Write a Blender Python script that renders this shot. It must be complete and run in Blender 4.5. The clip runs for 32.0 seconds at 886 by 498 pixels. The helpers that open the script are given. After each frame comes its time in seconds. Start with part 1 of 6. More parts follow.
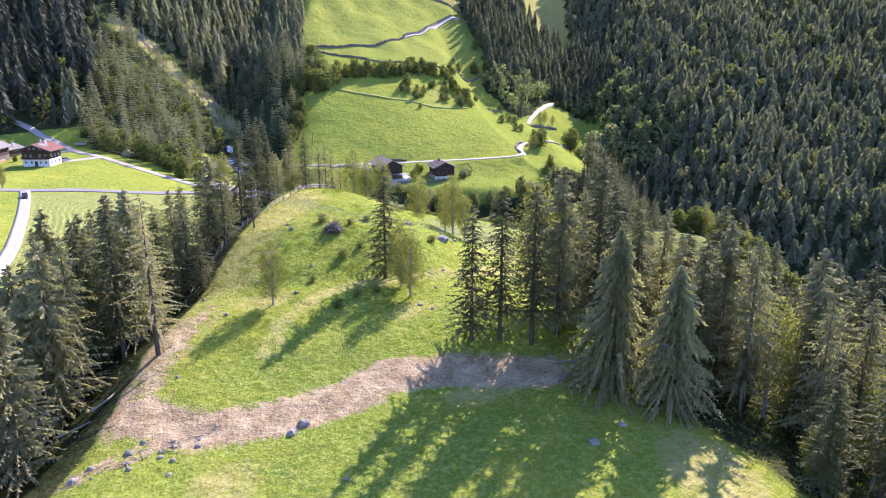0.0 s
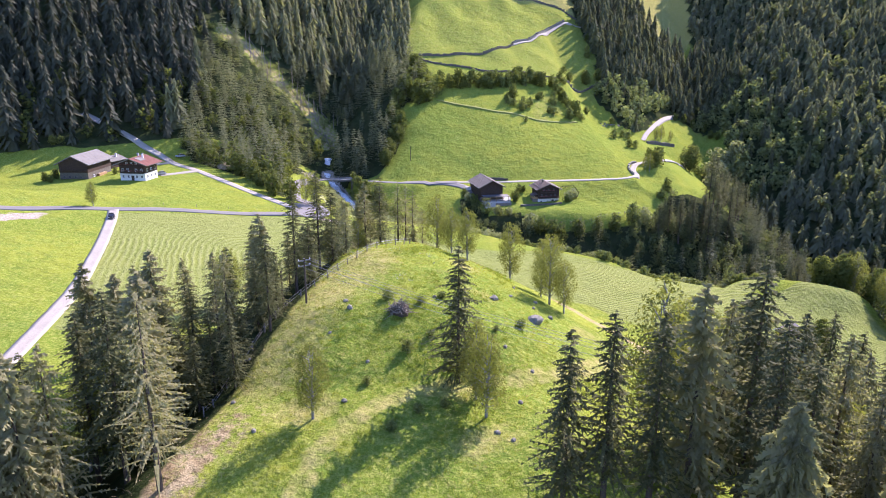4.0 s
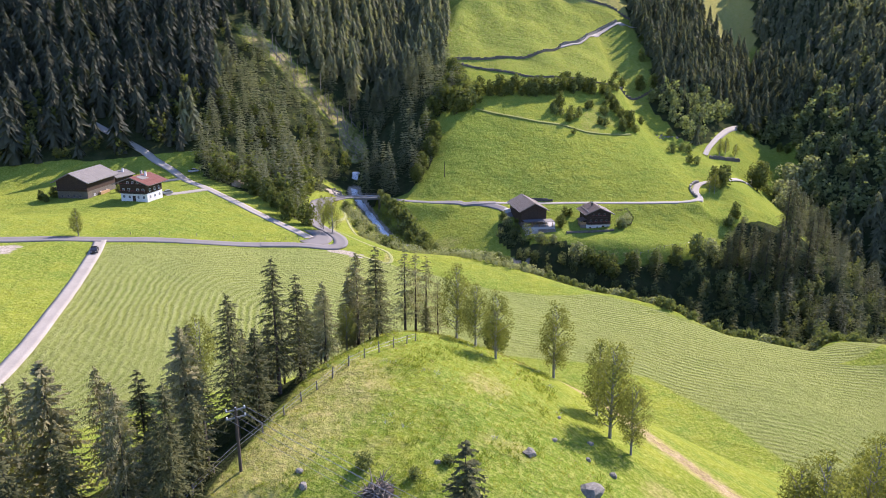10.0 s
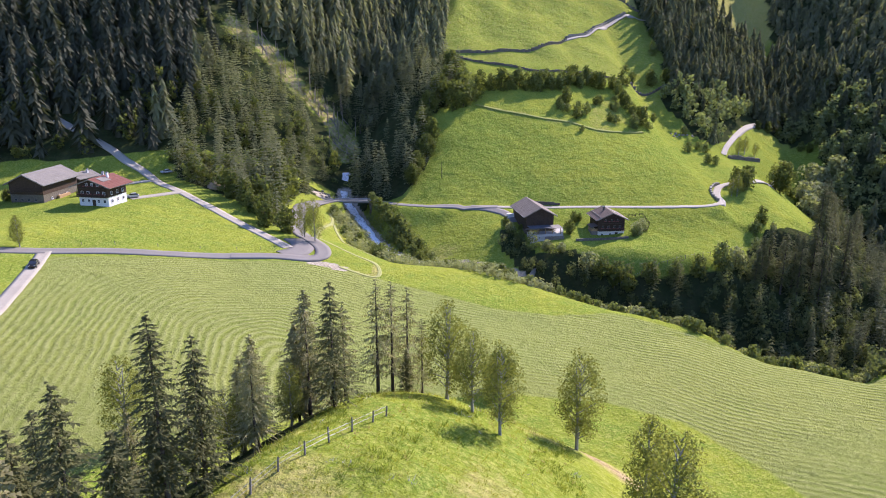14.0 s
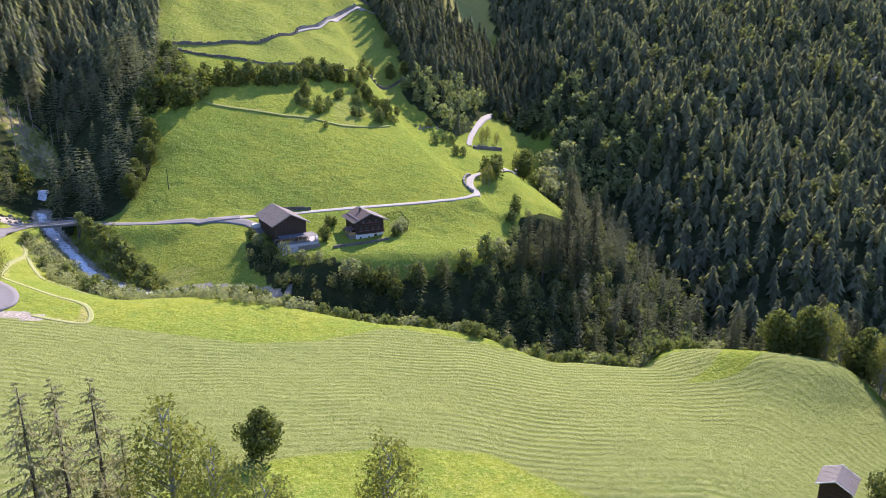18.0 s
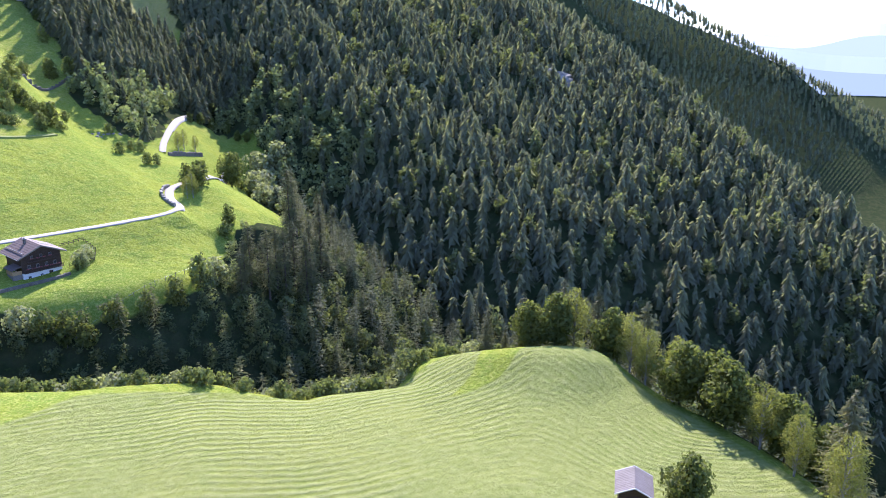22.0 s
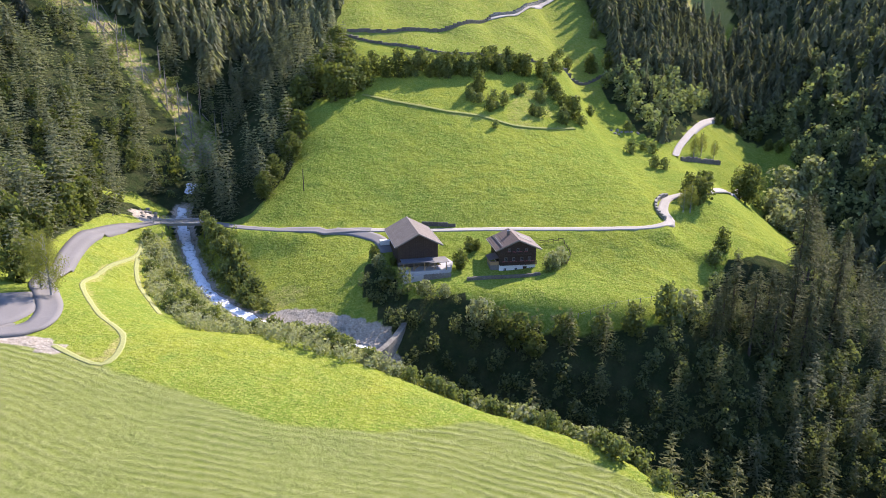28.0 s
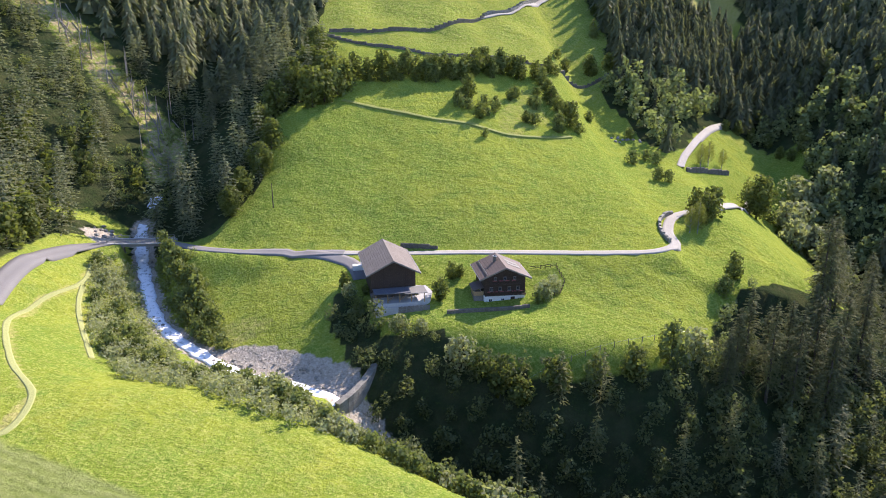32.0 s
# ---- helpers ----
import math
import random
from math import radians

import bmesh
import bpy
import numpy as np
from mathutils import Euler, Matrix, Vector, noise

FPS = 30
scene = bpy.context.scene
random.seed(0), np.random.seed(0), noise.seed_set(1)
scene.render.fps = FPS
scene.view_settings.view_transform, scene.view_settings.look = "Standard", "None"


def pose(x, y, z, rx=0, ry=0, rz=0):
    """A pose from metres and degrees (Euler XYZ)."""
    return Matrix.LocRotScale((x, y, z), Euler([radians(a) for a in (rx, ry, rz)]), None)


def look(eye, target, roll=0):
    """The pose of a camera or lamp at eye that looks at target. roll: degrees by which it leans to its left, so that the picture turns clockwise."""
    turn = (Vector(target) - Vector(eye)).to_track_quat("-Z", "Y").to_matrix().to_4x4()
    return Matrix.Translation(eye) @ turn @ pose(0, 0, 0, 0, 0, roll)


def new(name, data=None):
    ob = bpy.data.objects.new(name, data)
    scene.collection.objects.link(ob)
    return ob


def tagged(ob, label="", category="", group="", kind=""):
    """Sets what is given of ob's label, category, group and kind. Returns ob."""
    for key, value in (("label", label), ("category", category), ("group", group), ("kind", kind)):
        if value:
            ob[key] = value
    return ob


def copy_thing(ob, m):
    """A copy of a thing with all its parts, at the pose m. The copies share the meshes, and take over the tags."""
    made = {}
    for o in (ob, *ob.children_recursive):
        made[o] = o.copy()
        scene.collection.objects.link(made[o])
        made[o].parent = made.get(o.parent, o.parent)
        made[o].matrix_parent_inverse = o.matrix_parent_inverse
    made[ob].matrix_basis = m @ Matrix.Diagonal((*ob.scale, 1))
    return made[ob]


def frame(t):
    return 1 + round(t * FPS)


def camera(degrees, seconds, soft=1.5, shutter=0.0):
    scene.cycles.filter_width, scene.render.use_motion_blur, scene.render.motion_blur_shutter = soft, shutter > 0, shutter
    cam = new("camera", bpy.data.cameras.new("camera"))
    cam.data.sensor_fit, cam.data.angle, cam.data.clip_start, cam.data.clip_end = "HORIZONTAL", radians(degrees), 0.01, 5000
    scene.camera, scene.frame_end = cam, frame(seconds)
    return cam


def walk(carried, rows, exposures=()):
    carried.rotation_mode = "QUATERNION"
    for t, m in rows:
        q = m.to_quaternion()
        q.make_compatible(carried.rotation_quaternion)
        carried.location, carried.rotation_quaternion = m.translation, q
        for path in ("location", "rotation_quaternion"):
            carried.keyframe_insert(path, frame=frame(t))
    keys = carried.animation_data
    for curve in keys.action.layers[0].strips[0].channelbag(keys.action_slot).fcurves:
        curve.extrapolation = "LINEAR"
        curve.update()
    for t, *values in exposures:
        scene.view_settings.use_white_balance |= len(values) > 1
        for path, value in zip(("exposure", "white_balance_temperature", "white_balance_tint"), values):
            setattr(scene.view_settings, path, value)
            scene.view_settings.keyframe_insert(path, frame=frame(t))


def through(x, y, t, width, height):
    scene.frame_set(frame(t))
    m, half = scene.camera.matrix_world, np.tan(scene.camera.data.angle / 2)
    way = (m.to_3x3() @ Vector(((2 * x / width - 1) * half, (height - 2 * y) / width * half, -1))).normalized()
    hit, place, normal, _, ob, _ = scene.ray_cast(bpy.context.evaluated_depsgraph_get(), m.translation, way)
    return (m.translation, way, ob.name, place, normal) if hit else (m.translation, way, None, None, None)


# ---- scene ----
cam = camera(64.37, 32.0, soft=1.0)
PATH = [
    (0.0, pose(-14.44, -98.06, 86.53, 73.83, 0, -12.41)),
    (0.5, pose(-13.56, -94.96, 87.06, 73.84, 0, -12.38)),
    (1.0, pose(-12.66, -91.85, 87.67, 73.82, 0, -12.34)),
    (1.5, pose(-11.79, -88.72, 88.27, 73.80, 0, -12.30)),
    (2.0, pose(-10.96, -85.51, 88.93, 73.78, 0, -12.21)),
    (2.5, pose(-10.16, -82.43, 89.59, 73.80, 0, -11.63)),
    (3.0, pose(-9.38, -79.37, 90.22, 73.81, 0, -9.88)),
    (3.5, pose(-8.51, -76.36, 90.87, 73.83, 0, -7.07)),
    (4.0, pose(-7.79, -73.36, 91.58, 73.85, 0, -3.68)),
    (4.5, pose(-7.02, -70.43, 92.27, 73.87, 0, -1.05)),
    (5.0, pose(-6.33, -67.58, 92.85, 73.88, 0, -0.35)),
    (6.5, pose(-4.90, -59.14, 93.90, 73.85, 0, -0.26)),
    (7.0, pose(-4.50, -56.15, 94.24, 73.85, 0, -0.24)),
    (7.5, pose(-4.09, -53.10, 94.46, 73.81, 0, -0.21)),
    (8.0, pose(-3.71, -49.89, 94.57, 73.79, 0, -0.18)),
    (8.5, pose(-3.39, -46.52, 94.60, 73.78, 0, -0.16)),
    (9.0, pose(-3.11, -43.16, 94.61, 73.74, 0, -0.14)),
    (9.5, pose(-2.84, -39.83, 94.62, 73.70, 0, -0.11)),
    (10.0, pose(-2.56, -36.65, 94.53, 73.68, 0, -0.09)),
    (10.5, pose(-2.28, -33.49, 94.41, 73.63, 0, -0.06)),
    (11.0, pose(-2.01, -30.17, 94.11, 73.61, 0, -0.03)),
    (11.5, pose(-1.94, -26.72, 93.60, 73.62, 0, -0.05)),
    (12.0, pose(-1.85, -23.31, 93.05, 73.63, 0, -0.06)),
    (12.5, pose(-1.66, -19.92, 92.40, 73.66, 0, -0.06)),
    (13.0, pose(-1.40, -16.61, 91.72, 73.66, 0, -0.04)),
    (13.5, pose(-1.10, -13.33, 91.00, 73.67, 0, -0.01)),
    (15.5, pose(0.00, 0.00, 88.00, 73.69, 0, 0.00)),
    (16.0, pose(0.39, 3.21, 87.57, 73.65, 0, -1.91)),
    (16.5, pose(0.77, 6.54, 87.13, 73.63, 0, -7.33)),
    (17.0, pose(1.17, 9.97, 86.54, 73.66, 0, -13.12)),
    (17.5, pose(1.53, 13.43, 85.82, 73.71, 0, -17.22)),
    (18.0, pose(2.03, 16.78, 85.20, 73.76, 0, -20.90)),
    (18.5, pose(2.68, 19.87, 84.70, 73.77, 0, -25.04)),
    (19.0, pose(3.45, 22.91, 84.23, 73.77, 0, -29.53)),
    (19.5, pose(4.37, 25.69, 83.74, 73.78, 0, -32.97)),
    (20.0, pose(5.39, 28.36, 83.25, 73.78, 0, -36.27)),
    (20.5, pose(6.48, 30.86, 82.83, 73.79, 0, -40.05)),
    (21.0, pose(7.73, 33.38, 82.44, 73.78, 0, -43.55)),
    (21.5, pose(9.06, 35.86, 81.98, 73.79, 0, -44.77)),
    (22.0, pose(10.57, 38.32, 81.52, 73.81, 0, -44.85)),
    (22.5, pose(12.27, 40.60, 81.00, 73.83, 0, -44.83)),
    (23.0, pose(14.07, 42.75, 80.46, 73.85, 0, -44.81)),
    (23.5, pose(15.99, 44.89, 80.04, 73.85, 0, -44.78)),
    (24.0, pose(17.91, 47.04, 79.64, 73.85, 0, -44.78)),
    (24.5, pose(19.68, 49.11, 79.42, 73.88, 0, -44.20)),
    (25.0, pose(21.21, 51.16, 79.44, 73.88, 0, -40.75)),
    (25.5, pose(22.70, 53.10, 79.58, 73.89, 0, -32.60)),
    (26.0, pose(24.27, 55.04, 79.59, 73.92, 0, -23.90)),
    (26.5, pose(25.93, 57.35, 79.57, 73.93, 0, -15.22)),
    (27.0, pose(28.07, 59.49, 79.65, 73.90, 0, -8.20)),
    (27.5, pose(30.69, 61.43, 79.86, 73.81, 0, -4.00)),
    (28.0, pose(33.16, 63.41, 80.09, 73.71, 0, -2.60)),
    (28.5, pose(34.80, 65.64, 80.24, 73.63, 0, -2.30)),
    (29.0, pose(35.81, 68.07, 80.31, 73.58, 0, -2.29)),
    (29.5, pose(36.65, 70.64, 80.37, 73.51, 0, -2.33)),
    (30.0, pose(37.38, 73.32, 80.46, 73.49, 0, -2.34)),
    (30.5, pose(37.99, 75.99, 80.64, 73.46, 0, -2.37)),
    (31.0, pose(38.53, 78.73, 80.89, 73.44, 0, -2.43)),
    (31.5, pose(39.13, 81.54, 81.16, 73.46, 0, -2.45)),
    (32.0, pose(39.78, 84.37, 81.41, 73.52, 0, -2.42)),
]
walk(cam, PATH, [(0.0, 1.80, 6000, 40.0), (3.5, 1.65, 6050, 38.0), (8.0, 1.30, 6300, 31.0), (13.0, 1.25, 6300, 31.0), (17.0, 1.30, 6250, 31.0), (20.0, 1.62, 5750, 34.0), (23.0, 1.85, 5600, 34.0), (26.0, 1.68, 6150, 32.0), (29.0, 1.40, 6400, 25.0), (32.0, 1.42, 6400, 25.0)])

# ---- light ----
SUN_AZ, SUN_EL = radians(41), radians(37)
world = bpy.data.worlds.new("sky")
scene.world = world
world.use_nodes = True
sky = world.node_tree.nodes.new("ShaderNodeTexSky")
sky.sky_type, sky.sun_disc, sky.sun_elevation, sky.sun_rotation = "NISHITA", False, SUN_EL, SUN_AZ
sky.air_density, sky.dust_density, sky.ozone_density, sky.altitude = 1.0, 0.4, 5.0, 1200
back = world.node_tree.nodes["Background"]
back.inputs["Strength"].default_value = 0.15
world.node_tree.links.new(sky.outputs[0], back.inputs["Color"])
sun = new("sun", bpy.data.lights.new("sun", "SUN"))
sun.data.energy, sun.data.angle, sun.data.color = 3.9, radians(0.5), (1.0, 0.93, 0.82)
sun.matrix_world = look((math.sin(SUN_AZ) * 300, math.cos(SUN_AZ) * 300, 300 * math.tan(SUN_EL)), (0, 0, 0))


# far mountains behind the last ridge: glowing shells, haze painted as pale blue emission
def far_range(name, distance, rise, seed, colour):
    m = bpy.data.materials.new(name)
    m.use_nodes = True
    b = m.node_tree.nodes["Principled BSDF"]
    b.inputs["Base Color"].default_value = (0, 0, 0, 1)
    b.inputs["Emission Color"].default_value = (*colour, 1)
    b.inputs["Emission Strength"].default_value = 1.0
    rng = random.Random(seed)
    ph = [rng.uniform(0, 6.28) for _ in range(5)]
    v, f = [], []
    for i in range(91):
        a = radians(30 + i)
        h = rise + 0.35 * rise * sum(math.sin(a * k * 7 + p) / k for k, p in zip((1, 2, 3, 5, 8), ph))
        for q, z in ((1.0, -900), (1.0, h - 60), (1.06, h)):
            v.append((math.sin(a) * distance * q, math.cos(a) * distance * q, z))
        if i:
            o = (i - 1) * 3
            f += [(o, o + 3, o + 4, o + 1), (o + 1, o + 4, o + 5, o + 2)]
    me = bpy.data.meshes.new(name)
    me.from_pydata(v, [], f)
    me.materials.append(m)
    tagged(new(name, me), "skyline mountains as a glowing backdrop, pale blue haze painted in", "backdrop", kind="structure")


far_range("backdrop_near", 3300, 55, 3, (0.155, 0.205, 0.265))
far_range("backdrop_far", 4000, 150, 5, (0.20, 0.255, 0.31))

# ---- materials ----
MATS = {}


class Nodes:
    """A small builder of node trees."""

    def __init__(self, name):
        self.m = bpy.data.materials.new(name)
        self.m.use_nodes = True
        self.t = self.m.node_tree
        self.bsdf = self.t.nodes["Principled BSDF"]
        self.out = self.t.nodes["Material Output"]

    def add(self, kind, **inputs):
        n = self.t.nodes.new(kind)
        for key, value in inputs.items():
            self.put(n.inputs[key.replace("_", " ")], value)
        return n

    def put(self, socket, value):
        if isinstance(value, bpy.types.NodeSocket):
            self.t.links.new(value, socket)
        elif isinstance(value, tuple) and len(value) == 3 and socket.type == "RGBA":
            socket.default_value = (*value, 1)
        else:
            socket.default_value = value

    def place(self):
        return self.add("ShaderNodeTexCoord").outputs["Object"]

    def world_place(self):
        return self.add("ShaderNodeNewGeometry").outputs["Position"]

    def noise(self, vector, scale, detail=4.0, rough=0.6):
        return self.add("ShaderNodeTexNoise", Vector=vector, Scale=scale, Detail=detail, Roughness=rough).outputs["Fac"]

    def mix(self, fac, a, b, how="MIX"):
        n = self.t.nodes.new("ShaderNodeMix")
        n.data_type, n.blend_type = "RGBA", how
        for i, v in ((0, fac), (6, a), (7, b)):
            self.put(n.inputs[i], v)
        return n.outputs[2]

    def ramp(self, value, lo, hi):
        return self.add("ShaderNodeMapRange", Value=value, **{"From_Min": lo, "From_Max": hi}).outputs[0]

    def math(self, how, a, b=0.0):
        n = self.t.nodes.new("ShaderNodeMath")
        n.operation = how
        self.put(n.inputs[0], a)
        self.put(n.inputs[1], b)
        return n.outputs[0]

    def attr(self, name):
        n = self.t.nodes.new("ShaderNodeAttribute")
        n.attribute_name = name
        return n

    def bump(self, value, strength, distance):
        n = self.add("ShaderNodeBump", Strength=strength, Distance=distance, Height=value)
        self.put(self.bsdf.inputs["Normal"], n.outputs[0])

    def done(self, colour, rough=0.8, metal=0.0, spec=0.3):
        self.put(self.bsdf.inputs["Base Color"], colour)
        self.put(self.bsdf.inputs["Roughness"], rough)
        self.put(self.bsdf.inputs["Metallic"], metal)
        self.put(self.bsdf.inputs["Specular IOR Level"], spec)
        MATS[self.m.name] = self.m
        return self.m


def surface(name, a, b, scale, rough=0.8, fine=8.0, bump=0.3, metal=0.0, stretch=None, dark=0.6, spec=0.3):
    """A surface that varies between two colours at two scales, with relief."""
    n = Nodes(name)
    p = n.place()
    if stretch:
        p = n.add("ShaderNodeMapping", Vector=p, Scale=stretch).outputs[0]
    big = n.ramp(n.noise(p, scale, 3), 0.3, 0.7)
    small = n.noise(p, scale * fine, 5, 0.7)
    each = n.add("ShaderNodeObjectInfo").outputs["Random"]
    col = n.mix(big, a, b)
    col = n.mix(n.ramp(small, 0.35, 0.75), tuple(c * dark for c in a), col)
    col = n.mix(n.math("MULTIPLY", each, 0.25), col, tuple(c * 0.75 for c in b))
    n.bump(small, bump, 0.05)
    return n.done(col, rough, metal, spec)


def leaves(name, dark, light, through=0.4, tint=(0.95, 1.0, 0.5)):
    """Foliage that lets some light through; shades vary tree by tree and clump by clump."""
    n = Nodes(name)
    geo = n.add("ShaderNodeNewGeometry")
    tree = n.attr("tint").outputs["Fac"]
    each = n.add("ShaderNodeObjectInfo").outputs["Random"]
    clump = n.noise(geo.outputs["Position"], 0.45, 3)
    v = n.math("ADD", n.math("MULTIPLY", geo.outputs["Random Per Island"], 0.35), n.math("MULTIPLY", n.ramp(clump, 0.3, 0.7), 0.3))
    v = n.math("ADD", v, n.math("MULTIPLY", n.math("ADD", tree, each), 0.3))
    col = n.mix(v, dark, light)
    n.done(col, 0.7, 0.0, 0.08)
    back = n.add("ShaderNodeBsdfTranslucent", Color=n.mix(1.0, col, tuple(1.25 * c for c in tint), "MULTIPLY"))
    blend = n.add("ShaderNodeMixShader", Fac=through)
    n.t.links.new(n.bsdf.outputs[0], blend.inputs[1])
    n.t.links.new(back.outputs[0], blend.inputs[2])
    n.t.links.new(blend.outputs[0], n.out.inputs["Surface"])
    return n.m


def terrain_material():
    n = Nodes("meadow_ground")
    p = n.world_place()
    zone = n.attr("zone")
    sep = n.add("ShaderNodeSeparateColor", Color=zone.outputs["Color"]).outputs
    mown, dirt, wood = sep[0], sep[1], sep[2]
    pale = n.attr("pale").outputs["Fac"]
    row = n.attr("row").outputs["Fac"]
    large = n.noise(p, 0.025, 3)
    mid = n.noise(p, 0.22, 4)
    tuft = n.noise(p, 1.6, 5, 0.75)
    # tall grass: broad yellow and green patches, tussocks, specks
    grass = n.mix(n.ramp(large, 0.38, 0.62), (0.136, 0.195, 0.024), (0.215, 0.250, 0.030))
    grass = n.mix(n.math("MULTIPLY", n.ramp(mid, 0.45, 0.68), 0.8), grass, (0.120, 0.195, 0.030))
    grass = n.mix(n.math("MULTIPLY", n.ramp(n.noise(p, 0.06, 5, 0.7), 0.57, 0.75), 0.5), grass, (0.320, 0.305, 0.040))
    grass = n.mix(n.math("MULTIPLY", n.ramp(tuft, 0.47, 0.64), 0.75), grass, (0.33, 0.345, 0.085))
    grass = n.mix(n.math("MULTIPLY", n.ramp(n.noise(p, 0.75, 4, 0.8), 0.56, 0.70), 0.55), grass, (0.085, 0.140, 0.016))
    grass = n.mix(n.math("MULTIPLY", n.ramp(n.noise(p, 0.36, 7, 0.8), 0.54, 0.66), 0.45), grass, (0.105, 0.165, 0.026))
    grass = n.mix(n.math("MULTIPLY", n.ramp(n.noise(p, 0.55, 7, 0.82), 0.57, 0.7), 0.5), grass, (0.41, 0.36, 0.13))
    speck = n.noise(p, 3.6, 4, 0.75)
    grass = n.mix(n.math("MULTIPLY", n.ramp(speck, 0.53, 0.66), 0.35), grass, (0.085, 0.135, 0.014))
    grass = n.mix(n.math("MULTIPLY", n.ramp(speck, 0.47, 0.36), 0.35), grass, (0.36, 0.38, 0.095))
    # mown hay meadow: pale swaths, worn through to green between them
    wob = n.math("ADD", row, n.math("MULTIPLY", n.noise(p, 0.05, 5, 0.6), 4.0))
    s = n.math("SINE", n.math("MULTIPLY", wob, 3.9))
    ragged = n.math("SUBTRACT", n.noise(p, 0.7, 7, 0.85), 0.5)
    fade = n.ramp(n.noise(p, 0.022, 4, 0.7), 0.42, 0.64)
    s = n.math("ADD", n.math("MULTIPLY", s, n.math("ADD", n.math("MULTIPLY", fade, 0.9), 0.2)), n.math("MULTIPLY", ragged, 5.5))
    swath = n.ramp(s, -1.5, 1.3)
    cut = n.mix(n.ramp(large, 0.35, 0.65), (0.140, 0.190, 0.034), (0.190, 0.222, 0.042))
    cut = n.mix(n.math("MULTIPLY", n.ramp(n.noise(p, 0.11, 5, 0.75), 0.5, 0.68), 0.6), cut, (0.150, 0.205, 0.040))
    cut = n.mix(swath, cut, (0.278, 0.302, 0.108))
    cut = n.mix(n.math("MULTIPLY", n.ramp(n.noise(p, 2.4, 5, 0.8), 0.56, 0.7), 0.55), cut, (0.120, 0.160, 0.036))
    m = n.ramp(n.math("ADD", mown, n.math("MULTIPLY", n.math("SUBTRACT", mid, 0.5), 0.15)), 0.42, 0.56)
    col = n.mix(m, grass, cut)
    # dry pale turf
    dry = n.mix(n.ramp(tuft, 0.35, 0.7), (0.28, 0.255, 0.080), (0.40, 0.36, 0.135))
    k = n.ramp(n.math("ADD", pale, n.math("MULTIPLY", n.math("SUBTRACT", n.noise(p, 0.7, 5, 0.7), 0.5), 1.2)), 0.35, 0.8)
    col = n.mix(k, col, dry)
    # bare earth with chips and stones
    earth = n.mix(n.ramp(n.noise(p, 2.2, 6, 0.8), 0.35, 0.7), (0.165, 0.120, 0.060), (0.42, 0.320, 0.175))
    earth = n.mix(n.ramp(n.noise(p, 0.45, 4, 0.7), 0.42, 0.66), earth, (0.45, 0.36, 0.205))
    earth = n.mix(n.math("MULTIPLY", n.ramp(n.noise(p, 5.5, 4, 0.8), 0.54, 0.66), 0.7), earth, (0.10, 0.075, 0.042))
    k = n.ramp(n.math("ADD", dirt, n.math("MULTIPLY", n.math("SUBTRACT", n.noise(p, 0.65, 7, 0.78), 0.5), 1.7)), 0.36, 0.62)
    col = n.mix(k, col, earth)
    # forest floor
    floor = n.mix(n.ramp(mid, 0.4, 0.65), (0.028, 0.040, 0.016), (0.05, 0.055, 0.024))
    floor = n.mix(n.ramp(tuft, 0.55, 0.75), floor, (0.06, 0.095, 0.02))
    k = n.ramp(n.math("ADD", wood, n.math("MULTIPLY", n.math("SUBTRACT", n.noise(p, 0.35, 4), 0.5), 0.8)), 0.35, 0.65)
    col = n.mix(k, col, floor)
    # gravel
    gravel = n.mix(n.ramp(n.noise(p, 1.5, 6, 0.8), 0.35, 0.7), (0.23, 0.195, 0.140), (0.56, 0.50, 0.40))
    col = n.mix(n.ramp(n.math("ADD", zone.outputs["Alpha"], n.math("MULTIPLY", n.math("SUBTRACT", n.noise(p, 0.6, 4), 0.5), 0.7)), 0.4, 0.6), col, gravel)
    rel = n.math("ADD", n.math("MULTIPLY", tuft, 0.6), n.math("MULTIPLY", n.math("MULTIPLY", swath, m), 0.5))
    rel = n.math("ADD", rel, n.math("MULTIPLY", n.noise(p, 0.42, 5, 0.65), n.math("SUBTRACT", 1.0, n.math("MULTIPLY", m, 0.7))))
    rel = n.math("ADD", rel, n.math("MULTIPLY", n.noise(p, 0.12, 5, 0.6), 3.0))
    n.bump(rel, 1.0, 0.5)
    return n.done(col, 1.0, 0.0, 0.0)


GROUND = terrain_material()
SPRUCE = leaves("spruce_needles", (0.070, 0.080, 0.044), (0.222, 0.222, 0.092), 0.42)
PALE_CONIFER = leaves("larch_needles", (0.180, 0.175, 0.100), (0.400, 0.375, 0.205), 0.48)
BIRCH = leaves("birch_leaves", (0.125, 0.145, 0.040), (0.285, 0.285, 0.085), 0.52)
BUSH = leaves("bush_leaves", (0.095, 0.125, 0.042), (0.235, 0.258, 0.092), 0.42)
SILVER = leaves("willow_leaves", (0.170, 0.190, 0.100), (0.38, 0.39, 0.225), 0.48)
# the woods' three needle colours are tinted bluer in place of haze
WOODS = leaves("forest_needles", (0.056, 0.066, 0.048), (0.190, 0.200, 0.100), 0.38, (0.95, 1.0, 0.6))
# west slope needles, darkened: the shade lying there is put into the colour
SHADED_WOOD = leaves("shade_toned_needles", (0.024, 0.030, 0.027), (0.080, 0.088, 0.056), 0.20, (0.9, 1.0, 0.5))
# lightened copy of the needles: sunlit tops and veil put into the colour
LIGHTENED_WOOD = leaves("mountain_needles", (0.066, 0.076, 0.064), (0.250, 0.260, 0.142), 0.46, (0.95, 1.0, 0.6))
SILVER_WOOD = leaves("alder_leaves", (0.105, 0.135, 0.060), (0.26, 0.29, 0.13), 0.42)
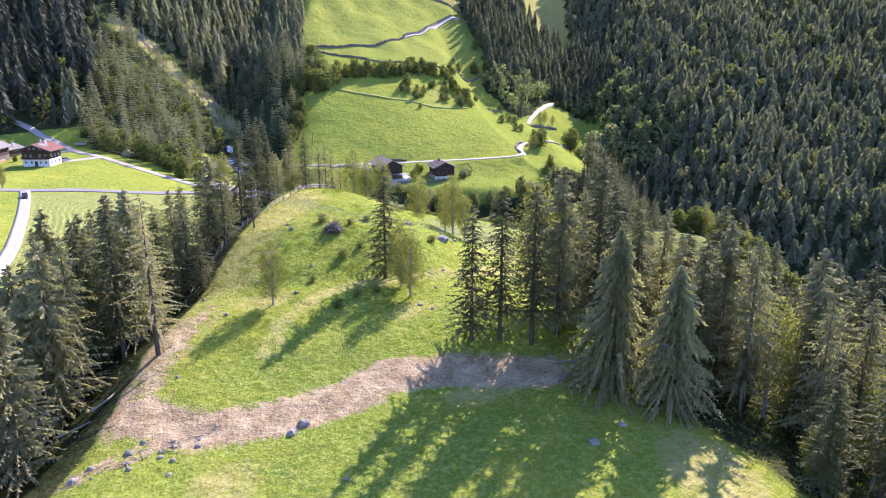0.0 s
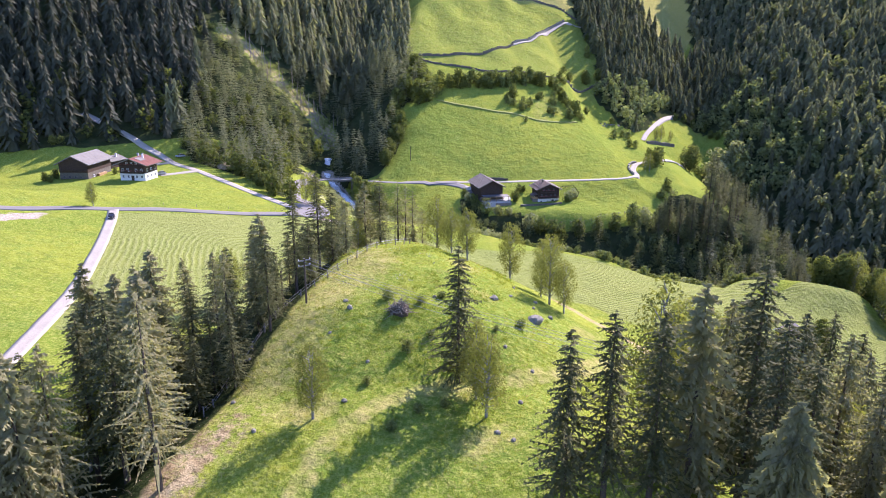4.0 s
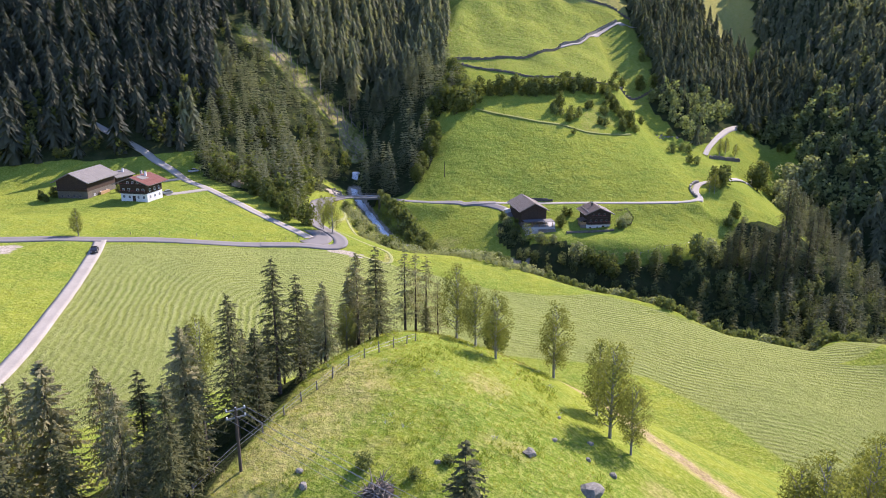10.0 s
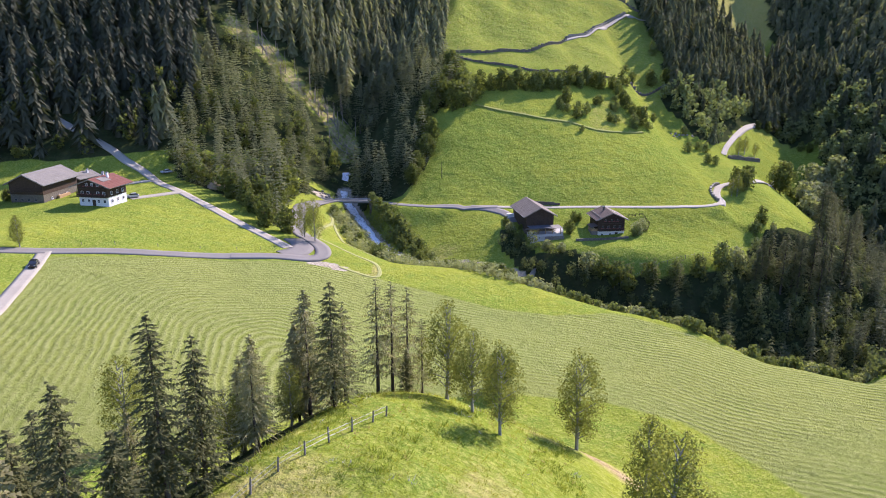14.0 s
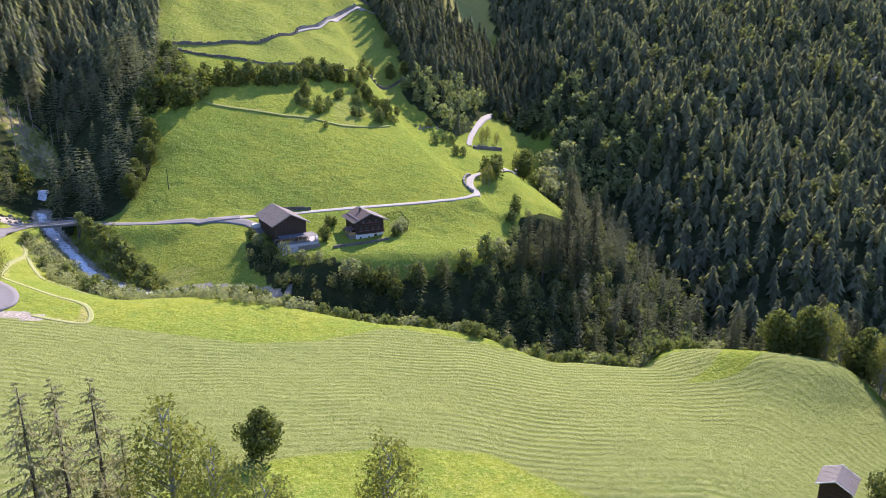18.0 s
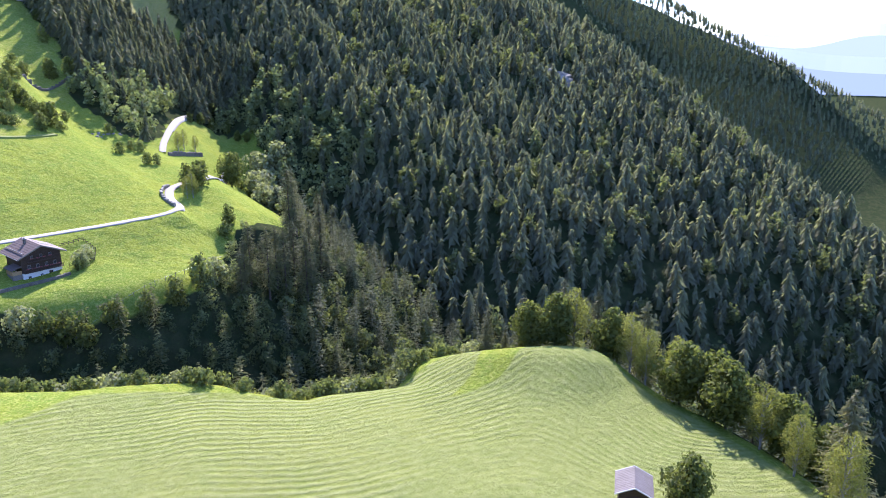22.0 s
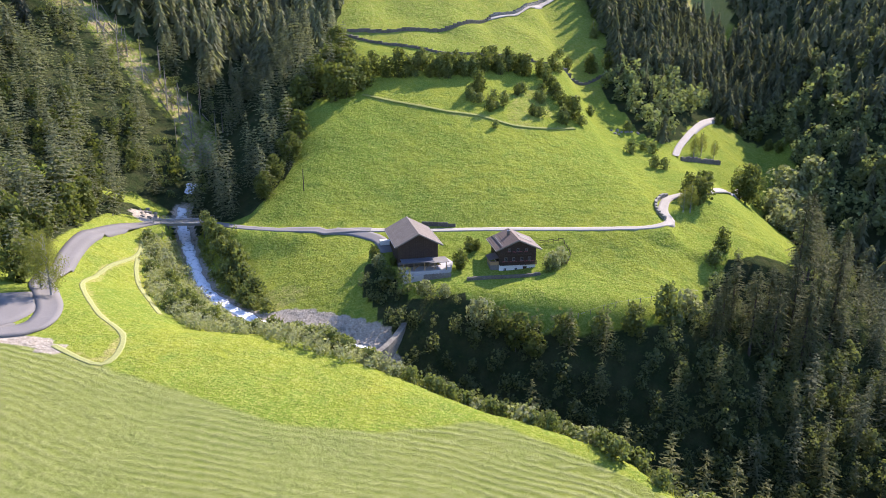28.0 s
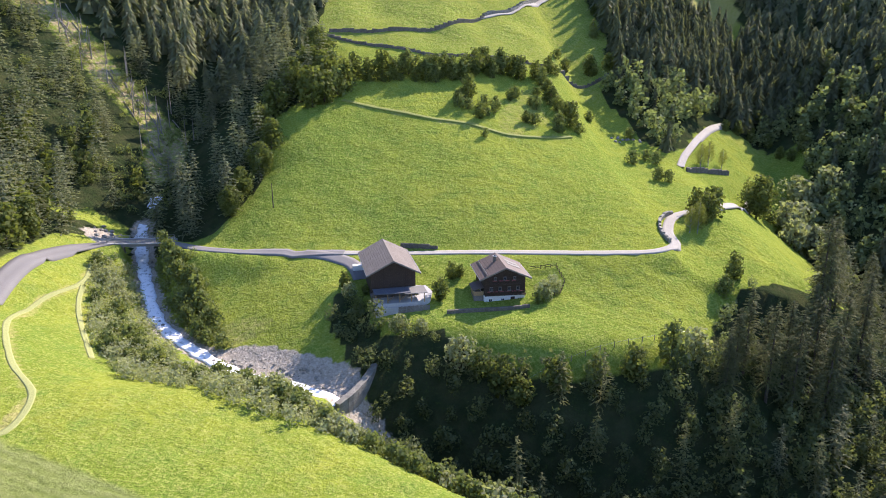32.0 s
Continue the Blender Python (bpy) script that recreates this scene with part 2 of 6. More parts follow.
BROAD = leaves("broad_leaves", (0.066, 0.088, 0.028), (0.200, 0.218, 0.064), 0.45)
WOOD_BROAD = leaves("woodland_leaves", (0.066, 0.086, 0.042), (0.195, 0.212, 0.088), 0.45)
BARK = surface("bark", (0.085, 0.064, 0.046), (0.150, 0.118, 0.088), 3.0, 0.9)
BIRCH_BARK = surface("birch_bark", (0.42, 0.41, 0.38), (0.16, 0.15, 0.14), 2.0, 0.85)
CHIP = surface("wood_chip", (0.33, 0.25, 0.15), (0.47, 0.37, 0.235), 4.0, 0.9)
TWIG = surface("dry_twigs", (0.22, 0.185, 0.140), (0.40, 0.350, 0.280), 4.0, 0.9)
DARK_WOOD = surface("dark_timber", (0.050, 0.031, 0.021), (0.105, 0.066, 0.043), 0.7, 0.75, 12, 0.4, stretch=(1, 1, 6))
GREY_WOOD = surface("weathered_wood", (0.20, 0.175, 0.15), (0.31, 0.28, 0.245), 0.8, 0.85, 12)
FRESH_WOOD = surface("new_larch_wood", (0.42, 0.26, 0.12), (0.52, 0.34, 0.17), 1.0, 0.7)
SHINGLE = surface("weathered_shingles", (0.185, 0.155, 0.125), (0.300, 0.258, 0.212), 0.5, 0.85, 14, 0.5)
BROWN_ROOF = surface("brown_roof_sheet", (0.130, 0.092, 0.072), (0.195, 0.145, 0.118), 0.4, 0.6, 12, 0.3)
RED_ROOF = surface("red_roof_tiles", (0.19, 0.068, 0.048), (0.27, 0.110, 0.080), 0.6, 0.75, 14, 0.4)
GREY_ROOF = surface("grey_roof_sheet", (0.205, 0.192, 0.165), (0.300, 0.280, 0.245), 0.4, 0.7, 12, 0.3)
PLASTER = surface("white_plaster", (0.72, 0.71, 0.68), (0.82, 0.81, 0.78), 0.6, 0.9, 10, 0.15, dark=0.85)
STONE_WALL = surface("stone_masonry", (0.125, 0.108, 0.082), (0.255, 0.225, 0.180), 1.2, 0.9, 6, 0.8)
CONCRETE = surface("concrete", (0.42, 0.41, 0.39), (0.56, 0.55, 0.52), 0.5, 0.85, 12, 0.3, dark=0.8)
ASPHALT = surface("asphalt", (0.175, 0.165, 0.150), (0.245, 0.232, 0.212), 0.15, 0.85, 30, 0.2, dark=0.85)
GRAVEL = surface("gravel_track", (0.33, 0.302, 0.245), (0.46, 0.428, 0.355), 0.25, 0.9, 14, 0.4, dark=0.8)
ROCK = surface("grey_rock", (0.20, 0.185, 0.150), (0.44, 0.415, 0.335), 0.9, 0.9, 6, 0.9)
SLATE = surface("slate_grey", (0.10, 0.105, 0.115), (0.16, 0.165, 0.175), 0.6, 0.7)
WHITE = surface("white_paint", (0.74, 0.74, 0.73), (0.8, 0.8, 0.79), 0.5, 0.5, 10, 0.05, dark=0.9)
CAR_DARK = surface("dark_car_paint", (0.018, 0.02, 0.025), (0.025, 0.027, 0.032), 0.5, 0.25, 4, 0.0, spec=0.6)
CAR_SILVER = surface("silver_car_paint", (0.5, 0.52, 0.55), (0.56, 0.58, 0.6), 0.5, 0.25, 4, 0.0, spec=0.6)
RUBBER = surface("black_rubber", (0.02, 0.02, 0.02), (0.03, 0.03, 0.03), 2.0, 0.8)
METAL = surface("dull_steel", (0.36, 0.37, 0.38), (0.46, 0.47, 0.48), 2.0, 0.45, 8, 0.1, metal=0.8)
FLOWERS = surface("geraniums", (0.30, 0.06, 0.06), (0.38, 0.14, 0.14), 5.0, 0.7)
CUT_GRASS = surface("cut_grass", (0.33, 0.35, 0.115), (0.42, 0.43, 0.165), 1.5, 0.95, 8, 0.8)


def glass_material():
    n = Nodes("window_glass")
    return n.done((0.03, 0.035, 0.045), 0.06, 0.0, 0.7)


BANK = surface("bank_grass", (0.20, 0.235, 0.04), (0.29, 0.30, 0.07), 0.4, 0.9, 8, 0.6)
TUFT = leaves("grass_blades", (0.20, 0.235, 0.030), (0.36, 0.355, 0.085), 0.6, (1.0, 1.0, 0.4))
WEED = leaves("weed_leaves", (0.105, 0.165, 0.026), (0.215, 0.262, 0.055), 0.55, (1.0, 1.0, 0.4))
DRY = leaves("dry_grass", (0.30, 0.26, 0.11), (0.42, 0.37, 0.18), 0.5, (1.0, 0.95, 0.7))
BLOSSOM = surface("pale_blossoms", (0.62, 0.60, 0.52), (0.72, 0.70, 0.62), 3.0, 0.8)
GLASS = glass_material()


def water_material():
    n = Nodes("white_water")
    p = n.world_place()
    q = n.add("ShaderNodeMapping", Vector=p, Scale=(0.9, 0.9, 0.35)).outputs[0]
    foam = n.ramp(n.noise(q, 0.9, 6, 0.75), 0.32, 0.48)
    n.bump(n.noise(q, 1.7, 6, 0.7), 0.8, 0.3)
    return n.done(n.mix(foam, (0.12, 0.13, 0.12), (0.82, 0.83, 0.83)), n.mix(foam, (0.12, 0.12, 0.12), (0.6, 0.6, 0.6)), 0.0, 0.5)


WATER = water_material()

# ---- the lie of the land ----
def softp(v, w):
    return w * np.logaddexp(0.0, np.asarray(v, float) / w)


def smax(a, b, k):
    return b + softp(a - b, k)


def ramp(v, a, b):
    u = np.clip((np.asarray(v, float) - a) / (b - a), 0, 1)
    return u * u * (3 - 2 * u)


def along(x, y, line):
    """Distance to a polyline, the values carried along it, and the side (positive: to its left)."""
    x, y = np.asarray(x, float), np.asarray(y, float)
    best = np.full(x.shape, 1e18)
    side = np.zeros(x.shape)
    values = [np.zeros(x.shape) for _ in line[0][2:]]
    for a, b in zip(line, line[1:]):
        dx, dy = b[0] - a[0], b[1] - a[1]
        u = np.clip(((x - a[0]) * dx + (y - a[1]) * dy) / (dx * dx + dy * dy), 0, 1)
        px, py = x - a[0] - u * dx, y - a[1] - u * dy
        d = px * px + py * py
        near = d < best
        best = np.where(near, d, best)
        side = np.where(near, np.where(dx * py - dy * px >= 0, 1.0, -1.0), side)
        values = [np.where(near, p + u * (q - p), v) for v, p, q in zip(values, a[2:], b[2:])]
    return np.sqrt(best), side, values


def ripple(x, y, size, seed):
    """Smooth unevenness between about -1 and 1."""
    rng = np.random.RandomState(seed)
    z = 0
    for _ in range(7):
        a, p, f = rng.uniform(0, 6.283), rng.uniform(0, 6.283), rng.uniform(0.6, 1.7) * 6.283 / size
        z = z + np.sin((x * math.cos(a) + y * math.sin(a)) * f + p)
    return z / 4.0


# the stream and its gorge: x, y, bed height, steepness of the banks
STREAM = [(-30, 700, 170, .8), (-30, 480, 92, .8), (-40, 400, 62, .8), (-48, 340, 38, .7), (-45, 300, 24, .55), (-33, 268, 18.5, .5),
          (-22, 247, 14, .42), (-1, 226, 12.2, .45), (25, 216, 11.6, .6), (35, 209, 1, 1.0), (60, 193, -6, 1.1), (85, 183, -13, 1.1),
          (115, 179, -21, 1.05), (150, 179, -29, .95), (195, 172, -38, .8), (235, 140, -48, .75), (275, 90, -60, .7), (340, 20, -76, .7),
          (430, -80, -90, .6), (900, -600, -115, .5)]
SIDE_GULLY = [(165, 183, -31), (190, 215, -22), (190, 253, -12), (184, 320, 6), (198, 400, 36), (222, 500, 74), (260, 700, 170)]
SPUR = [(113, 127), (118, 118), (119, 109)]
EMBANKMENT = [(-56, 258), (-50.5, 276), (-44, 281), (-34, 281), (-17, 272.3), (3, 267.3)]
# the knoll: along y, its crest height and the edges of its back
KNOLL_Y = [-140, -60, -27, -10, 4, 16, 36, 52, 62, 78, 98]
KNOLL_Z = [40, 44, 47.2, 50.6, 52.2, 57.6, 60.2, 57.6, 53.5, 41, 26]
KNOLL_W = [-60, -46, -36, -32, -27, -22, -16, -10, -7, -2, 3]
KNOLL_E = [40, 30, 24, 18, 8, 1, -4, -4, -2, 3, 8]


# the meadow's east edge above the gorge: y, x
EDGE_Y = [-20, 10, 40, 62, 71, 82, 93, 105, 116, 126, 150]
EDGE_X = [80, 90, 101, 110.5, 115.5, 119, 121, 122.5, 126, 128, 129]


def bench(x, y):
    edge = np.interp(y, EDGE_Y, EDGE_X)
    z = 20.3 + 0.13 * softp(40 - x, 15) + 0.03 * np.clip(150 - y, 0, 120)
    z = z - 0.17 * softp(-109 - x, 5) * ramp(y, 172, 200) - 1.8 * ramp(x, 60, 90) + 6.2 * np.exp(-(along(x, y, SPUR)[0] / 10.5) ** 2) + 2.6 * np.exp(-((x - 115.5) ** 2 + (y - 121) ** 2) / 60.0)
    return np.maximum(z - 0.8 * softp(x - edge, 2.2), -112)


def knoll(x, y):
    zc = np.interp(y, KNOLL_Y, KNOLL_Z)
    west = np.interp(y, KNOLL_Y, KNOLL_W)
    east = np.interp(y, KNOLL_Y, KNOLL_E)
    z = zc - 0.62 * softp(west - x, 1.5) - 0.5 * softp(x - east, 3.0) + 0.085 * (x + 8) * ramp(y, -4, -18) * ramp(x, -60, 0)
    return z - 0.5 * softp(y - 66, 3)


def road_y(x):
    return np.interp(x, [-60, -34, -17, 5, 25, 47, 71, 95, 104, 109, 118, 140, 220], [284, 281, 272, 267, 265, 262.5, 258, 250, 252, 264, 277, 280, 300])


def road_z(x):
    return np.interp(x, [-60, -34, 25, 47, 71, 95, 112, 150, 220], [27, 26.5, 26.4, 27.2, 28.5, 30.3, 32.6, 36, 40])


def north_slope(x, y):
    u = y - road_y(x)
    s = 0.05 + 0.47 / (1 + np.exp((x - 85) / 20.0))
    thr = 72 + 45 * ramp(x, 95, 125)
    up = s * (softp(u - 2.2, 0.8) - softp(u - thr, 6)) + (0.37 - 0.04 * ramp(x, 95, 125)) * softp(u - thr, 6)
    down = 0.42 * (softp(-u - 2.4, 0.8) - softp(-u - 17, 3)) + 0.17 * softp(-u - 17, 3)
    yards = 2.4 * np.exp(-(((x - 38) / 13) ** 2 + ((y - 233.5) / 8) ** 2)) + 1.5 * np.exp(-(((x - 60) / 9) ** 2 + ((y - 237) / 6) ** 2))
    return road_z(x) + up - down - 0.6 * softp(x - 210, 10) - yards


def left_mountain(x, y):
    d = (x + 45) * -0.352 + (y - 300) * 0.936
    return 0.66 * softp(d + 8, 3)


def right_mountain(x, y):
    xc = 389 + 0.35 * (y - 138)
    near = 15 + 0.16 * (np.minimum(x, xc) - 274) + 0.40 * (y - 227) - 0.5 * softp(x - xc, 12)
    xf = 1049 + (667 - y) * 0.41
    zf = np.minimum(178 + (y - 667) * 0.58, 360)
    far = zf - 0.45 * np.abs(x - xf)
    return np.maximum(near, far)


def height(x, y):
    x, y = np.asarray(x, float), np.asarray(y, float)
    lm = left_mountain(x, y)
    south = smax(bench(x, y) + lm, knoll(x, y), 2.0)
    north = smax(smax(north_slope(x, y), bench(x, y) + lm, 3), right_mountain(x, y), 5)
    d, side, (zb, k) = along(x, y, STREAM)
    up = south + (north - south) * ramp(d * side, -9, 9)
    rough = np.clip((up - 60) / 60, 0, 1) + ramp(d, 40, 0) * 0.4
    up = up + ripple(x, y, 38, 3) * (0.25 + 1.6 * np.clip(rough, 0, 1)) + ripple(x, y, 9, 5) * (0.05 + 0.35 * np.clip(rough, 0, 1))
    k = np.where(side < 0, k * (1 - 0.30 * ramp(x, 62, 76) * ramp(x, 107, 93)), k)
    cut = zb + k * np.maximum(0, d - 3.2)
    east = ramp(x, 205, 290) * ramp(x, 900, 600)
    up = up + 8.0 * east * (np.abs(ripple(0.93 * x - 0.37 * y, 0.3 * (0.37 * x + 0.93 * y), 110, 17)) - 0.6) + 3.0 * east * ripple(x, y, 45, 18)
    west = ramp((x + 45) * -0.352 + (y - 300) * 0.936, 12, 60) * ramp(x, -40, -80)
    up = up + west * (4.0 * np.abs(ripple(0.94 * x + 0.35 * y, 0.3 * y, 90, 19)) - 2.0)
    up = -smax(-up, -cut, 1.5)
    bank = 26.45 - 0.75 * np.maximum(0, along(x, y, EMBANKMENT)[0] - 3.4)
    up = np.where((d > 5.5) & (bank > up), bank, up)
    d2, _, (zb2,) = along(x, y, SIDE_GULLY)
    up = -smax(-up, -(zb2 + 0.7 * np.maximum(0, d2 - 3)), 3)
    return np.maximum(up, -115 - 0.3 * np.maximum(0, x - 800) - 0.1 * np.maximum(0, -y - 300))

# ---- shapes ----
def mesh_np(name, v, f, material, smooth=False, tint=None):
    """A mesh from arrays of corners and of faces with one count of corners."""
    v, f = np.asarray(v, np.float32), np.asarray(f, np.int32)
    m = bpy.data.meshes.new(name)
    m.vertices.add(len(v))
    m.vertices.foreach_set("co", v.ravel())
    k = f.shape[1]
    m.loops.add(f.size)
    m.loops.foreach_set("vertex_index", f.ravel())
    m.polygons.add(len(f))
    m.polygons.foreach_set("loop_start", np.arange(0, f.size, k, dtype=np.int32))
    m.polygons.foreach_set("loop_total", np.full(len(f), k, np.int32))
    if smooth:
        m.polygons.foreach_set("use_smooth", np.ones(len(f), bool))
    if tint is not None:
        m.attributes.new("tint", "FLOAT", "POINT").data.foreach_set("value", np.asarray(tint, np.float32))
    m.update(calc_edges=True)
    m.materials.append(material)
    return m


def part(name, bm, material, parent=None, label=""):
    m = bpy.data.meshes.new(name)
    bm.to_mesh(m)
    bm.free()
    m.materials.append(material)
    ob = new(name, m)
    ob.parent = parent
    return tagged(ob, label)


def meshed(name, m, parent=None, label=""):
    ob = new(name, m)
    ob.parent = parent
    return tagged(ob, label)


def root(name, m, label, category, group="", kind=""):
    ob = new(name)
    ob.matrix_basis = m
    return tagged(ob, label, category, group, kind)


def box(bm, x0, y0, z0, x1, y1, z1, bevel=0.0):
    vs = [bm.verts.new((x, y, z)) for x in (x0, x1) for y in (y0, y1) for z in (z0, z1)]
    fs = [bm.faces.new([vs[i] for i in q]) for q in ((0, 1, 3, 2), (4, 6, 7, 5), (0, 4, 5, 1), (2, 3, 7, 6), (0, 2, 6, 4), (1, 5, 7, 3))]
    if bevel:
        bmesh.ops.bevel(bm, geom=list({e for f in fs for e in f.edges}), offset=bevel, segments=1, affect="EDGES")
    return bm


def boxes(*dims, bevel=0.0):
    bm = bmesh.new()
    for d in dims:
        box(bm, *d, bevel=bevel)
    return bm


def prism(outline, a, b, axis="y"):
    """A flat outline (list of pairs) pulled out from a to b."""
    bm = bmesh.new()
    def at(p, h):
        return (p[0], h, p[1]) if axis == "y" else (h, p[0], p[1]) if axis == "x" else (p[0], p[1], h)
    lo, hi = [bm.verts.new(at(p, a)) for p in outline], [bm.verts.new(at(p, b)) for p in outline]
    bm.faces.new(lo)
    bm.faces.new(hi[::-1])
    n = len(outline)
    for i in range(n):
        bm.faces.new((lo[i], hi[i], hi[(i + 1) % n], lo[(i + 1) % n]))
    bmesh.ops.recalc_face_normals(bm, faces=bm.faces)
    return bm


def tube(points, radii, sides=7):
    """Corners and faces of a tapered tube through the points."""
    v, f = [], []
    for i, (p, r) in enumerate(zip(points, radii)):
        p = Vector(p)
        d = Vector(points[min(i + 1, len(points) - 1)]) - Vector(points[max(i - 1, 0)])
        q = d.to_track_quat("Z", "Y")
        for k in range(sides):
            a = 6.2832 * k / sides
            v.append(tuple(p + q @ Vector((r * math.cos(a), r * math.sin(a), 0))))
    for i in range(len(points) - 1):
        for k in range(sides):
            a, b = i * sides + k, i * sides + (k + 1) % sides
            f.append((a, b, b + sides, a + sides))
    return v, f


def tube_mesh(name, runs, material, sides=7):
    v, f = [], []
    for points, radii in runs:
        tv, tf = tube(points, radii, sides)
        f += [tuple(i + len(v) for i in q) for q in tf]
        v += tv
    return mesh_np(name, v, f, material, True)


def ground_z(x, y):
    return float(height(np.array([x]), np.array([y]))[0])


def inside(x, y, outline):
    """Which points lie inside a closed outline."""
    x, y = np.asarray(x, float), np.asarray(y, float)
    hit = np.zeros(x.shape, bool)
    for (ax, ay), (bx, by) in zip(outline, outline[1:] + outline[:1]):
        if ay != by:
            hit ^= ((ay > y) != (by > y)) & (x < (bx - ax) * (y - ay) / (by - ay) + ax)
    return hit


# ---- the ground: one sheet to the horizon ----
RIM = [(-46, 268), (-37, 240), (-25, 221), (-6, 207), (10, 197), (31, 182), (52, 168), (66, 153), (76, 142), (90, 139), (104, 136), (114, 131), (123, 126)]
MAIN_ROAD = [(-340, 60), (-200, 122), (-160, 140), (-125, 153), (-103, 164), (-70, 174.5), (-47, 182), (-39, 185)]
LANE = [(-103, 163), (-98, 147), (-88, 110), (-81, 79), (-76, 40)]
DIRT_WAY = [(-33, -22), (-26, -26.5), (-17, -26), (-9, -24.3), (-4, -21.5), (3.4, -22.5), (13.5, -26)]
DIRT_EDGE = [(-34, -22), (-34, -15), (-30, -6), (-25, 4), (-20, 17), (-12, 33)]
TRACK = [(-18.5, -14), (-16.6, -7.4), (-11, -0.3), (-2.2, 3.3), (6, 4.8), (14, 9.7), (24, 20), (36, 34)]
MEADOW = [(-100, 160), (-70, 171), (-36, 181), (-21, 174.5), (-3, 167), (12, 160), (28, 159.5), (44, 165), (54, 158), (63, 150), (74, 138.5), (90, 135.5), (104, 132), (114, 127), (124, 119),
          (121, 104), (117, 84), (110, 64), (99, 40), (88, 8), (76, 20), (62, 60), (53, 90), (44, 106), (30, 112), (14, 113),
          (-10, 104), (-40, 84), (-62, 60), (-76, 60)]
MOWN_WAYS = [[(-30, 180.3), (-19.5, 174.5), (-20.5, 186.5), (-31, 200), (-44, 223), (-46, 240), (-43.7, 255), (-46.3, 267)], [(-43, 254), (-38.6, 241), (-23, 212)],
             [(15, 338), (31, 332), (44.5, 327.3), (58.4, 325.9), (72, 322), (85, 323.6), (95, 329)]]
BROWN_SLOPE = [(67, 326.5), (76.6, 359), (87, 364), (89, 335.5), (76.5, 324)]
SLIDE = [(-110, 380), (-94, 378), (-78, 368), (-64, 362), (-53, 354), (-49, 336)]
WEDGE = [(91, 119.3), (102, 122), (111, 127), (115, 125), (117.5, 119.5), (104.5, 116.7)]
MOW_EDGE = [(-80, 79), (-100, 160), (-70, 171), (-36, 181), (-5, 168), (40, 159), (62, 149), (74, 138.5), (104, 132), (124, 119), (117, 84), (99, 40)]


def spread(parts):
    out = [parts[0][0]]
    for a, b, step in parts:
        n = max(1, round((b - a) / step))
        out += [a + (b - a) * (i + 1) / n for i in range(n)]
    return np.array(out)


def reach(a, far, n):
    """Ever wider steps from a out to far."""
    return [a + (far - a) * ((i + 1) / n) ** 3 for i in range(n)]


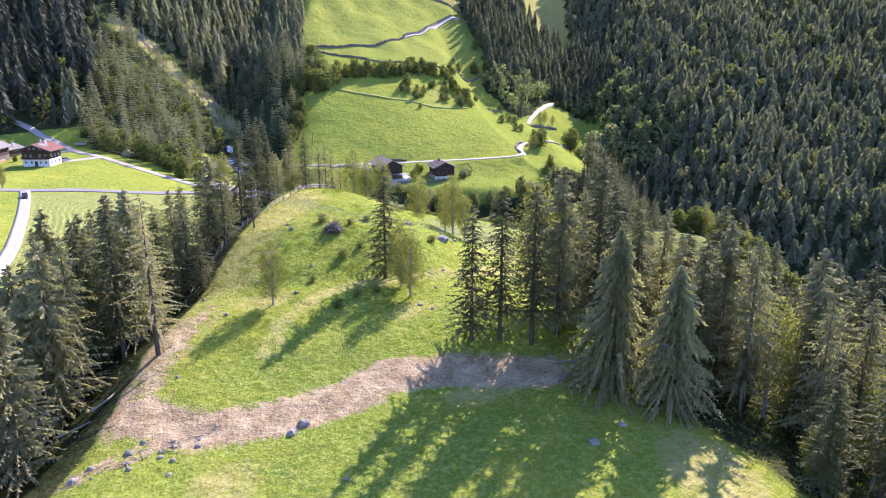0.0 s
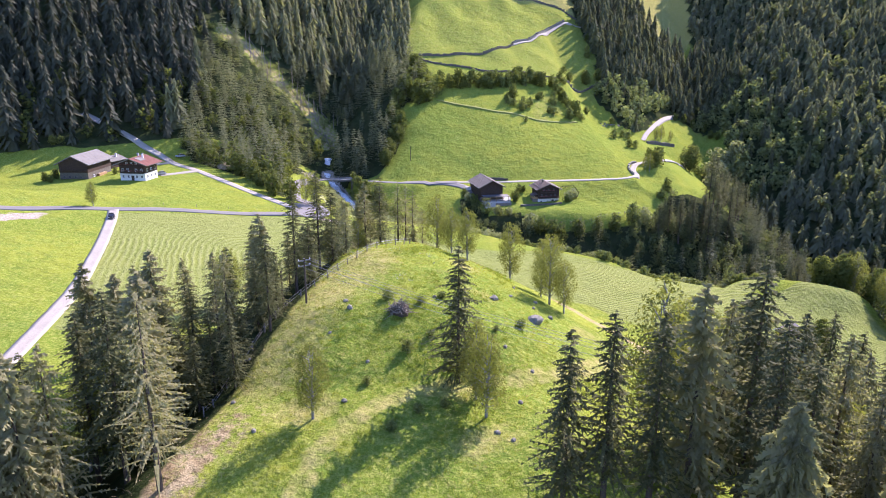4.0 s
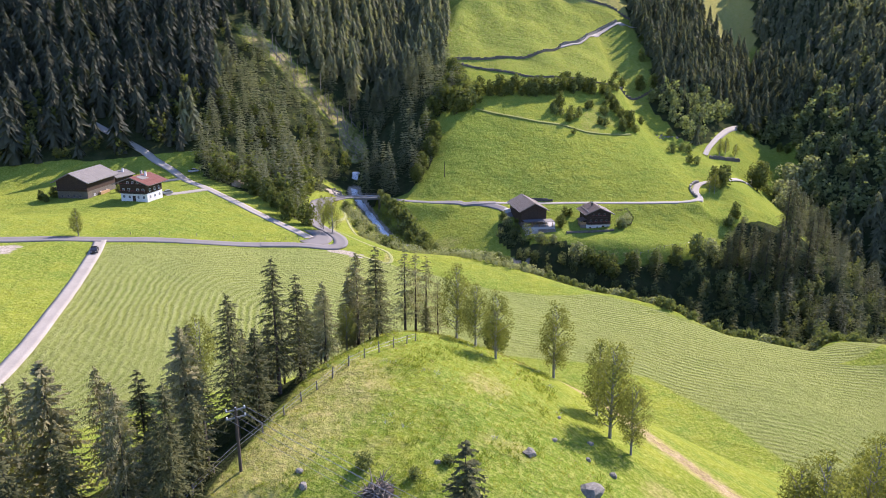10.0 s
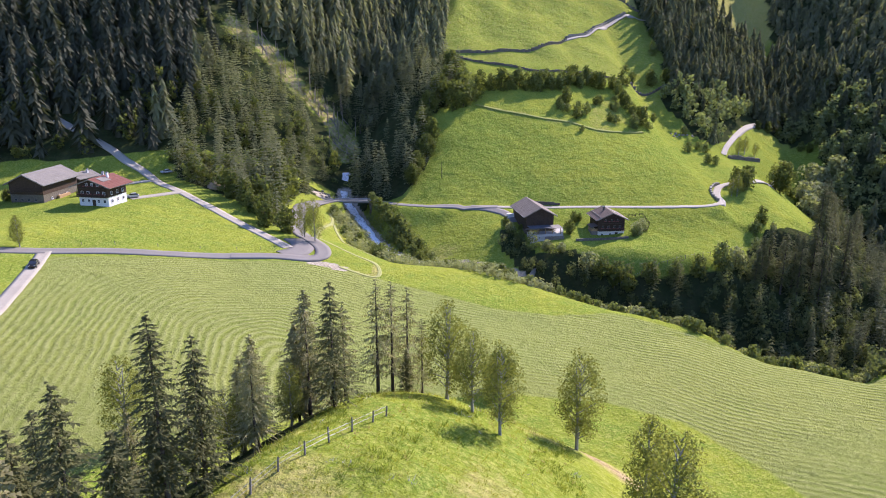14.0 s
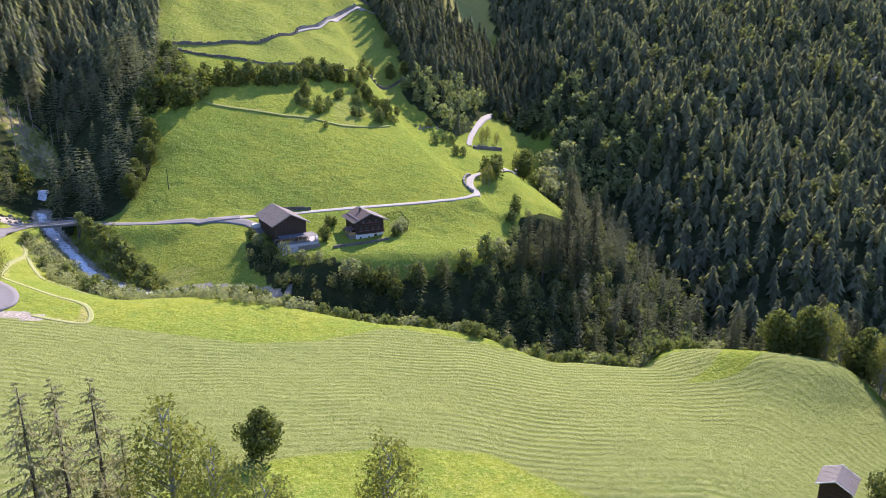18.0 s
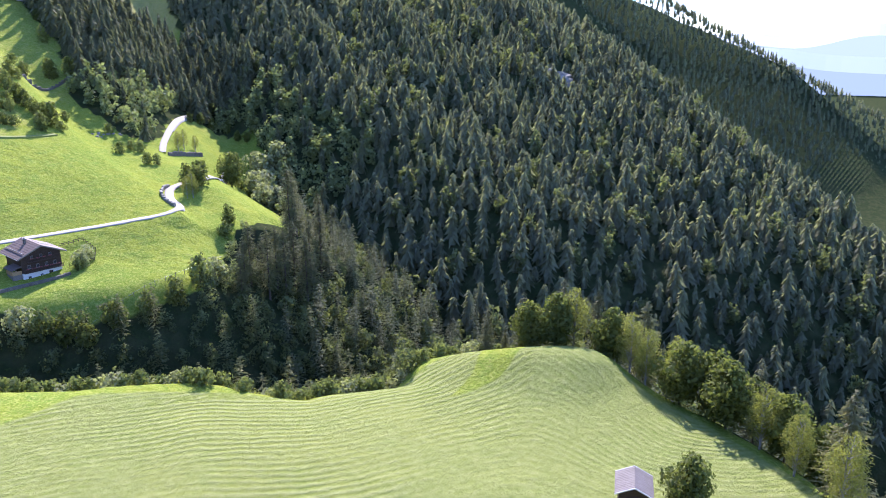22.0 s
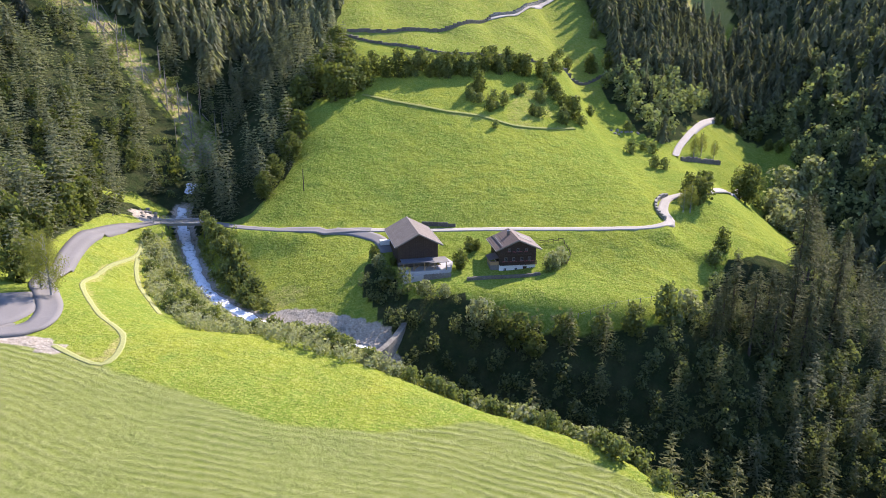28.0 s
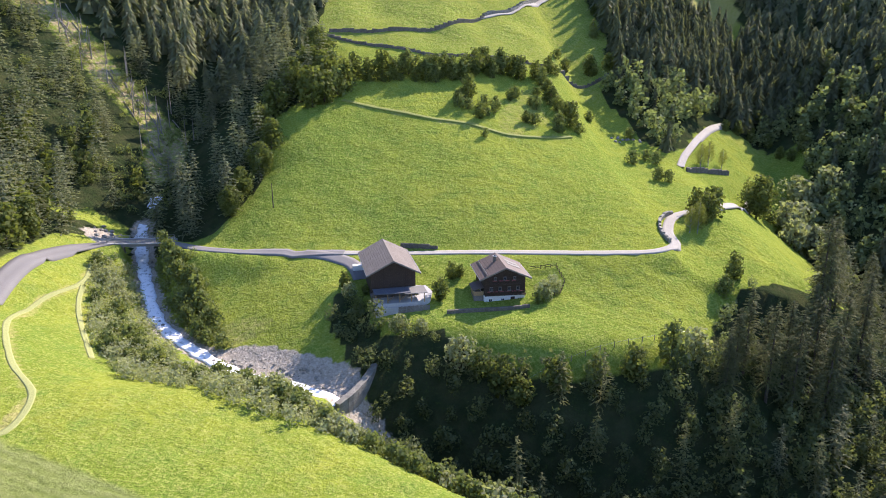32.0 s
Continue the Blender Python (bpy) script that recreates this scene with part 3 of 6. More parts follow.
def zones(x, y):
    d_s, side, _ = along(x, y, STREAM)
    kn = knoll(x, y) - bench(x, y)
    def depth(outline, soft=7.0):
        return np.clip(0.5 + along(x, y, outline + outline[:1])[0] * np.where(inside(x, y, outline), 1, -1) / soft, 0, 1)
    mown = np.minimum(depth(MEADOW), 1 - depth(WEDGE, 3.5))
    rows = [along(x, y, MOW_EDGE[a:b])[0] for a, b in ((0, 2), (1, 9), (8, 11))]
    row = -5 * np.log(np.exp(-rows[0] / 5) + np.exp(-rows[1] / 5) + np.exp(-1.25 * rows[2] / 5))
    dirt = 0.92 * ramp(along(x, y, DIRT_WAY)[0], 5.0, 1.2)
    dirt = np.maximum(dirt, 0.55 * ramp(along(x, y, [(-38, -32), (-31, -28.5), (-24, -26.8)])[0], 2.4, 0.8))
    edge = along(x, y, DIRT_EDGE)[0]
    dirt = np.maximum(dirt, 0.62 * ramp(edge, 7.5, 1.5) * ramp(y, 10, -8))
    track = along(x, y, TRACK)[0]
    pale = np.maximum(0.72 * np.exp(-((track - 0.9) / 0.55) ** 2), 0.56 * ramp(track, 2.2, 1.0))
    pale = np.maximum(pale, 0.62 * ramp(edge, 9, 2) * ramp(y, -10, 8))
    for way in MOWN_WAYS:
        pale = np.maximum(pale, 0.66 * ramp(along(x, y, way)[0], 1.7, 0.7))
    pale = np.maximum(pale, 0.44 * inside(x, y, BROWN_SLOPE))
    pale = np.maximum(pale, (0.40 * ramp(y, 368, 392) + 0.3 * ramp(y - 0.05 * x, 508, 516)) * ramp(x, -60, -20))
    pale = np.maximum(pale, 0.5 * ramp(np.hypot((x + 6) / 16, (y - 240) / 7), 1.1, 0.6))
    pale = np.maximum(pale, 0.62 * np.exp(-((x - 2.5) ** 2 + (y + 6.7) ** 2) / 14))
    pale = np.maximum(pale, 0.62 * ramp(ripple(x, y, 15, 31), 0.15, 0.9) * ramp(kn, -2, 2) * ramp(x, -60, -40) * ramp(x, 34, 20) * ramp(y, -70, -50))
    east_way = along(x, y, [(14, 66), (26, 46), (38, 30), (50, 22)])[0]
    pale = np.maximum(pale, 0.8 * ramp(east_way, 4.5, 1.2))
    dirt = np.maximum(dirt, 0.62 * ramp(east_way, 3.0, 0.8))
    pale = np.maximum(pale, 0.7 * ramp(np.hypot(x - 23, (y + 47) / 1.6), 7, 3))
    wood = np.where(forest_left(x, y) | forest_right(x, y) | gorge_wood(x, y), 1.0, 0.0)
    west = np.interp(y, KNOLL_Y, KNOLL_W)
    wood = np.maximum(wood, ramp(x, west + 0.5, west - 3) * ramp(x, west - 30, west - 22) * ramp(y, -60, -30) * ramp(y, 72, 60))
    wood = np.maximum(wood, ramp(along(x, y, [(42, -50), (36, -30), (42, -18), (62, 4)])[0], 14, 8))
    gravel = ramp(d_s, 3.9, 2.3) * ramp(y, 205, 214) * ramp(y, 314, 300)
    gravel = np.maximum(gravel, 0.9 * ramp(along(x, y, [(-64, 200), (-78, 145), (-120, 146), (-128, 138)][2:])[0], 5, 3))
    gravel = np.maximum(gravel, ramp(along(x, y, [(-5, 231), (4, 229.5), (14, 225), (24, 220)])[0], 5.2, 3.2))
    gravel = np.maximum(gravel, ramp(along(x, y, [(8, 222), (16, 219), (24, 214)])[0], 4.6, 3.2))
    gravel = np.maximum(gravel, ramp(np.hypot(x + 51, y - 287), 6.5, 4.0))
    gravel = np.maximum(gravel, ramp(along(x, y, [(-38, 181.5), (-33, 181), (-29, 178.5)])[0], 2.6, 1.4))
    scree = ramp(along(x, y, SLIDE)[0], 11, 5)
    return mown, np.maximum(dirt, 0.52 * scree), wood * (1 - 0.7 * scree), gravel, pale, row


# grass of the north side, up to the woods in the east
NORTH_GRASS = [(0, 190), (92, 190), (97, 212), (104, 224), (113, 238), (130, 245), (157, 258), (167, 278), (176, 301), (180, 319), (184, 330), (192, 345), (200, 360), (205, 375),
               (206, 386), (196, 396), (184, 401), (176, 394), (160, 374), (148, 356), (138, 342), (132, 340), (128, 352), (127, 366), (124, 384), (124, 400), (130, 411), (135, 442), (138, 502), (150, 700), (0, 700)]
# a pasture far up the side valley
CLEARING = [(190, 690), (186, 580), (210, 522), (232, 496), (243, 540), (262, 600), (280, 690)]


def field_west(y):
    return np.interp(y, [268, 280, 302, 326, 340, 364, 396, 430, 700], [-30, -17, -4, -9, 6, 10, 2, 4, 10])


FOREST_FOOT = [(-49, 206), (-56, 226), (-60, 240), (-61, 262), (-60, 274), (-50, 292), (-112, 278), (-104, 262), (-88, 250), (-76, 240), (-66, 231), (-55, 219)]
# thicket below the barn and along the gorge
THICKET = [(26, 224), (20, 234), (21, 246), (27, 240), (32, 230), (46, 228), (52, 222), (60, 213), (78, 212), (94, 214), (106, 222), (112, 196), (60, 196), (32, 212)]


def forest_left(x, y):
    d = (x + 45) * -0.352 + (y - 300) * 0.936
    sx = np.interp(y, [226, 247, 268, 300, 340, 400, 480, 700], [-1, -22, -33, -45, -48, -40, -30, -30])
    return inside(x, y, FOREST_FOOT) | ((d > 5) & (x < sx - 4)) | ((x >= sx - 4) & (x < field_west(y) - 3) & (y > 283))


def forest_right(x, y):
    return (y > 190) & (x > 88) & ~inside(x, y, NORTH_GRASS) & ~inside(x, y, CLEARING) | (x > np.interp(y, EDGE_Y, EDGE_X) + 2) & (y <= 190) & (x < 700)


BANK_WEST = [(-47, 271), (-43, 258), (-39.5, 246), (-31, 229), (-24, 217), (-13, 203), (0, 195), (14, 187), (30, 181), (34, 186), (20, 203), (8, 213), (-6, 222), (-22, 241), (-31, 262), (-38, 277)]
BANK_EAST = [(-38, 279), (-21, 271), (-12.5, 255), (-5, 241), (-9, 234), (-17, 242), (-27, 258), (-35, 272)]


def gorge_wood(x, y):
    d_s, side, (zb, k) = along(x, y, STREAM)
    low = height(x, y) < np.where(side > 0, 15.5, 16.0)
    return inside(x, y, THICKET) | (x > 30) & (x < 160) & (y > 120) & (d_s < 45) & low


def build_ground():
    xs = np.concatenate([reach(-330, -4000, 12)[::-1], spread([(-330, -110, 5), (-110, -48, 2.6), (-48, 60, 1.3), (60, 130, 2.0), (130, 480, 5)]), reach(480, 4200, 16)])
    ys = np.concatenate([reach(-140, -3600, 12)[::-1], spread([(-140, -62, 4), (-62, 70, 1.3), (70, 290, 2.0), (290, 640, 4.5)]), reach(640, 4200, 14)])
    gx, gy = np.meshgrid(xs, ys)
    x, y = gx.ravel(), gy.ravel()
    z = height(x, y)
    nx, ny = len(xs), len(ys)
    i = (np.arange(ny - 1)[:, None] * nx + np.arange(nx - 1)[None, :]).ravel()
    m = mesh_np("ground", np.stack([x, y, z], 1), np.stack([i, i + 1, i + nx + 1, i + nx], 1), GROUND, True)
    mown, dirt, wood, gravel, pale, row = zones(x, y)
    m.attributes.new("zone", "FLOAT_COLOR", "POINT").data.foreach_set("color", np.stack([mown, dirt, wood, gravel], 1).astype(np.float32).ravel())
    m.attributes.new("pale", "FLOAT", "POINT").data.foreach_set("value", pale.astype(np.float32))
    m.attributes.new("row", "FLOAT", "POINT").data.foreach_set("value", row.astype(np.float32))
    ob = new("ground", m)
    return tagged(ob, "green alpine meadows, knoll, gorge and wooded mountain slopes", "ground", kind="structure")


ground = build_ground()


# ---- roads and water, laid over the ground ----
def smooth_line(line, step=2.0):
    pts = [Vector(p) for p in line]
    out = []
    for i in range(len(pts) - 1):
        p0, p1, p2, p3 = pts[max(i - 1, 0)], pts[i], pts[i + 1], pts[min(i + 2, len(pts) - 1)]
        n = max(2, int((p2 - p1).length / step))
        for k in range(n):
            u = k / n
            out.append(0.5 * (2 * p1 + (p2 - p0) * u + (2 * p0 - 5 * p1 + 4 * p2 - p3) * u * u + (3 * p1 - p0 - 3 * p2 + p3) * u ** 3))
    return out + [pts[-1]]


def ribbon(name, line, width, material, label, category, lift=0.12, across=4, wobble=0.0, level=True, kind="structure"):
    """A strip over the ground along a line of (x, y) or (x, y, z), with a skirt at both sides."""
    pts = smooth_line([p if len(p) == 3 else (*p, 0) for p in line])
    own_z = len(line[0]) == 3
    v, f = [], []
    cols = across + 3
    for i, p in enumerate(pts):
        d = pts[min(i + 1, len(pts) - 1)] - pts[max(i - 1, 0)]
        n = Vector((-d.y, d.x, 0)).normalized()
        w = width * (1 + wobble * math.sin(i * 1.7) * math.sin(i * 0.61 + 1))
        sides = [p + n * w * (k / across - 0.5) for k in range(across + 1)]
        zs = [s.z if own_z else ground_z(s.x, s.y) for s in sides]
        if level and not own_z:
            mid = sum(zs) / len(zs)
            zs = [max(q, mid) if abs(q - mid) < 1 else q for q in zs]
        sides = [(s.x, s.y, q + lift) for s, q in zip(sides, zs)]
        a, b = sides[0], sides[-1]
        v += [(a[0] - n.x * -0.2, a[1], a[2] - 0.5), *sides, (b[0], b[1], b[2] - 0.5)]
        if i:
            o = (i - 1) * cols
            f += [(o + k, o + k + 1, o + cols + k + 1, o + cols + k) for k in range(cols - 1)]
    m = mesh_np(name, v, f, material, False)
    return tagged(new(name, m), label, category, kind=kind)


NORTH_ROAD = [(-31, 279.8), (-27, 277.5), (-17, 272.3), (3, 267.3), (21, 265), (45, 263), (70, 258.2), (92, 251.4), (101, 250.6), (106.5, 254.5),
              (107.5, 263), (110.5, 271), (114, 276.6), (120, 281.7), (127.3, 283.5), (136, 293), (146, 308), (158, 325), (169, 341)]
UPPER_ROAD = [(135.5, 331), (140, 340), (146, 350), (156, 366), (168, 384), (181, 400)]
SOUTH_ROAD = [(-70, 174.5), (-60, 177.8), (-48, 181.5), (-40, 183), (-36.3, 187), (-37.5, 195), (-42.5, 204), (-48, 214), (-54, 240), (-55, 258), (-50.5, 275), (-45, 280.5)]
FARM_ROAD = [(-47, 191), (-56, 201), (-70, 215), (-81, 226.5), (-96, 241), (-107, 252), (-117, 264), (-128, 270), (-137, 275), (-160, 283)]
ribbon("road_main", MAIN_ROAD, 4.8, ASPHALT, "grey asphalt valley road across the meadows", "road")
ribbon("road_bend", SOUTH_ROAD[1:], 4.7, ASPHALT, "grey asphalt road curving to the bridge", "road", lift=0.3)
ribbon("road_lane", LANE, 3.3, GRAVEL, "pale narrow concrete farm lane through the meadow", "road", lift=0.14)
ribbon("road_farm", FARM_ROAD, 3.4, GRAVEL, "pale gravel drive climbing to the farm", "road", lift=0.14)
ribbon("road_west", NORTH_ROAD[:5], 3.7, ASPHALT, "grey asphalt lane from the bridge to the barn", "road", lift=0.13)
ribbon("road_north", NORTH_ROAD[4:], 2.9, GRAVEL, "pale single-lane road past barn and farmhouse", "road", lift=0.09)
ribbon("road_upper", UPPER_ROAD, 2.7, GRAVEL, "pale gravel road climbing to the woods", "road", lift=0.2)
ribbon("stream_water", [(-46.5, 320, 31.3)] + [(x, y, z + 0.35) for x, y, z, k in STREAM[4:8]] + [(9, 221, 12.35), (16, 217.6, 12.2), (21.5, 213.6, 12.05), (24.2, 211.4, 11.8)], 3.3, WATER, "white rushing mountain stream over rocks", "water", lift=0.0, wobble=0.3)
ribbon("junction_apron", [(-46.5, 184), (-43.5, 189), (-43.5, 196), (-47.5, 202)], 7.0, ASPHALT, "wide grey asphalt apron where farm drive and valley road meet", "road", lift=0.2, level=False)
ribbon("barn_yard", [(10, 266.5), (17, 263.5), (24, 258), (26.5, 251)], 4.2, ASPHALT, "short grey drive up to the barn", "road", lift=0.16, level=False)
ribbon("farm_drive", [(-96, 241), (-104, 231), (-108, 226)], 3.2, GRAVEL, "pale gravel drive to the white farmhouse", "road", lift=0.2)
ribbon("barn_drive", [(-112, 258), (-121, 252), (-128, 246)], 3.0, GRAVEL, "pale gravel yard behind the farm barn", "road", lift=0.2)
ribbon("wall_way", [(71.5, 433), (87.7, 447.6), (108, 480), (124, 497), (142, 505)], 2.6, GRAVEL, "stony track across the upper field", "road", lift=0.25)
ribbon("cut_strip", MOWN_WAYS[0], 1.15, CUT_GRASS, "pale winding strip of cut grass in the meadow", "grass strip", lift=0.07, level=False, wobble=0.15)
ribbon("cut_strip", MOWN_WAYS[1], 1.15, CUT_GRASS, "pale strip of cut grass beside the stream bank", "grass strip", lift=0.07, level=False, wobble=0.15)
ribbon("grass_bank", MOWN_WAYS[2], 1.5, BANK, "pale grassy terrace bank across the steep field", "bank", lift=0.22)

# ---- trees ----
def cards(points, normals, size, rng, aspect=1.0):
    """Small leaf clumps: one bent four-cornered blade at each point."""
    n = len(points)
    a = rng.normal(size=(n, 3))
    a -= normals * (a * normals).sum(1)[:, None] * 0.6
    a /= np.linalg.norm(a, axis=1)[:, None]
    b = np.cross(normals + rng.normal(size=(n, 3)) * 0.5, a)
    b /= np.linalg.norm(b, axis=1)[:, None] + 1e-9
    s = (size * rng.uniform(0.6, 1.3, n))[:, None]
    a, b = a * s, b * s * aspect
    v = np.stack([points - a, points + b * 0.8 + normals * s * 0.15, points + a, points - b * 0.8], 1).reshape(-1, 3)
    return v, np.arange(4 * n).reshape(n, 4)


def blob_points(blobs, n, rng, shell=0.55):
    """Points in and near the skin of several round masses, with their outward ways."""
    w = np.array([r[0] * r[1] * r[2] for _, r in blobs]) ** 0.66
    pick = rng.choice(len(blobs), n, p=w / w.sum())
    c = np.array([b[0] for b in blobs])[pick]
    r = np.array([b[1] for b in blobs])[pick]
    d = rng.normal(size=(n, 3))
    d /= np.linalg.norm(d, axis=1)[:, None]
    u = (shell + (1.08 - shell) * rng.uniform(0, 1, n) ** 0.6)[:, None]
    return c + d * r * u, d


def broad_crown(h, width, low, n, size, seed, lobes=9, slim=1.0, shell=0.35, fat=1.0):
    """Leaf clumps of a broad-leaved tree: many lobes round a leaning axis."""
    rng = np.random.RandomState(seed)
    blobs = []
    for i in range(lobes):
        u = (i + 0.5) / lobes
        z = low + (h - low) * u
        rad = width * 0.5 * math.sin(math.pi * min(1, 0.16 + 0.80 * u)) ** 0.8
        a = i * 2.4 + rng.uniform(-0.5, 0.5)
        off = rad * rng.uniform(0.3, 0.85)
        br = rad * rng.uniform(0.32, 0.62) * fat + 0.25
        blobs.append(((math.cos(a) * off, math.sin(a) * off, z), (br, br, br * rng.uniform(0.8, 1.3) * slim)))
    p, d = blob_points(blobs, n, rng, shell)
    p[:, 2] = np.minimum(p[:, 2], h)
    return cards(p, d, np.full(n, size), rng), blobs


def limbs(h, low, blobs, base, lean=(0, 0), forks=True):
    top = (lean[0], lean[1], h * 0.9)
    runs = [([(0, 0, -0.6), (lean[0] * 0.2, lean[1] * 0.2, h * 0.3), (lean[0] * 0.6, lean[1] * 0.6, h * 0.62), top], [base, base * 0.7, base * 0.4, base * 0.1])]
    if forks:
        for c, r in blobs:
            z = max(low * 0.7, c[2] - r[2] * 1.2)
            runs.append(([(0, 0, z), (c[0] * 0.5, c[1] * 0.5, z * 0.5 + c[2] * 0.5), c], [base * 0.35, base * 0.22, base * 0.06]))
    return runs


def bough_crown(h, width, low, levels, per, seed, droop=0.36, ragged=0.38, gap=0.14, bulge=0.66, blades=12, hang=0.35, fine=0.145, whorl=True, twig=1.0):
    """Drooping boughs round a stem; each a thin spine fringed with side twigs on both hands."""
    rng = np.random.RandomState(seed)
    v = []
    up = np.array((0, 0, 1.0))
    for i in range(levels):
        u = i / (levels - 1)
        z = low + (h * 0.985 - low) * u ** 0.93
        wide = width * 0.5 * (1 - u) ** bulge * rng.uniform(0.8, 1.15) + 0.2
        turn = rng.uniform(0, 6.28)
        for k in range(per):
            if rng.uniform() < gap:
                continue
            a = turn + 6.283 * k / per + rng.uniform(-0.35, 0.35) if whorl else rng.uniform(0, 6.28)
            L = wide * rng.uniform(1 - ragged, 1 + ragged)
            out, side = np.array((math.cos(a), math.sin(a), 0)), np.array((-math.sin(a), math.cos(a), 0))
            dr, zz = droop * rng.uniform(0.5, 1.5), z + rng.uniform(-0.3, 0.3)

            def at(q):
                return out * L * q + up * (zz + 0.18 * L * q - dr * L * q * q)

            w = 0.05 + 0.03 * L
            v += [at(0) + side * w, at(0) - side * w, at(0.6), at(0.45) + side * w, at(0.45) - side * w, at(1.08)]
            for n in range(blades):
                q = 0.12 + 0.93 * (n + rng.uniform(0, 1)) / blades
                p = at(q)
                r = (min(0.34 * L, 0.75) * (1.12 - q) + 0.16) * rng.uniform(0.6, 1.3) * twig
                e = out * fine * rng.uniform(0.7, 1.4) + up * rng.uniform(-0.05, 0.05)
                s = 1 if n % 2 else -1
                v += [p - e, p + e, p + side * (s * r * rng.uniform(0.4, 1.0)) + out * r * rng.uniform(0.1, 0.7) - up * r * hang * rng.uniform(0.4, 1.8)]
    v = np.array(v)
    return v, np.arange(len(v)).reshape(-1, 3)


def far_conifer(h, width, n, seed, full=0.62):
    """A conifer for woods seen from far off: narrow hanging boughs round a dark core, full at the foot and pointed at the top."""
    rng = np.random.RandomState(seed)
    v, f = [], []
    for i in range(n):
        u = ((i + rng.uniform(0, 1)) / n) ** 0.85
        z = h * (0.08 + 0.90 * u)
        a = i * 2.4 + rng.uniform(-.6, .6)
        L = (width * 0.5 * (1 - u) ** full + 0.3) * rng.uniform(0.6, 1.2)
        w, dr = 0.16 * L + rng.uniform(0.12, 0.26), rng.uniform(0.2, 0.75)
        ca, sa, t = math.cos(a), math.sin(a), rng.uniform(-.35, .35)
        b = len(v)
        v += [(ca * L * 0.25 - sa * w, sa * L * 0.25 + ca * w, z + (0.30 + t) * L), (ca * L * 0.25 + sa * w, sa * L * 0.25 - ca * w, z + (0.30 - t) * L), (ca * L - sa * w * t, sa * L + ca * w * t, z - dr * L)]
        f.append((b, b + 1, b + 2))
    b = len(v)
    v += [(0, 0, h)] + [(width * 0.22 * math.cos(6.283 * k / 5), width * 0.22 * math.sin(6.283 * k / 5), 0) for k in range(5)]
    f += [(b, b + 1 + k, b + 1 + (k + 1) % 5) for k in range(5)]
    return np.array(v), np.array(f)


def far_broad(h, width, n, size, seed):
    (v, f), _ = broad_crown(h, width, h * 0.16, n, size, seed, 7)
    return v, np.concatenate([f[:, [0, 1, 2]], f[:, [0, 2, 3]]])


def planted(name, spots, variants, material, label, category, seed, tall=(0.7, 1.3)):
    """Woods nobody could count: many trees joined into one mesh."""
    rng = np.random.RandomState(seed)
    vs, fs, tint, at = [], [], [], 0
    for x, y, z in spots:
        v, f = variants[rng.randint(len(variants))]
        a, s = rng.uniform(0, 6.28), rng.uniform(*tall)
        w = s * rng.uniform(0.85, 1.2)
        ca, sa = math.cos(a) * w, math.sin(a) * w
        lean = rng.normal(size=2) * 0.025
        q = np.stack([v[:, 0] * ca - v[:, 1] * sa + v[:, 2] * lean[0], v[:, 0] * sa + v[:, 1] * ca + v[:, 2] * lean[1], v[:, 2] * s], 1)
        vs.append(q + (x, y, z - 0.3))
        fs.append(f + at)
        patch = 0.5 + 0.5 * float(ripple(np.array([x]), np.array([y]), 60, 23)[0])
        tint.append(np.full(len(v), np.clip(0.6 * rng.uniform(0, 1) ** 1.5 + 0.5 * patch, 0, 1.2)))
        at += len(v)
    m = mesh_np(name, np.concatenate(vs), np.concatenate(fs), material, False, np.concatenate(tint))
    return tagged(new(name, m), label, category, kind="stuff")


def scatter(x0, x1, y0, y1, step, seed, test, keep=1.0):
    rng = np.random.RandomState(seed)
    gx, gy = np.meshgrid(np.arange(x0, x1, step), np.arange(y0, y1, step))
    x = gx.ravel() + rng.uniform(-0.48, 0.48, gx.size) * step
    y = gy.ravel() + rng.uniform(-0.48, 0.48, gx.size) * step
    ok = test(x, y) & (rng.uniform(size=x.size) < keep)
    x, y = x[ok], y[ok]
    return np.stack([x, y, height(x, y)], 1)


# build each kind once; copies share the meshes
KINDS = {}


def kind_of_tree(key, name, category, crown, crown_mat, trunk_runs, trunk_mat, label, tris=False):
    top = root(name, pose(0, 0, -500), label, category)
    meshed("crown", mesh_np("crown", crown[0], crown[1], crown_mat), top)
    meshed("trunk", tube_mesh("trunk", trunk_runs, trunk_mat, 5), top)
    KINDS[key] = top


def spruce_kind(key, h, width, low, levels, per, seed, mat=None, name="spruce_tree", label="", **kw):
    kind_of_tree(key, name, "tree", bough_crown(h, width, low, levels, per, seed, **kw), mat or SPRUCE, [([(0, 0, -0.8), (0, 0, h * 0.5), (0, 0, h * 0.98)], [h * 0.014 + 0.06, h * 0.009, 0.02])], BARK,
                 label or "tall dark green spruce with drooping boughs")


def broad_kind(key, name, h, width, low, n, size, seed, mat, bark, label, lobes=9, slim=1.0, lean=(0, 0), shell=0.35, fat=1.0):
    crown, blobs = broad_crown(h, width, low, n, size, seed, lobes + 8, slim, shell, fat)
    if fat < 1:
        crown = crown[0].reshape(-1, 4, 3)[:, :3].reshape(-1, 3), np.arange(3 * n).reshape(-1, 3)
    kind_of_tree(key, name, "tree", crown, mat, limbs(h, low, blobs, h * 0.016 + 0.03, lean), bark, label)


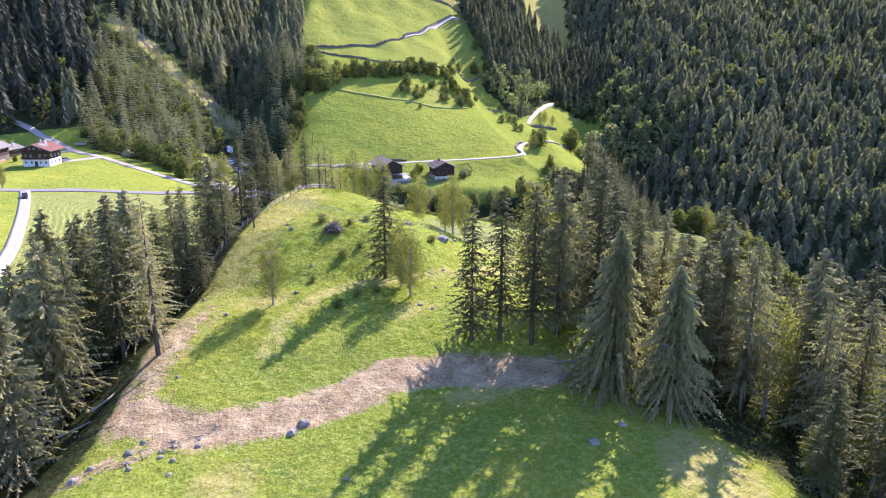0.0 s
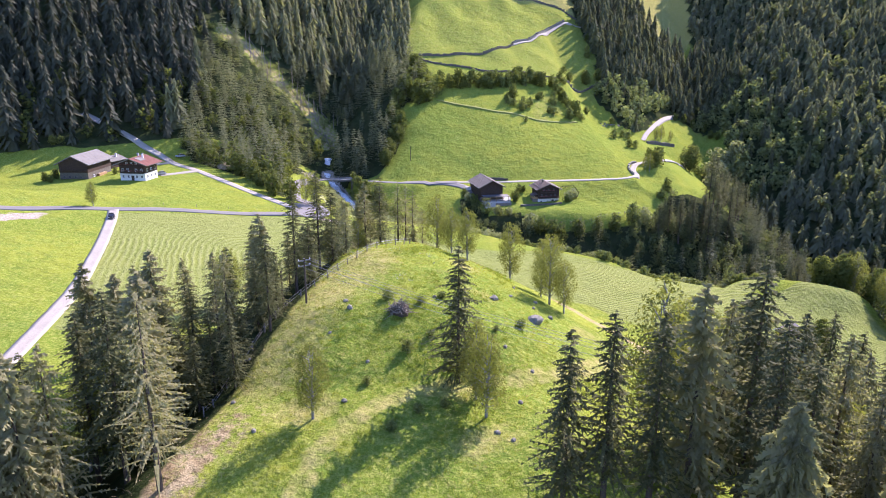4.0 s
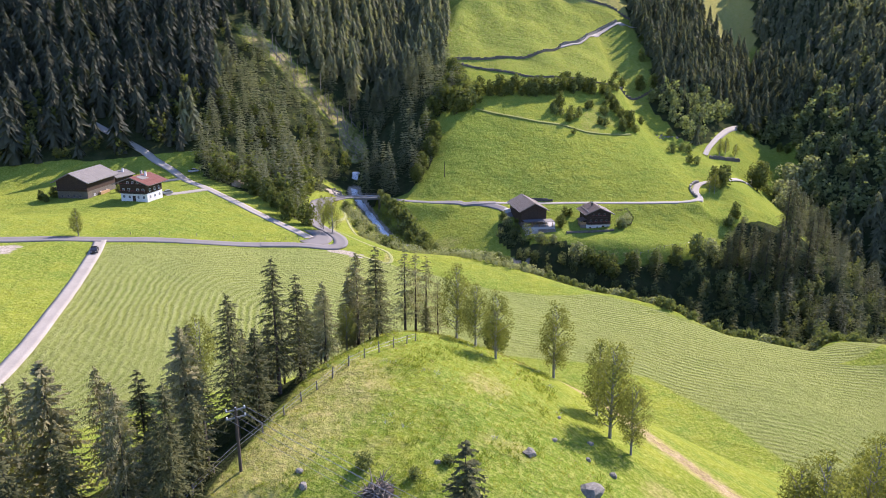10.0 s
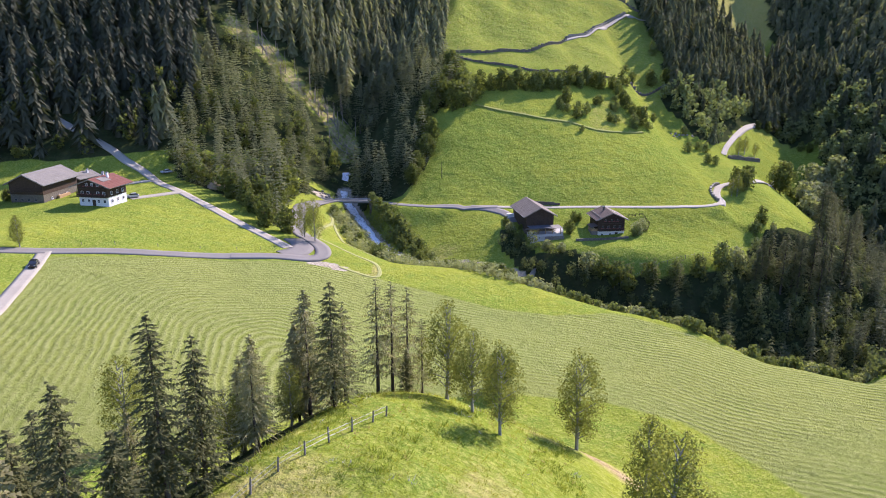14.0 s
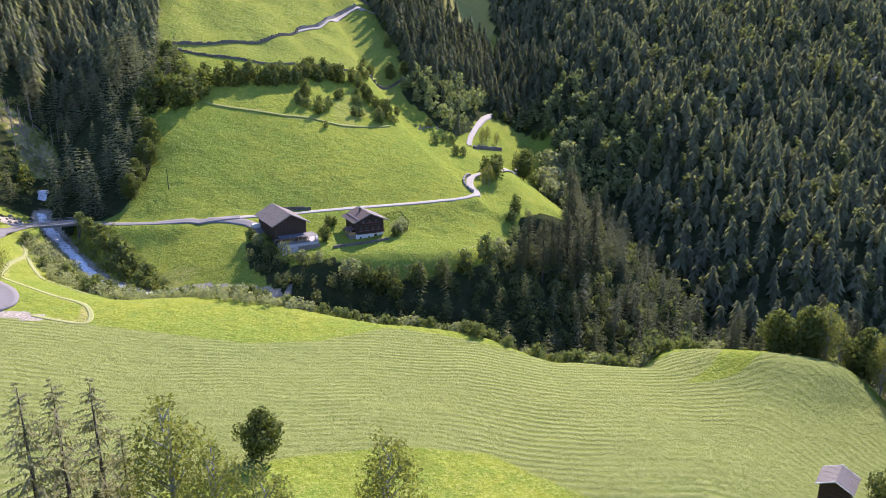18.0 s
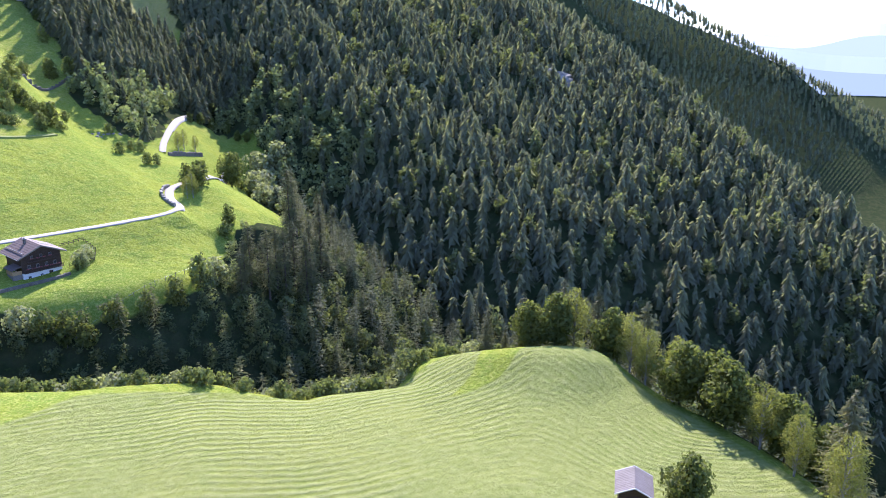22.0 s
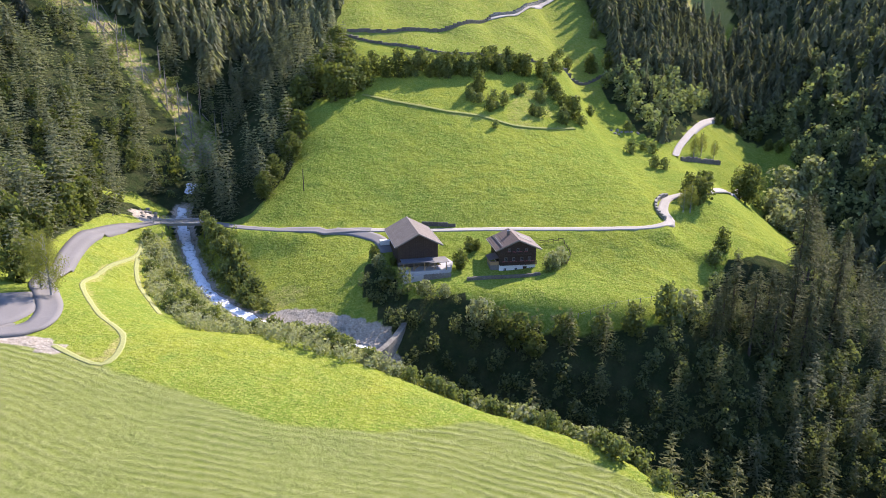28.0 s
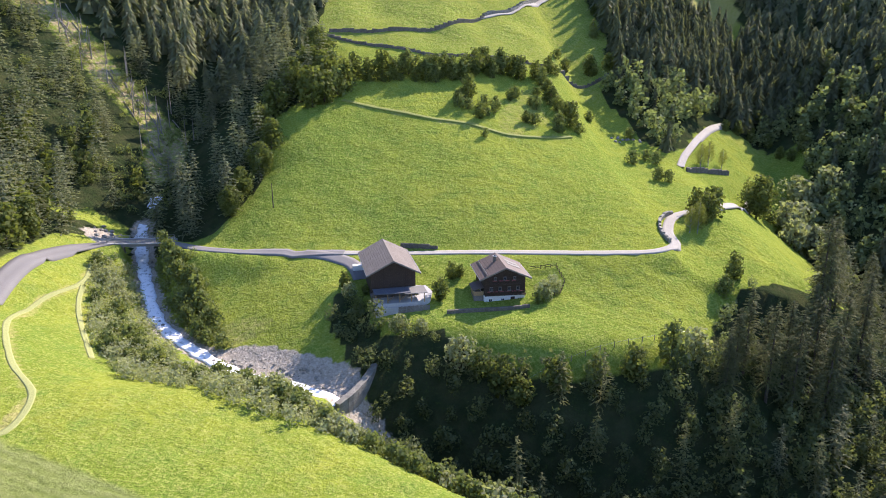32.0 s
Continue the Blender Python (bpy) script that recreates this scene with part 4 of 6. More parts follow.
spruce_kind("spruce_a", 16, 6.8, 1.2, 30, 8, 1)
spruce_kind("spruce_b", 20, 6.6, 3.8, 36, 7, 2, gap=0.2, ragged=0.45)
spruce_kind("spruce_c", 12, 5.6, 0.5, 26, 8, 3, droop=0.3)
spruce_kind("larch_c", 19, 12.0, 0.6, 44, 9, 6, PALE_CONIFER, "larch_tree", "broad pale conifer with heavy hanging boughs", droop=0.6, ragged=0.3, bulge=0.75, blades=16, hang=1.0, fine=0.26)
spruce_kind("larch_a", 18, 7.4, 2.0, 36, 7, 4, PALE_CONIFER, "larch_tree", "pale grey-green larch with a thin feathery crown", droop=0.3, ragged=0.4, gap=0.15, blades=12, fine=0.11, hang=0.9, whorl=False, twig=0.7)
spruce_kind("larch_b", 16, 5.6, 2.6, 34, 5, 5, PALE_CONIFER, "larch_tree", "half-bare larch with sparse grey boughs", droop=0.3, ragged=0.45, gap=0.2, blades=11, hang=1.0, twig=0.5, fine=0.08, whorl=False)
spruce_kind("larch_d", 19, 7.8, 1.6, 38, 8, 15, PALE_CONIFER, "larch_tree", "tall soft larch with a full yellow-green crown", droop=0.25, ragged=0.35, hang=0.7, fine=0.24, whorl=False)
broad_kind("birch_a", "birch_tree", 11, 5.2, 1.8, 4200, 0.16, 7, BIRCH, BIRCH_BARK, "slender birch with fine light green leaves", 20, 1.2, (0.5, 0.2), 0.1, 0.75)
broad_kind("birch_b", "birch_tree", 13, 6.4, 2.2, 4600, 0.18, 8, BIRCH, BIRCH_BARK, "tall birch with a loose yellowish green crown", 22, 1.2, (-0.4, 0.4), 0.1, 0.75)
broad_kind("birch_c", "birch_tree", 9, 4.4, 1.3, 3800, 0.15, 9, BIRCH, BIRCH_BARK, "small birch with pale green leaves", 18, 1.2, (0, 0), 0.1, 0.75)
broad_kind("round_a", "leafy_tree", 9, 7.0, 0.4, 640, 0.5, 10, BROAD, BARK, "round-crowned green broadleaf tree", 8)
broad_kind("round_b", "leafy_tree", 11, 8.4, 0.5, 760, 0.55, 11, BROAD, BARK, "wide leafy tree with a billowing crown", 9, 1.25)
broad_kind("round_c", "leafy_tree", 10, 5.8, 0.4, 640, 0.48, 12, BUSH, BARK, "upright light green broadleaf tree", 9, 1.5)
broad_kind("round_d", "leafy_tree", 8, 7.6, 0.3, 640, 0.48, 13, SILVER, BARK, "silvery leafy tree catching the light", 8, 1.1)
broad_kind("lime", "leafy_tree", 12, 8.5, 2.0, 3200, 0.34, 14, BROAD, BARK, "large leafy tree at the meadow's edge", 14, 1.2)
for key, h, w, mat, seed, label in (("bush_a", 2.8, 3.4, BUSH, 20, "dense green bush on the gorge rim"), ("bush_b", 3.4, 3.2, BUSH, 21, "tall green hazel bush"),
                                    ("bush_c", 2.4, 3.8, SILVER, 22, "silvery grey-green willow bush"), ("bush_d", 1.5, 2.0, BUSH, 23, "low green shrub in the grass")):
    crown, blobs = broad_crown(h, w, 0.1, 330 if h > 2 else 600, 0.29 if h > 2 else 0.12, seed, 12)
    kind_of_tree(key, "bush", "bush", crown, mat, limbs(h, 0.1, blobs, 0.06), BARK, label)


def plant(key, x, y, scale=1.0, seed=None, group="", sink=0.0, label=""):
    rng = random.Random(int(x * 131 + y * 17) if seed is None else seed)
    s = scale * rng.uniform(0.94, 1.06)
    m = Matrix.Translation((x, y, ground_z(x, y) - sink)) @ Matrix.Rotation(rng.uniform(0, 6.28), 4, "Z") @ Matrix.Diagonal((s * rng.uniform(0.92, 1.08), s * rng.uniform(0.92, 1.08), s, 1))
    src = KINDS[key]
    ob = copy_thing(src, m)
    ob.matrix_basis = m
    return tagged(ob, label, group=group)

# ---- buildings ----
def window(parent, x, y, z, w, h, turn=0.0, frame_mat=None, shutter=None):
    """A window proud of a wall: its frame, pane, sill, and shutters if any. It faces -y before the turn."""
    t = pose(x, y, z, 0, 0, turn)
    fr = part("window", boxes((-w / 2, -0.06, -h / 2, -w / 2 + 0.09, 0.05, h / 2), (w / 2 - 0.09, -0.06, -h / 2, w / 2, 0.05, h / 2), (-w / 2 + 0.09, -0.06, h / 2 - 0.09, w / 2 - 0.09, 0.05, h / 2),
                               (-w / 2 + 0.09, -0.06, -h / 2, w / 2 - 0.09, 0.05, -h / 2 + 0.09), (-0.03, -0.05, -h / 2 + 0.09, 0.03, 0.04, h / 2 - 0.09)), frame_mat or WHITE, parent)
    fr.matrix_basis = t
    part("pane", boxes((-w / 2 + 0.09, -0.02, -h / 2 + 0.09, w / 2 - 0.09, 0.03, h / 2 - 0.09)), GLASS, fr)
    part("sill", boxes((-w / 2 - 0.08, -0.16, -h / 2 - 0.07, w / 2 + 0.08, 0.02, -h / 2 - 0.01)), frame_mat or WHITE, fr)
    if shutter:
        for s in (-1, 1):
            part("shutter", boxes((s * (w / 2 + 0.03) if s > 0 else -w / 2 - 0.03 - w * 0.45, -0.07, -h / 2, (w / 2 + 0.03 + w * 0.45) if s > 0 else -w / 2 - 0.03, -0.02, h / 2)), shutter, fr)
    return fr


def roof(parent, half, length, eave, ridge, mat, thick=0.22, courses=0, label=""):
    """Two slopes with verge boards, a ridge cap and gutters."""
    k = (ridge - eave) / half
    for s in (-1, 1):
        bm = prism([(0, ridge - thick), (0, ridge), (s * half, eave), (s * half, eave - thick)], -length / 2, length / 2)
        slope = part("roof_slope", bm, mat, parent, label)
        for i in range(courses):
            x0, x1 = s * half * i / courses, s * half * (i + 1) / courses
            z0, z1 = ridge - k * abs(x0), ridge - k * abs(x1)
            part("roof_course", prism([(x0, z0 + 0.015), (x1, z1 + 0.07), (x1, z1 + 0.004), (x0, z0 + 0.004)], -length / 2 + 0.02, length / 2 - 0.02), mat, slope)
        for e in (-1, 1):
            part("verge_board", prism([(0, ridge - 0.34), (0, ridge + 0.03), (s * half, eave + 0.03), (s * half, eave - 0.30)], e * (length / 2 + 0.003), e * (length / 2 + 0.07)), GREY_WOOD, slope)
        part("gutter", prism([(s * (half + 0.01), eave - 0.02), (s * (half + 0.16), eave - 0.02), (s * (half + 0.13), eave - 0.15), (s * (half + 0.03), eave - 0.15)], -length / 2, length / 2), METAL, slope)
    part("ridge_cap", prism([(-0.22, ridge - 0.05), (0, ridge + 0.07), (0.22, ridge - 0.05)], -length / 2 - 0.05, length / 2 + 0.05), mat, parent)


def gable_wall(half, length, base, eave, ridge):
    return prism([(-half, base), (half, base), (half, eave), (0, ridge), (-half, eave)], -length / 2, length / 2)


def planks(parent, half, y, z0, eave, ridge, step, mat, face=-1):
    """Upright boards on a gable, each with its own edge."""
    n = int(2 * half / step)
    for i in range(n):
        x = -half + (i + 0.5) * 2 * half / n
        top = eave + (ridge - eave) * (1 - abs(x) / half) - 0.12
        w = half / n * 0.86
        part("board", boxes((x - w, y + face * 0.07, z0, x + w, y - face * 0.0, top)), mat, parent)


def balcony(parent, x0, x1, y, z, depth, mat, flowers=True):
    """A timber balcony on a -y wall: floor, rails, balusters, flower boxes."""
    b = part("balcony", boxes((x0, y - depth, z - 0.12, x1, y, z), (x0, y - depth, z + 0.88, x1, y - depth + 0.1, z + 0.98), (x0, y - depth, z + 0.08, x1, y - depth + 0.06, z + 0.18)), mat, parent)
    n = int((x1 - x0) / 0.32)
    for i in range(n + 1):
        x = x0 + 0.05 + (x1 - x0 - 0.1) * i / n
        part("baluster", boxes((x - 0.07, y - depth + 0.02, z + 0.18, x + 0.07, y - depth + 0.055, z + 0.88)), mat, b)
    if flowers:
        rng = np.random.RandomState(int(abs(x0 * 7 + z * 3)))
        for i in range(int((x1 - x0) / 1.5)):
            x = x0 + 0.9 + 1.5 * i
            fb = part("flower_box", boxes((x - 0.5, y - depth - 0.22, z + 0.72, x + 0.5, y - depth - 0.02, z + 0.9)), DARK_WOOD, b)
            p = np.stack([rng.uniform(x - 0.5, x + 0.5, 26), y - depth - 0.12 + rng.uniform(-.12, .12, 26), z + 0.93 + rng.uniform(-.1, .18, 26)], 1)
            v, f = cards(p, np.tile((0, -1.0, 0.4), (26, 1)), np.full(26, 0.1), rng)
            tagged(meshed("flowers", mesh_np("flowers", v, f, FLOWERS), fb), kind="stuff")


def chimney(parent, x, y, z0, z1, mat):
    c = part("chimney", boxes((x - 0.32, y - 0.32, z0, x + 0.32, y + 0.32, z1), bevel=0.03), mat, parent)
    part("chimney_cap", boxes((x - 0.42, y - 0.42, z1 + 0.003, x + 0.42, y + 0.42, z1 + 0.12)), CONCRETE, c)
    part("flue", boxes((x - 0.18, y - 0.18, z1 + 0.143, x + 0.18, y + 0.18, z1 + 0.4)), SLATE, c)


def farmhouse():
    g = 21.3
    h = root("farmhouse", pose(60.35, 244.7, g, 0, 0, 6), "dark timber alpine farmhouse on a white plastered base", "house")
    R, E = 31.0 - g, 28.3 - g
    part("base_wall", boxes((-4.9, -4.9, -2.5, 4.9, 4.9, 2.75)), PLASTER, h, "white plastered ground floor")
    part("timber_wall", gable_wall(4.95, 9.9, 2.753, E + 0.35, R - 0.32), DARK_WOOD, h, "dark brown timber upper floors")
    roof(h, 6.1, 12.3, E, R, BROWN_ROOF, courses=9, label="brown ridged sheet roof")
    chimney(h, -1.2, 1.0, R - 1.6, R + 0.7, STONE_WALL)
    for y in (-1.6, 0.6):
        part("solar_panel", prism([(1.3, R - 0.50), (1.3, R - 0.42), (4.6, R - 1.88), (4.6, R - 1.96)], y, y + 1.9), GREY_ROOF, h, "pale grey roof panel")
    part("snow_rail", prism([(-4.3, R - 1.75), (-4.3, R - 1.55), (-4.4, R - 1.55), (-4.4, R - 1.79)], -5.6, 5.6), METAL, h)
    planks(h, 4.9, -4.96, 5.4, E + 0.3, R - 0.35, 0.42, DARK_WOOD)
    for x in (-3.2, -1.1, 1.1, 3.2):
        window(h, x, -5.02, 4.25, 0.75, 0.95, frame_mat=GREY_WOOD)
    for x in (-2.3, 0, 2.3):
        window(h, x, -5.08, 6.75, 0.65, 0.8, frame_mat=GREY_WOOD)
    for x, w in ((-3.4, 0.9), (-0.4, 0.9), (3.6, 0.9)):
        window(h, x, -4.96, 1.35, w, 1.0)
    d = part("door", boxes((1.5, -4.98, 0.02, 2.5, -4.9, 2.1)), DARK_WOOD, h)
    part("handle", boxes((2.3, -5.03, 1.0, 2.4, -4.983, 1.15)), METAL, d)
    balcony(h, -4.9, 4.9, -5.0, 3.0, 1.15, DARK_WOOD)
    balcony(h, -3.6, 3.6, -5.06, 5.6, 1.0, DARK_WOOD)
    for z in (4.3, 1.4):
        for y in (-2.5, 0.5, 3.2):
            window(h, 4.98, y, z, 0.9, 1.1, 90)
    porch = part("porch", boxes((-7.2, -4.4, -0.6, -4.95, -0.6, 2.6)), GREY_WOOD, h, "small weathered side porch")
    part("porch_roof", prism([(-7.6, 4.0), (-7.6, 4.16), (-4.97, 4.75), (-4.97, 4.6)], -4.9, 0.2), BROWN_ROOF, porch)
    part("railing", boxes((-7.25, -4.5, 2.6, -4.95, -4.4, 3.6), (-7.3, -4.4, 2.6, -7.2, -0.6, 3.6)), FRESH_WOOD, porch, "new honey-coloured board railing")
    for y in (-4.35, -0.7):
        part("post", boxes((-7.2, y - 0.07, 3.6, -7.06, y + 0.07, 4.05)), GREY_WOOD, porch)
    return h


def barn():
    g = 20.4
    h = root("barn", pose(33.25, 249.5, g, 0, 0, 10), "large dark timber barn with a weathered grey roof", "barn")
    R, E = 32.6 - g, 29.3 - g
    part("stone_base", boxes((-5.2, -8.3, -4, 5.2, 8.9, 3.6)), STONE_WALL, h, "grey masonry cow-shed base")
    part("timber_wall", gable_wall(5.25, 17.3, 3.603, E + 0.55, R - 0.35), DARK_WOOD, h, "dark weathered timber walls")
    roof(h, 6.35, 19.5, E, R, SHINGLE, courses=12, label="weathered grey-brown shingle roof")
    planks(h, 5.2, -8.65, 4.2, E + 0.5, R - 0.4, 0.5, DARK_WOOD)
    part("loft_door", boxes((-1.0, -8.8, 7.4, 1.0, -8.73, 9.2)), DARK_WOOD, h)
    for x in (-3.6, -1.2, 1.2, 3.6):
        window(h, x, -8.36, 2.6, 0.9, 0.8, frame_mat=GREY_WOOD)
    part("beam", boxes((-5.6, -9.6, 4.05, 5.6, -8.75, 4.3)), GREY_WOOD, h)
    for i, x in enumerate((-4.4, -2.2, 0.3, 2.4, 4.1)):
        part("stacked_timber", boxes((x - 0.8, -9.45, 4.303, x + 0.7, -8.8, 4.5 + 0.12 * (i % 3))), GREY_WOOD, h)
    ramp_ = part("ramp", prism([(4.0, 0), (11.5, 0), (11.5, 5.3), (4.0, 6.0)], 7.2, 9.6), CONCRETE, h, "pale concrete bridge ramp at the back")
    part("ramp_wall", boxes((-8.0, 7.0, 1.5, -5.3, 8.6, 6.2)), PLASTER, h, "white ramp wall beside the drive")
    return h


def barn_terrace():
    """The covered platform in front of the barn."""
    h = root("barn_terrace", pose(35.6, 239.2, 21.3, 0, 0, 10), "timber lean-to shelter on a concrete platform below the barn", "shelter")
    ring = [(-5.5, -3.2), (3.5, -3.6), (7.6, -1.2), (9.0, 3.0), (8.0, 8.5), (5.6, 9.5), (5.4, 1.0), (-5.5, 1.0)]
    part("platform", prism(ring, -6, 2.45, "z"), CONCRETE, h, "pale round concrete platform")
    part("shelter_roof", prism([(-5.6, 4.6), (2.8, 4.6), (2.8, 4.75), (-5.6, 4.75)], -3.0, 1.0), SLATE, h, "flat slate-blue shelter roof")
    part("canopy", boxes((1.4, -3.4, 4.45, 6.6, 1.6, 4.58)), GREY_ROOF, h, "pale sheet canopy")
    for x in (-5.3, -2.6, 0.2, 2.9, 5.9):
        part("post", boxes((x - 0.1, -3.0, 2.2, x + 0.1, -2.8, 4.44)), FRESH_WOOD, h)
        if x < 5:
            b = part("brace", boxes((-0.06, -0.06, 0, 0.06, 0.06, 1.7)), FRESH_WOOD, h)
            b.matrix_basis = pose(x + 0.1, -2.9, 3.0, 0, 50, 0)
    fence = part("board_screen", boxes((-0.3, -3.95, -0.6, 7.0, -3.85, -0.5), (-0.3, -3.95, 1.2, 7.0, -3.85, 1.3)), GREY_WOOD, h, "weathered board screen")
    for i in range(24):
        part("board", boxes((-0.3 + i * 0.305, -4.02, -1.6, -0.03 + i * 0.305, -3.953, 1.7 + 0.05 * (i % 3))), GREY_WOOD, fence)
    part("low_wall", boxes((-5.6, -3.9, -3.0, -0.4, -3.5, 1.6)), CONCRETE, h)


def garden_walls():
    w = root("garden_wall", pose(55, 234.6, 0, 0, 0, 4), "dark dry-stone wall below the farmhouse", "wall")
    for i in range(11):
        z = ground_z(47 + i * 1.75, 234.2 + 0.12 * i)
        part("wall_section", boxes((-8 + i * 1.75, -0.35, z - 1, -6.26 + i * 1.75, 0.35, z + 0.8), bevel=0.05), STONE_WALL, w)
    f = root("garden_fence", pose(69.5, 242, 0, 0, 0, 0), "dark wooden garden fence beside the farmhouse", "fence")
    line = [(-2, -2), (4.5, -2.5), (6.5, 2), (5.5, 8), (-1, 8.5)]
    for a, b in zip(line, line[1:]):
        n = int(math.dist(a, b) / 1.2)
        for i in range(n):
            x, y = a[0] + (b[0] - a[0]) * i / n, a[1] + (b[1] - a[1]) * i / n
            z = ground_z(69.5 + x, 242 + y)
            part("post", boxes((x - 0.05, y - 0.05, z - 0.2, x + 0.05, y + 0.05, z + 1.1)), DARK_WOOD, f)
            r = part("rail", boxes((0, -0.03, 0.35, 1.3, 0.03, 0.47), (0, -0.03, 0.8, 1.3, 0.03, 0.92)), DARK_WOOD, f)
            r.matrix_basis = pose(x, y, z, 0, 0, math.degrees(math.atan2(b[1] - a[1], b[0] - a[0])))


def farm_barn():
    g = 38.2
    h = root("barn", pose(-139.7, 231.5, g, 0, 0, -7), "big farm barn with grey sheet roof and stone base", "barn")
    R, E = 48.2 - g, 44.6 - g
    part("stone_base", boxes((-6.0, -9.2, -2.5, 6.0, 9.2, 3.0)), STONE_WALL, h, "pale stone stable walls")
    part("timber_wall", gable_wall(6.05, 18.5, 3.003, E + 0.5, R - 0.3), DARK_WOOD, h, "dark timber hayloft")
    roof(h, 7.4, 20.6, E, R, GREY_ROOF, courses=10, label="light grey sheet roof")
    planks(h, 6.0, -9.28, 3.9, E + 0.4, R - 0.35, 0.5, DARK_WOOD)
    balcony(h, -6.0, 6.0, -9.3, 3.9, 1.2, DARK_WOOD, False)
    for x in (-4.2, -1.8, 0.6, 3.0):
        window(h, x, -9.26, 1.2, 0.9, 0.8, frame_mat=GREY_WOOD)
    for y in (-5, -1, 3):
        window(h, 6.06, y, 1.2, 0.9, 0.8, 90)
    part("wood_stack", boxes((6.05, -2.5, -0.4, 7.0, 3.6, 1.5), bevel=0.08), FRESH_WOOD, h, "stacked orange firewood")


def white_house():
    g = 39.6
    h = root("farmhouse", pose(-113.4, 218.8, g, 0, 0, -12), "white plastered farmhouse with red roof and dark gable", "house")
    R, E = 48.2 - g, 45.7 - g
    part("plaster_wall", boxes((-5.4, -4.6, -2.2, 5.4, 4.6, 2.55)), PLASTER, h, "white plastered ground floor")
    part("timber_wall", gable_wall(5.45, 9.3, 2.553, E + 0.35, R - 0.3), DARK_WOOD, h, "dark brown timber upper floors")
    roof(h, 7.5, 12.4, E - 0.2, R, RED_ROOF, courses=9, label="red tiled roof")
    chimney(h, 1.6, 1.2, R - 1.0, R + 0.9, PLASTER)
    chimney(h, -1.5, 3.2, R - 1.0, R + 0.7, CONCRETE)
    part("solar_panel", prism([(0.8, R - 0.22), (0.8, R - 0.14), (3.4, R - 1.07), (3.4, R - 1.15)], -3.5, 0.5), GREY_ROOF, h, "pale roof panel")
    for z in (1.2, 3.8):
        for x in (-4.0, -1.8, 1.8, 4.0):
            window(h, x, -4.66, z, 0.95, 1.15)
        for y in (-2.8, 0, 2.8):
            window(h, 5.46, y, z, 0.95, 1.15, 90)
    d = part("door", boxes((-0.6, -4.68, -0.6, 0.6, -4.6, 1.6)), DARK_WOOD, h)
    part("handle", boxes((0.35, -4.74, 0.5, 0.45, -4.683, 0.65)), METAL, d)
    balcony(h, -5.4, 5.4, -4.7, 2.7, 1.1, DARK_WOOD)
    balcony(h, -4.6, 4.6, -4.75, 5.3, 1.0, DARK_WOOD)
    for x in (-2.0, 0.0, 2.0):
        window(h, x, -4.71, 6.55, 0.8, 0.95)


def back_shed():
    g = ground_z(-137.5, 252.5)
    h = root("shed", pose(-137.5, 252.5, g, 0, 0, -20), "low dark timber shed with grey roof behind the barn", "shed")
    part("wall", gable_wall(4.2, 9.0, -2.0, 3.0, 4.3), DARK_WOOD, h)
    roof(h, 5.0, 10.4, 2.9, 4.7, GREY_ROOF, courses=6)
    chimney(h, 1.5, 2.0, 3.6, 5.4, PLASTER)
    for x in (-2.4, 0, 2.4):
        window(h, x, -4.56, 1.4, 0.9, 0.9)


def hay_hut():
    x, y = 84.8, 77.4
    g = ground_z(x, y)
    h = root("hay_hut", pose(x, y, g, 0, 0, -59) @ Matrix.Diagonal((0.82, 0.82, 0.82, 1)), "small dark log hay hut with a weathered board roof", "hut")
    R, E = (27.3 - g) / 0.82, (26.1 - g) / 0.82
    n = 9
    for i in range(n):
        z0 = -0.5 + (E + 0.6) * i / n
        z1 = -0.5 + (E + 0.6) * (i + 1) / n - 0.04
        part("log", boxes((-2.35, -2.4, z0, 2.35, -2.2, z1), (-2.35, 2.2, z0, 2.35, 2.4, z1), (-2.3, -2.2, z0 + 0.05, -2.1, 2.2, z1 + 0.05), (2.1, -2.2, z0 + 0.05, 2.3, 2.2, z1 + 0.05), bevel=0.04), DARK_WOOD, h)
    for e in (-1, 1):
        part("gable", prism([(-2.3, E + 0.1), (2.3, E + 0.1), (0, R - 0.15)], e * 2.25, e * 2.38), DARK_WOOD, h)
    part("hatch", boxes((-0.9, -2.48, 0.5, 0.9, -2.403, 1.9)), GREY_WOOD, h)
    k = (R - E) / 2.9
    for s in (-1, 1):
        sl = part("roof_slope", prism([(0, R - 0.14), (0, R - 0.06), (s * 2.9, E - 0.06), (s * 2.9, E - 0.14)], -3.1, 3.1), GREY_WOOD, h, "weathered grey roof boards")
        for i in range(26):
            a = -3.1 + i * 6.2 / 26
            lift = 0.02 * (i % 2) + 0.004
            part("roof_board", prism([(s * 0.02, R - 0.06 + lift), (s * 0.02, R - 0.02 + lift), (s * 3.0, E - 0.05 + lift), (s * 3.0, E - 0.09 + lift)], a + 0.012, a + 0.226), GREY_WOOD, sl)
        for e in (-1, 1):
            part("verge_board", prism([(0, R - 0.2), (0, R + 0.03), (s * 3.0, E + 0.0), (s * 3.0, E - 0.2)], e * 3.115, e * 3.18), WHITE, sl, "pale verge board")


farmhouse()
barn()
barn_terrace()
garden_walls()
farm_barn()
white_house()
back_shed()
hay_hut()


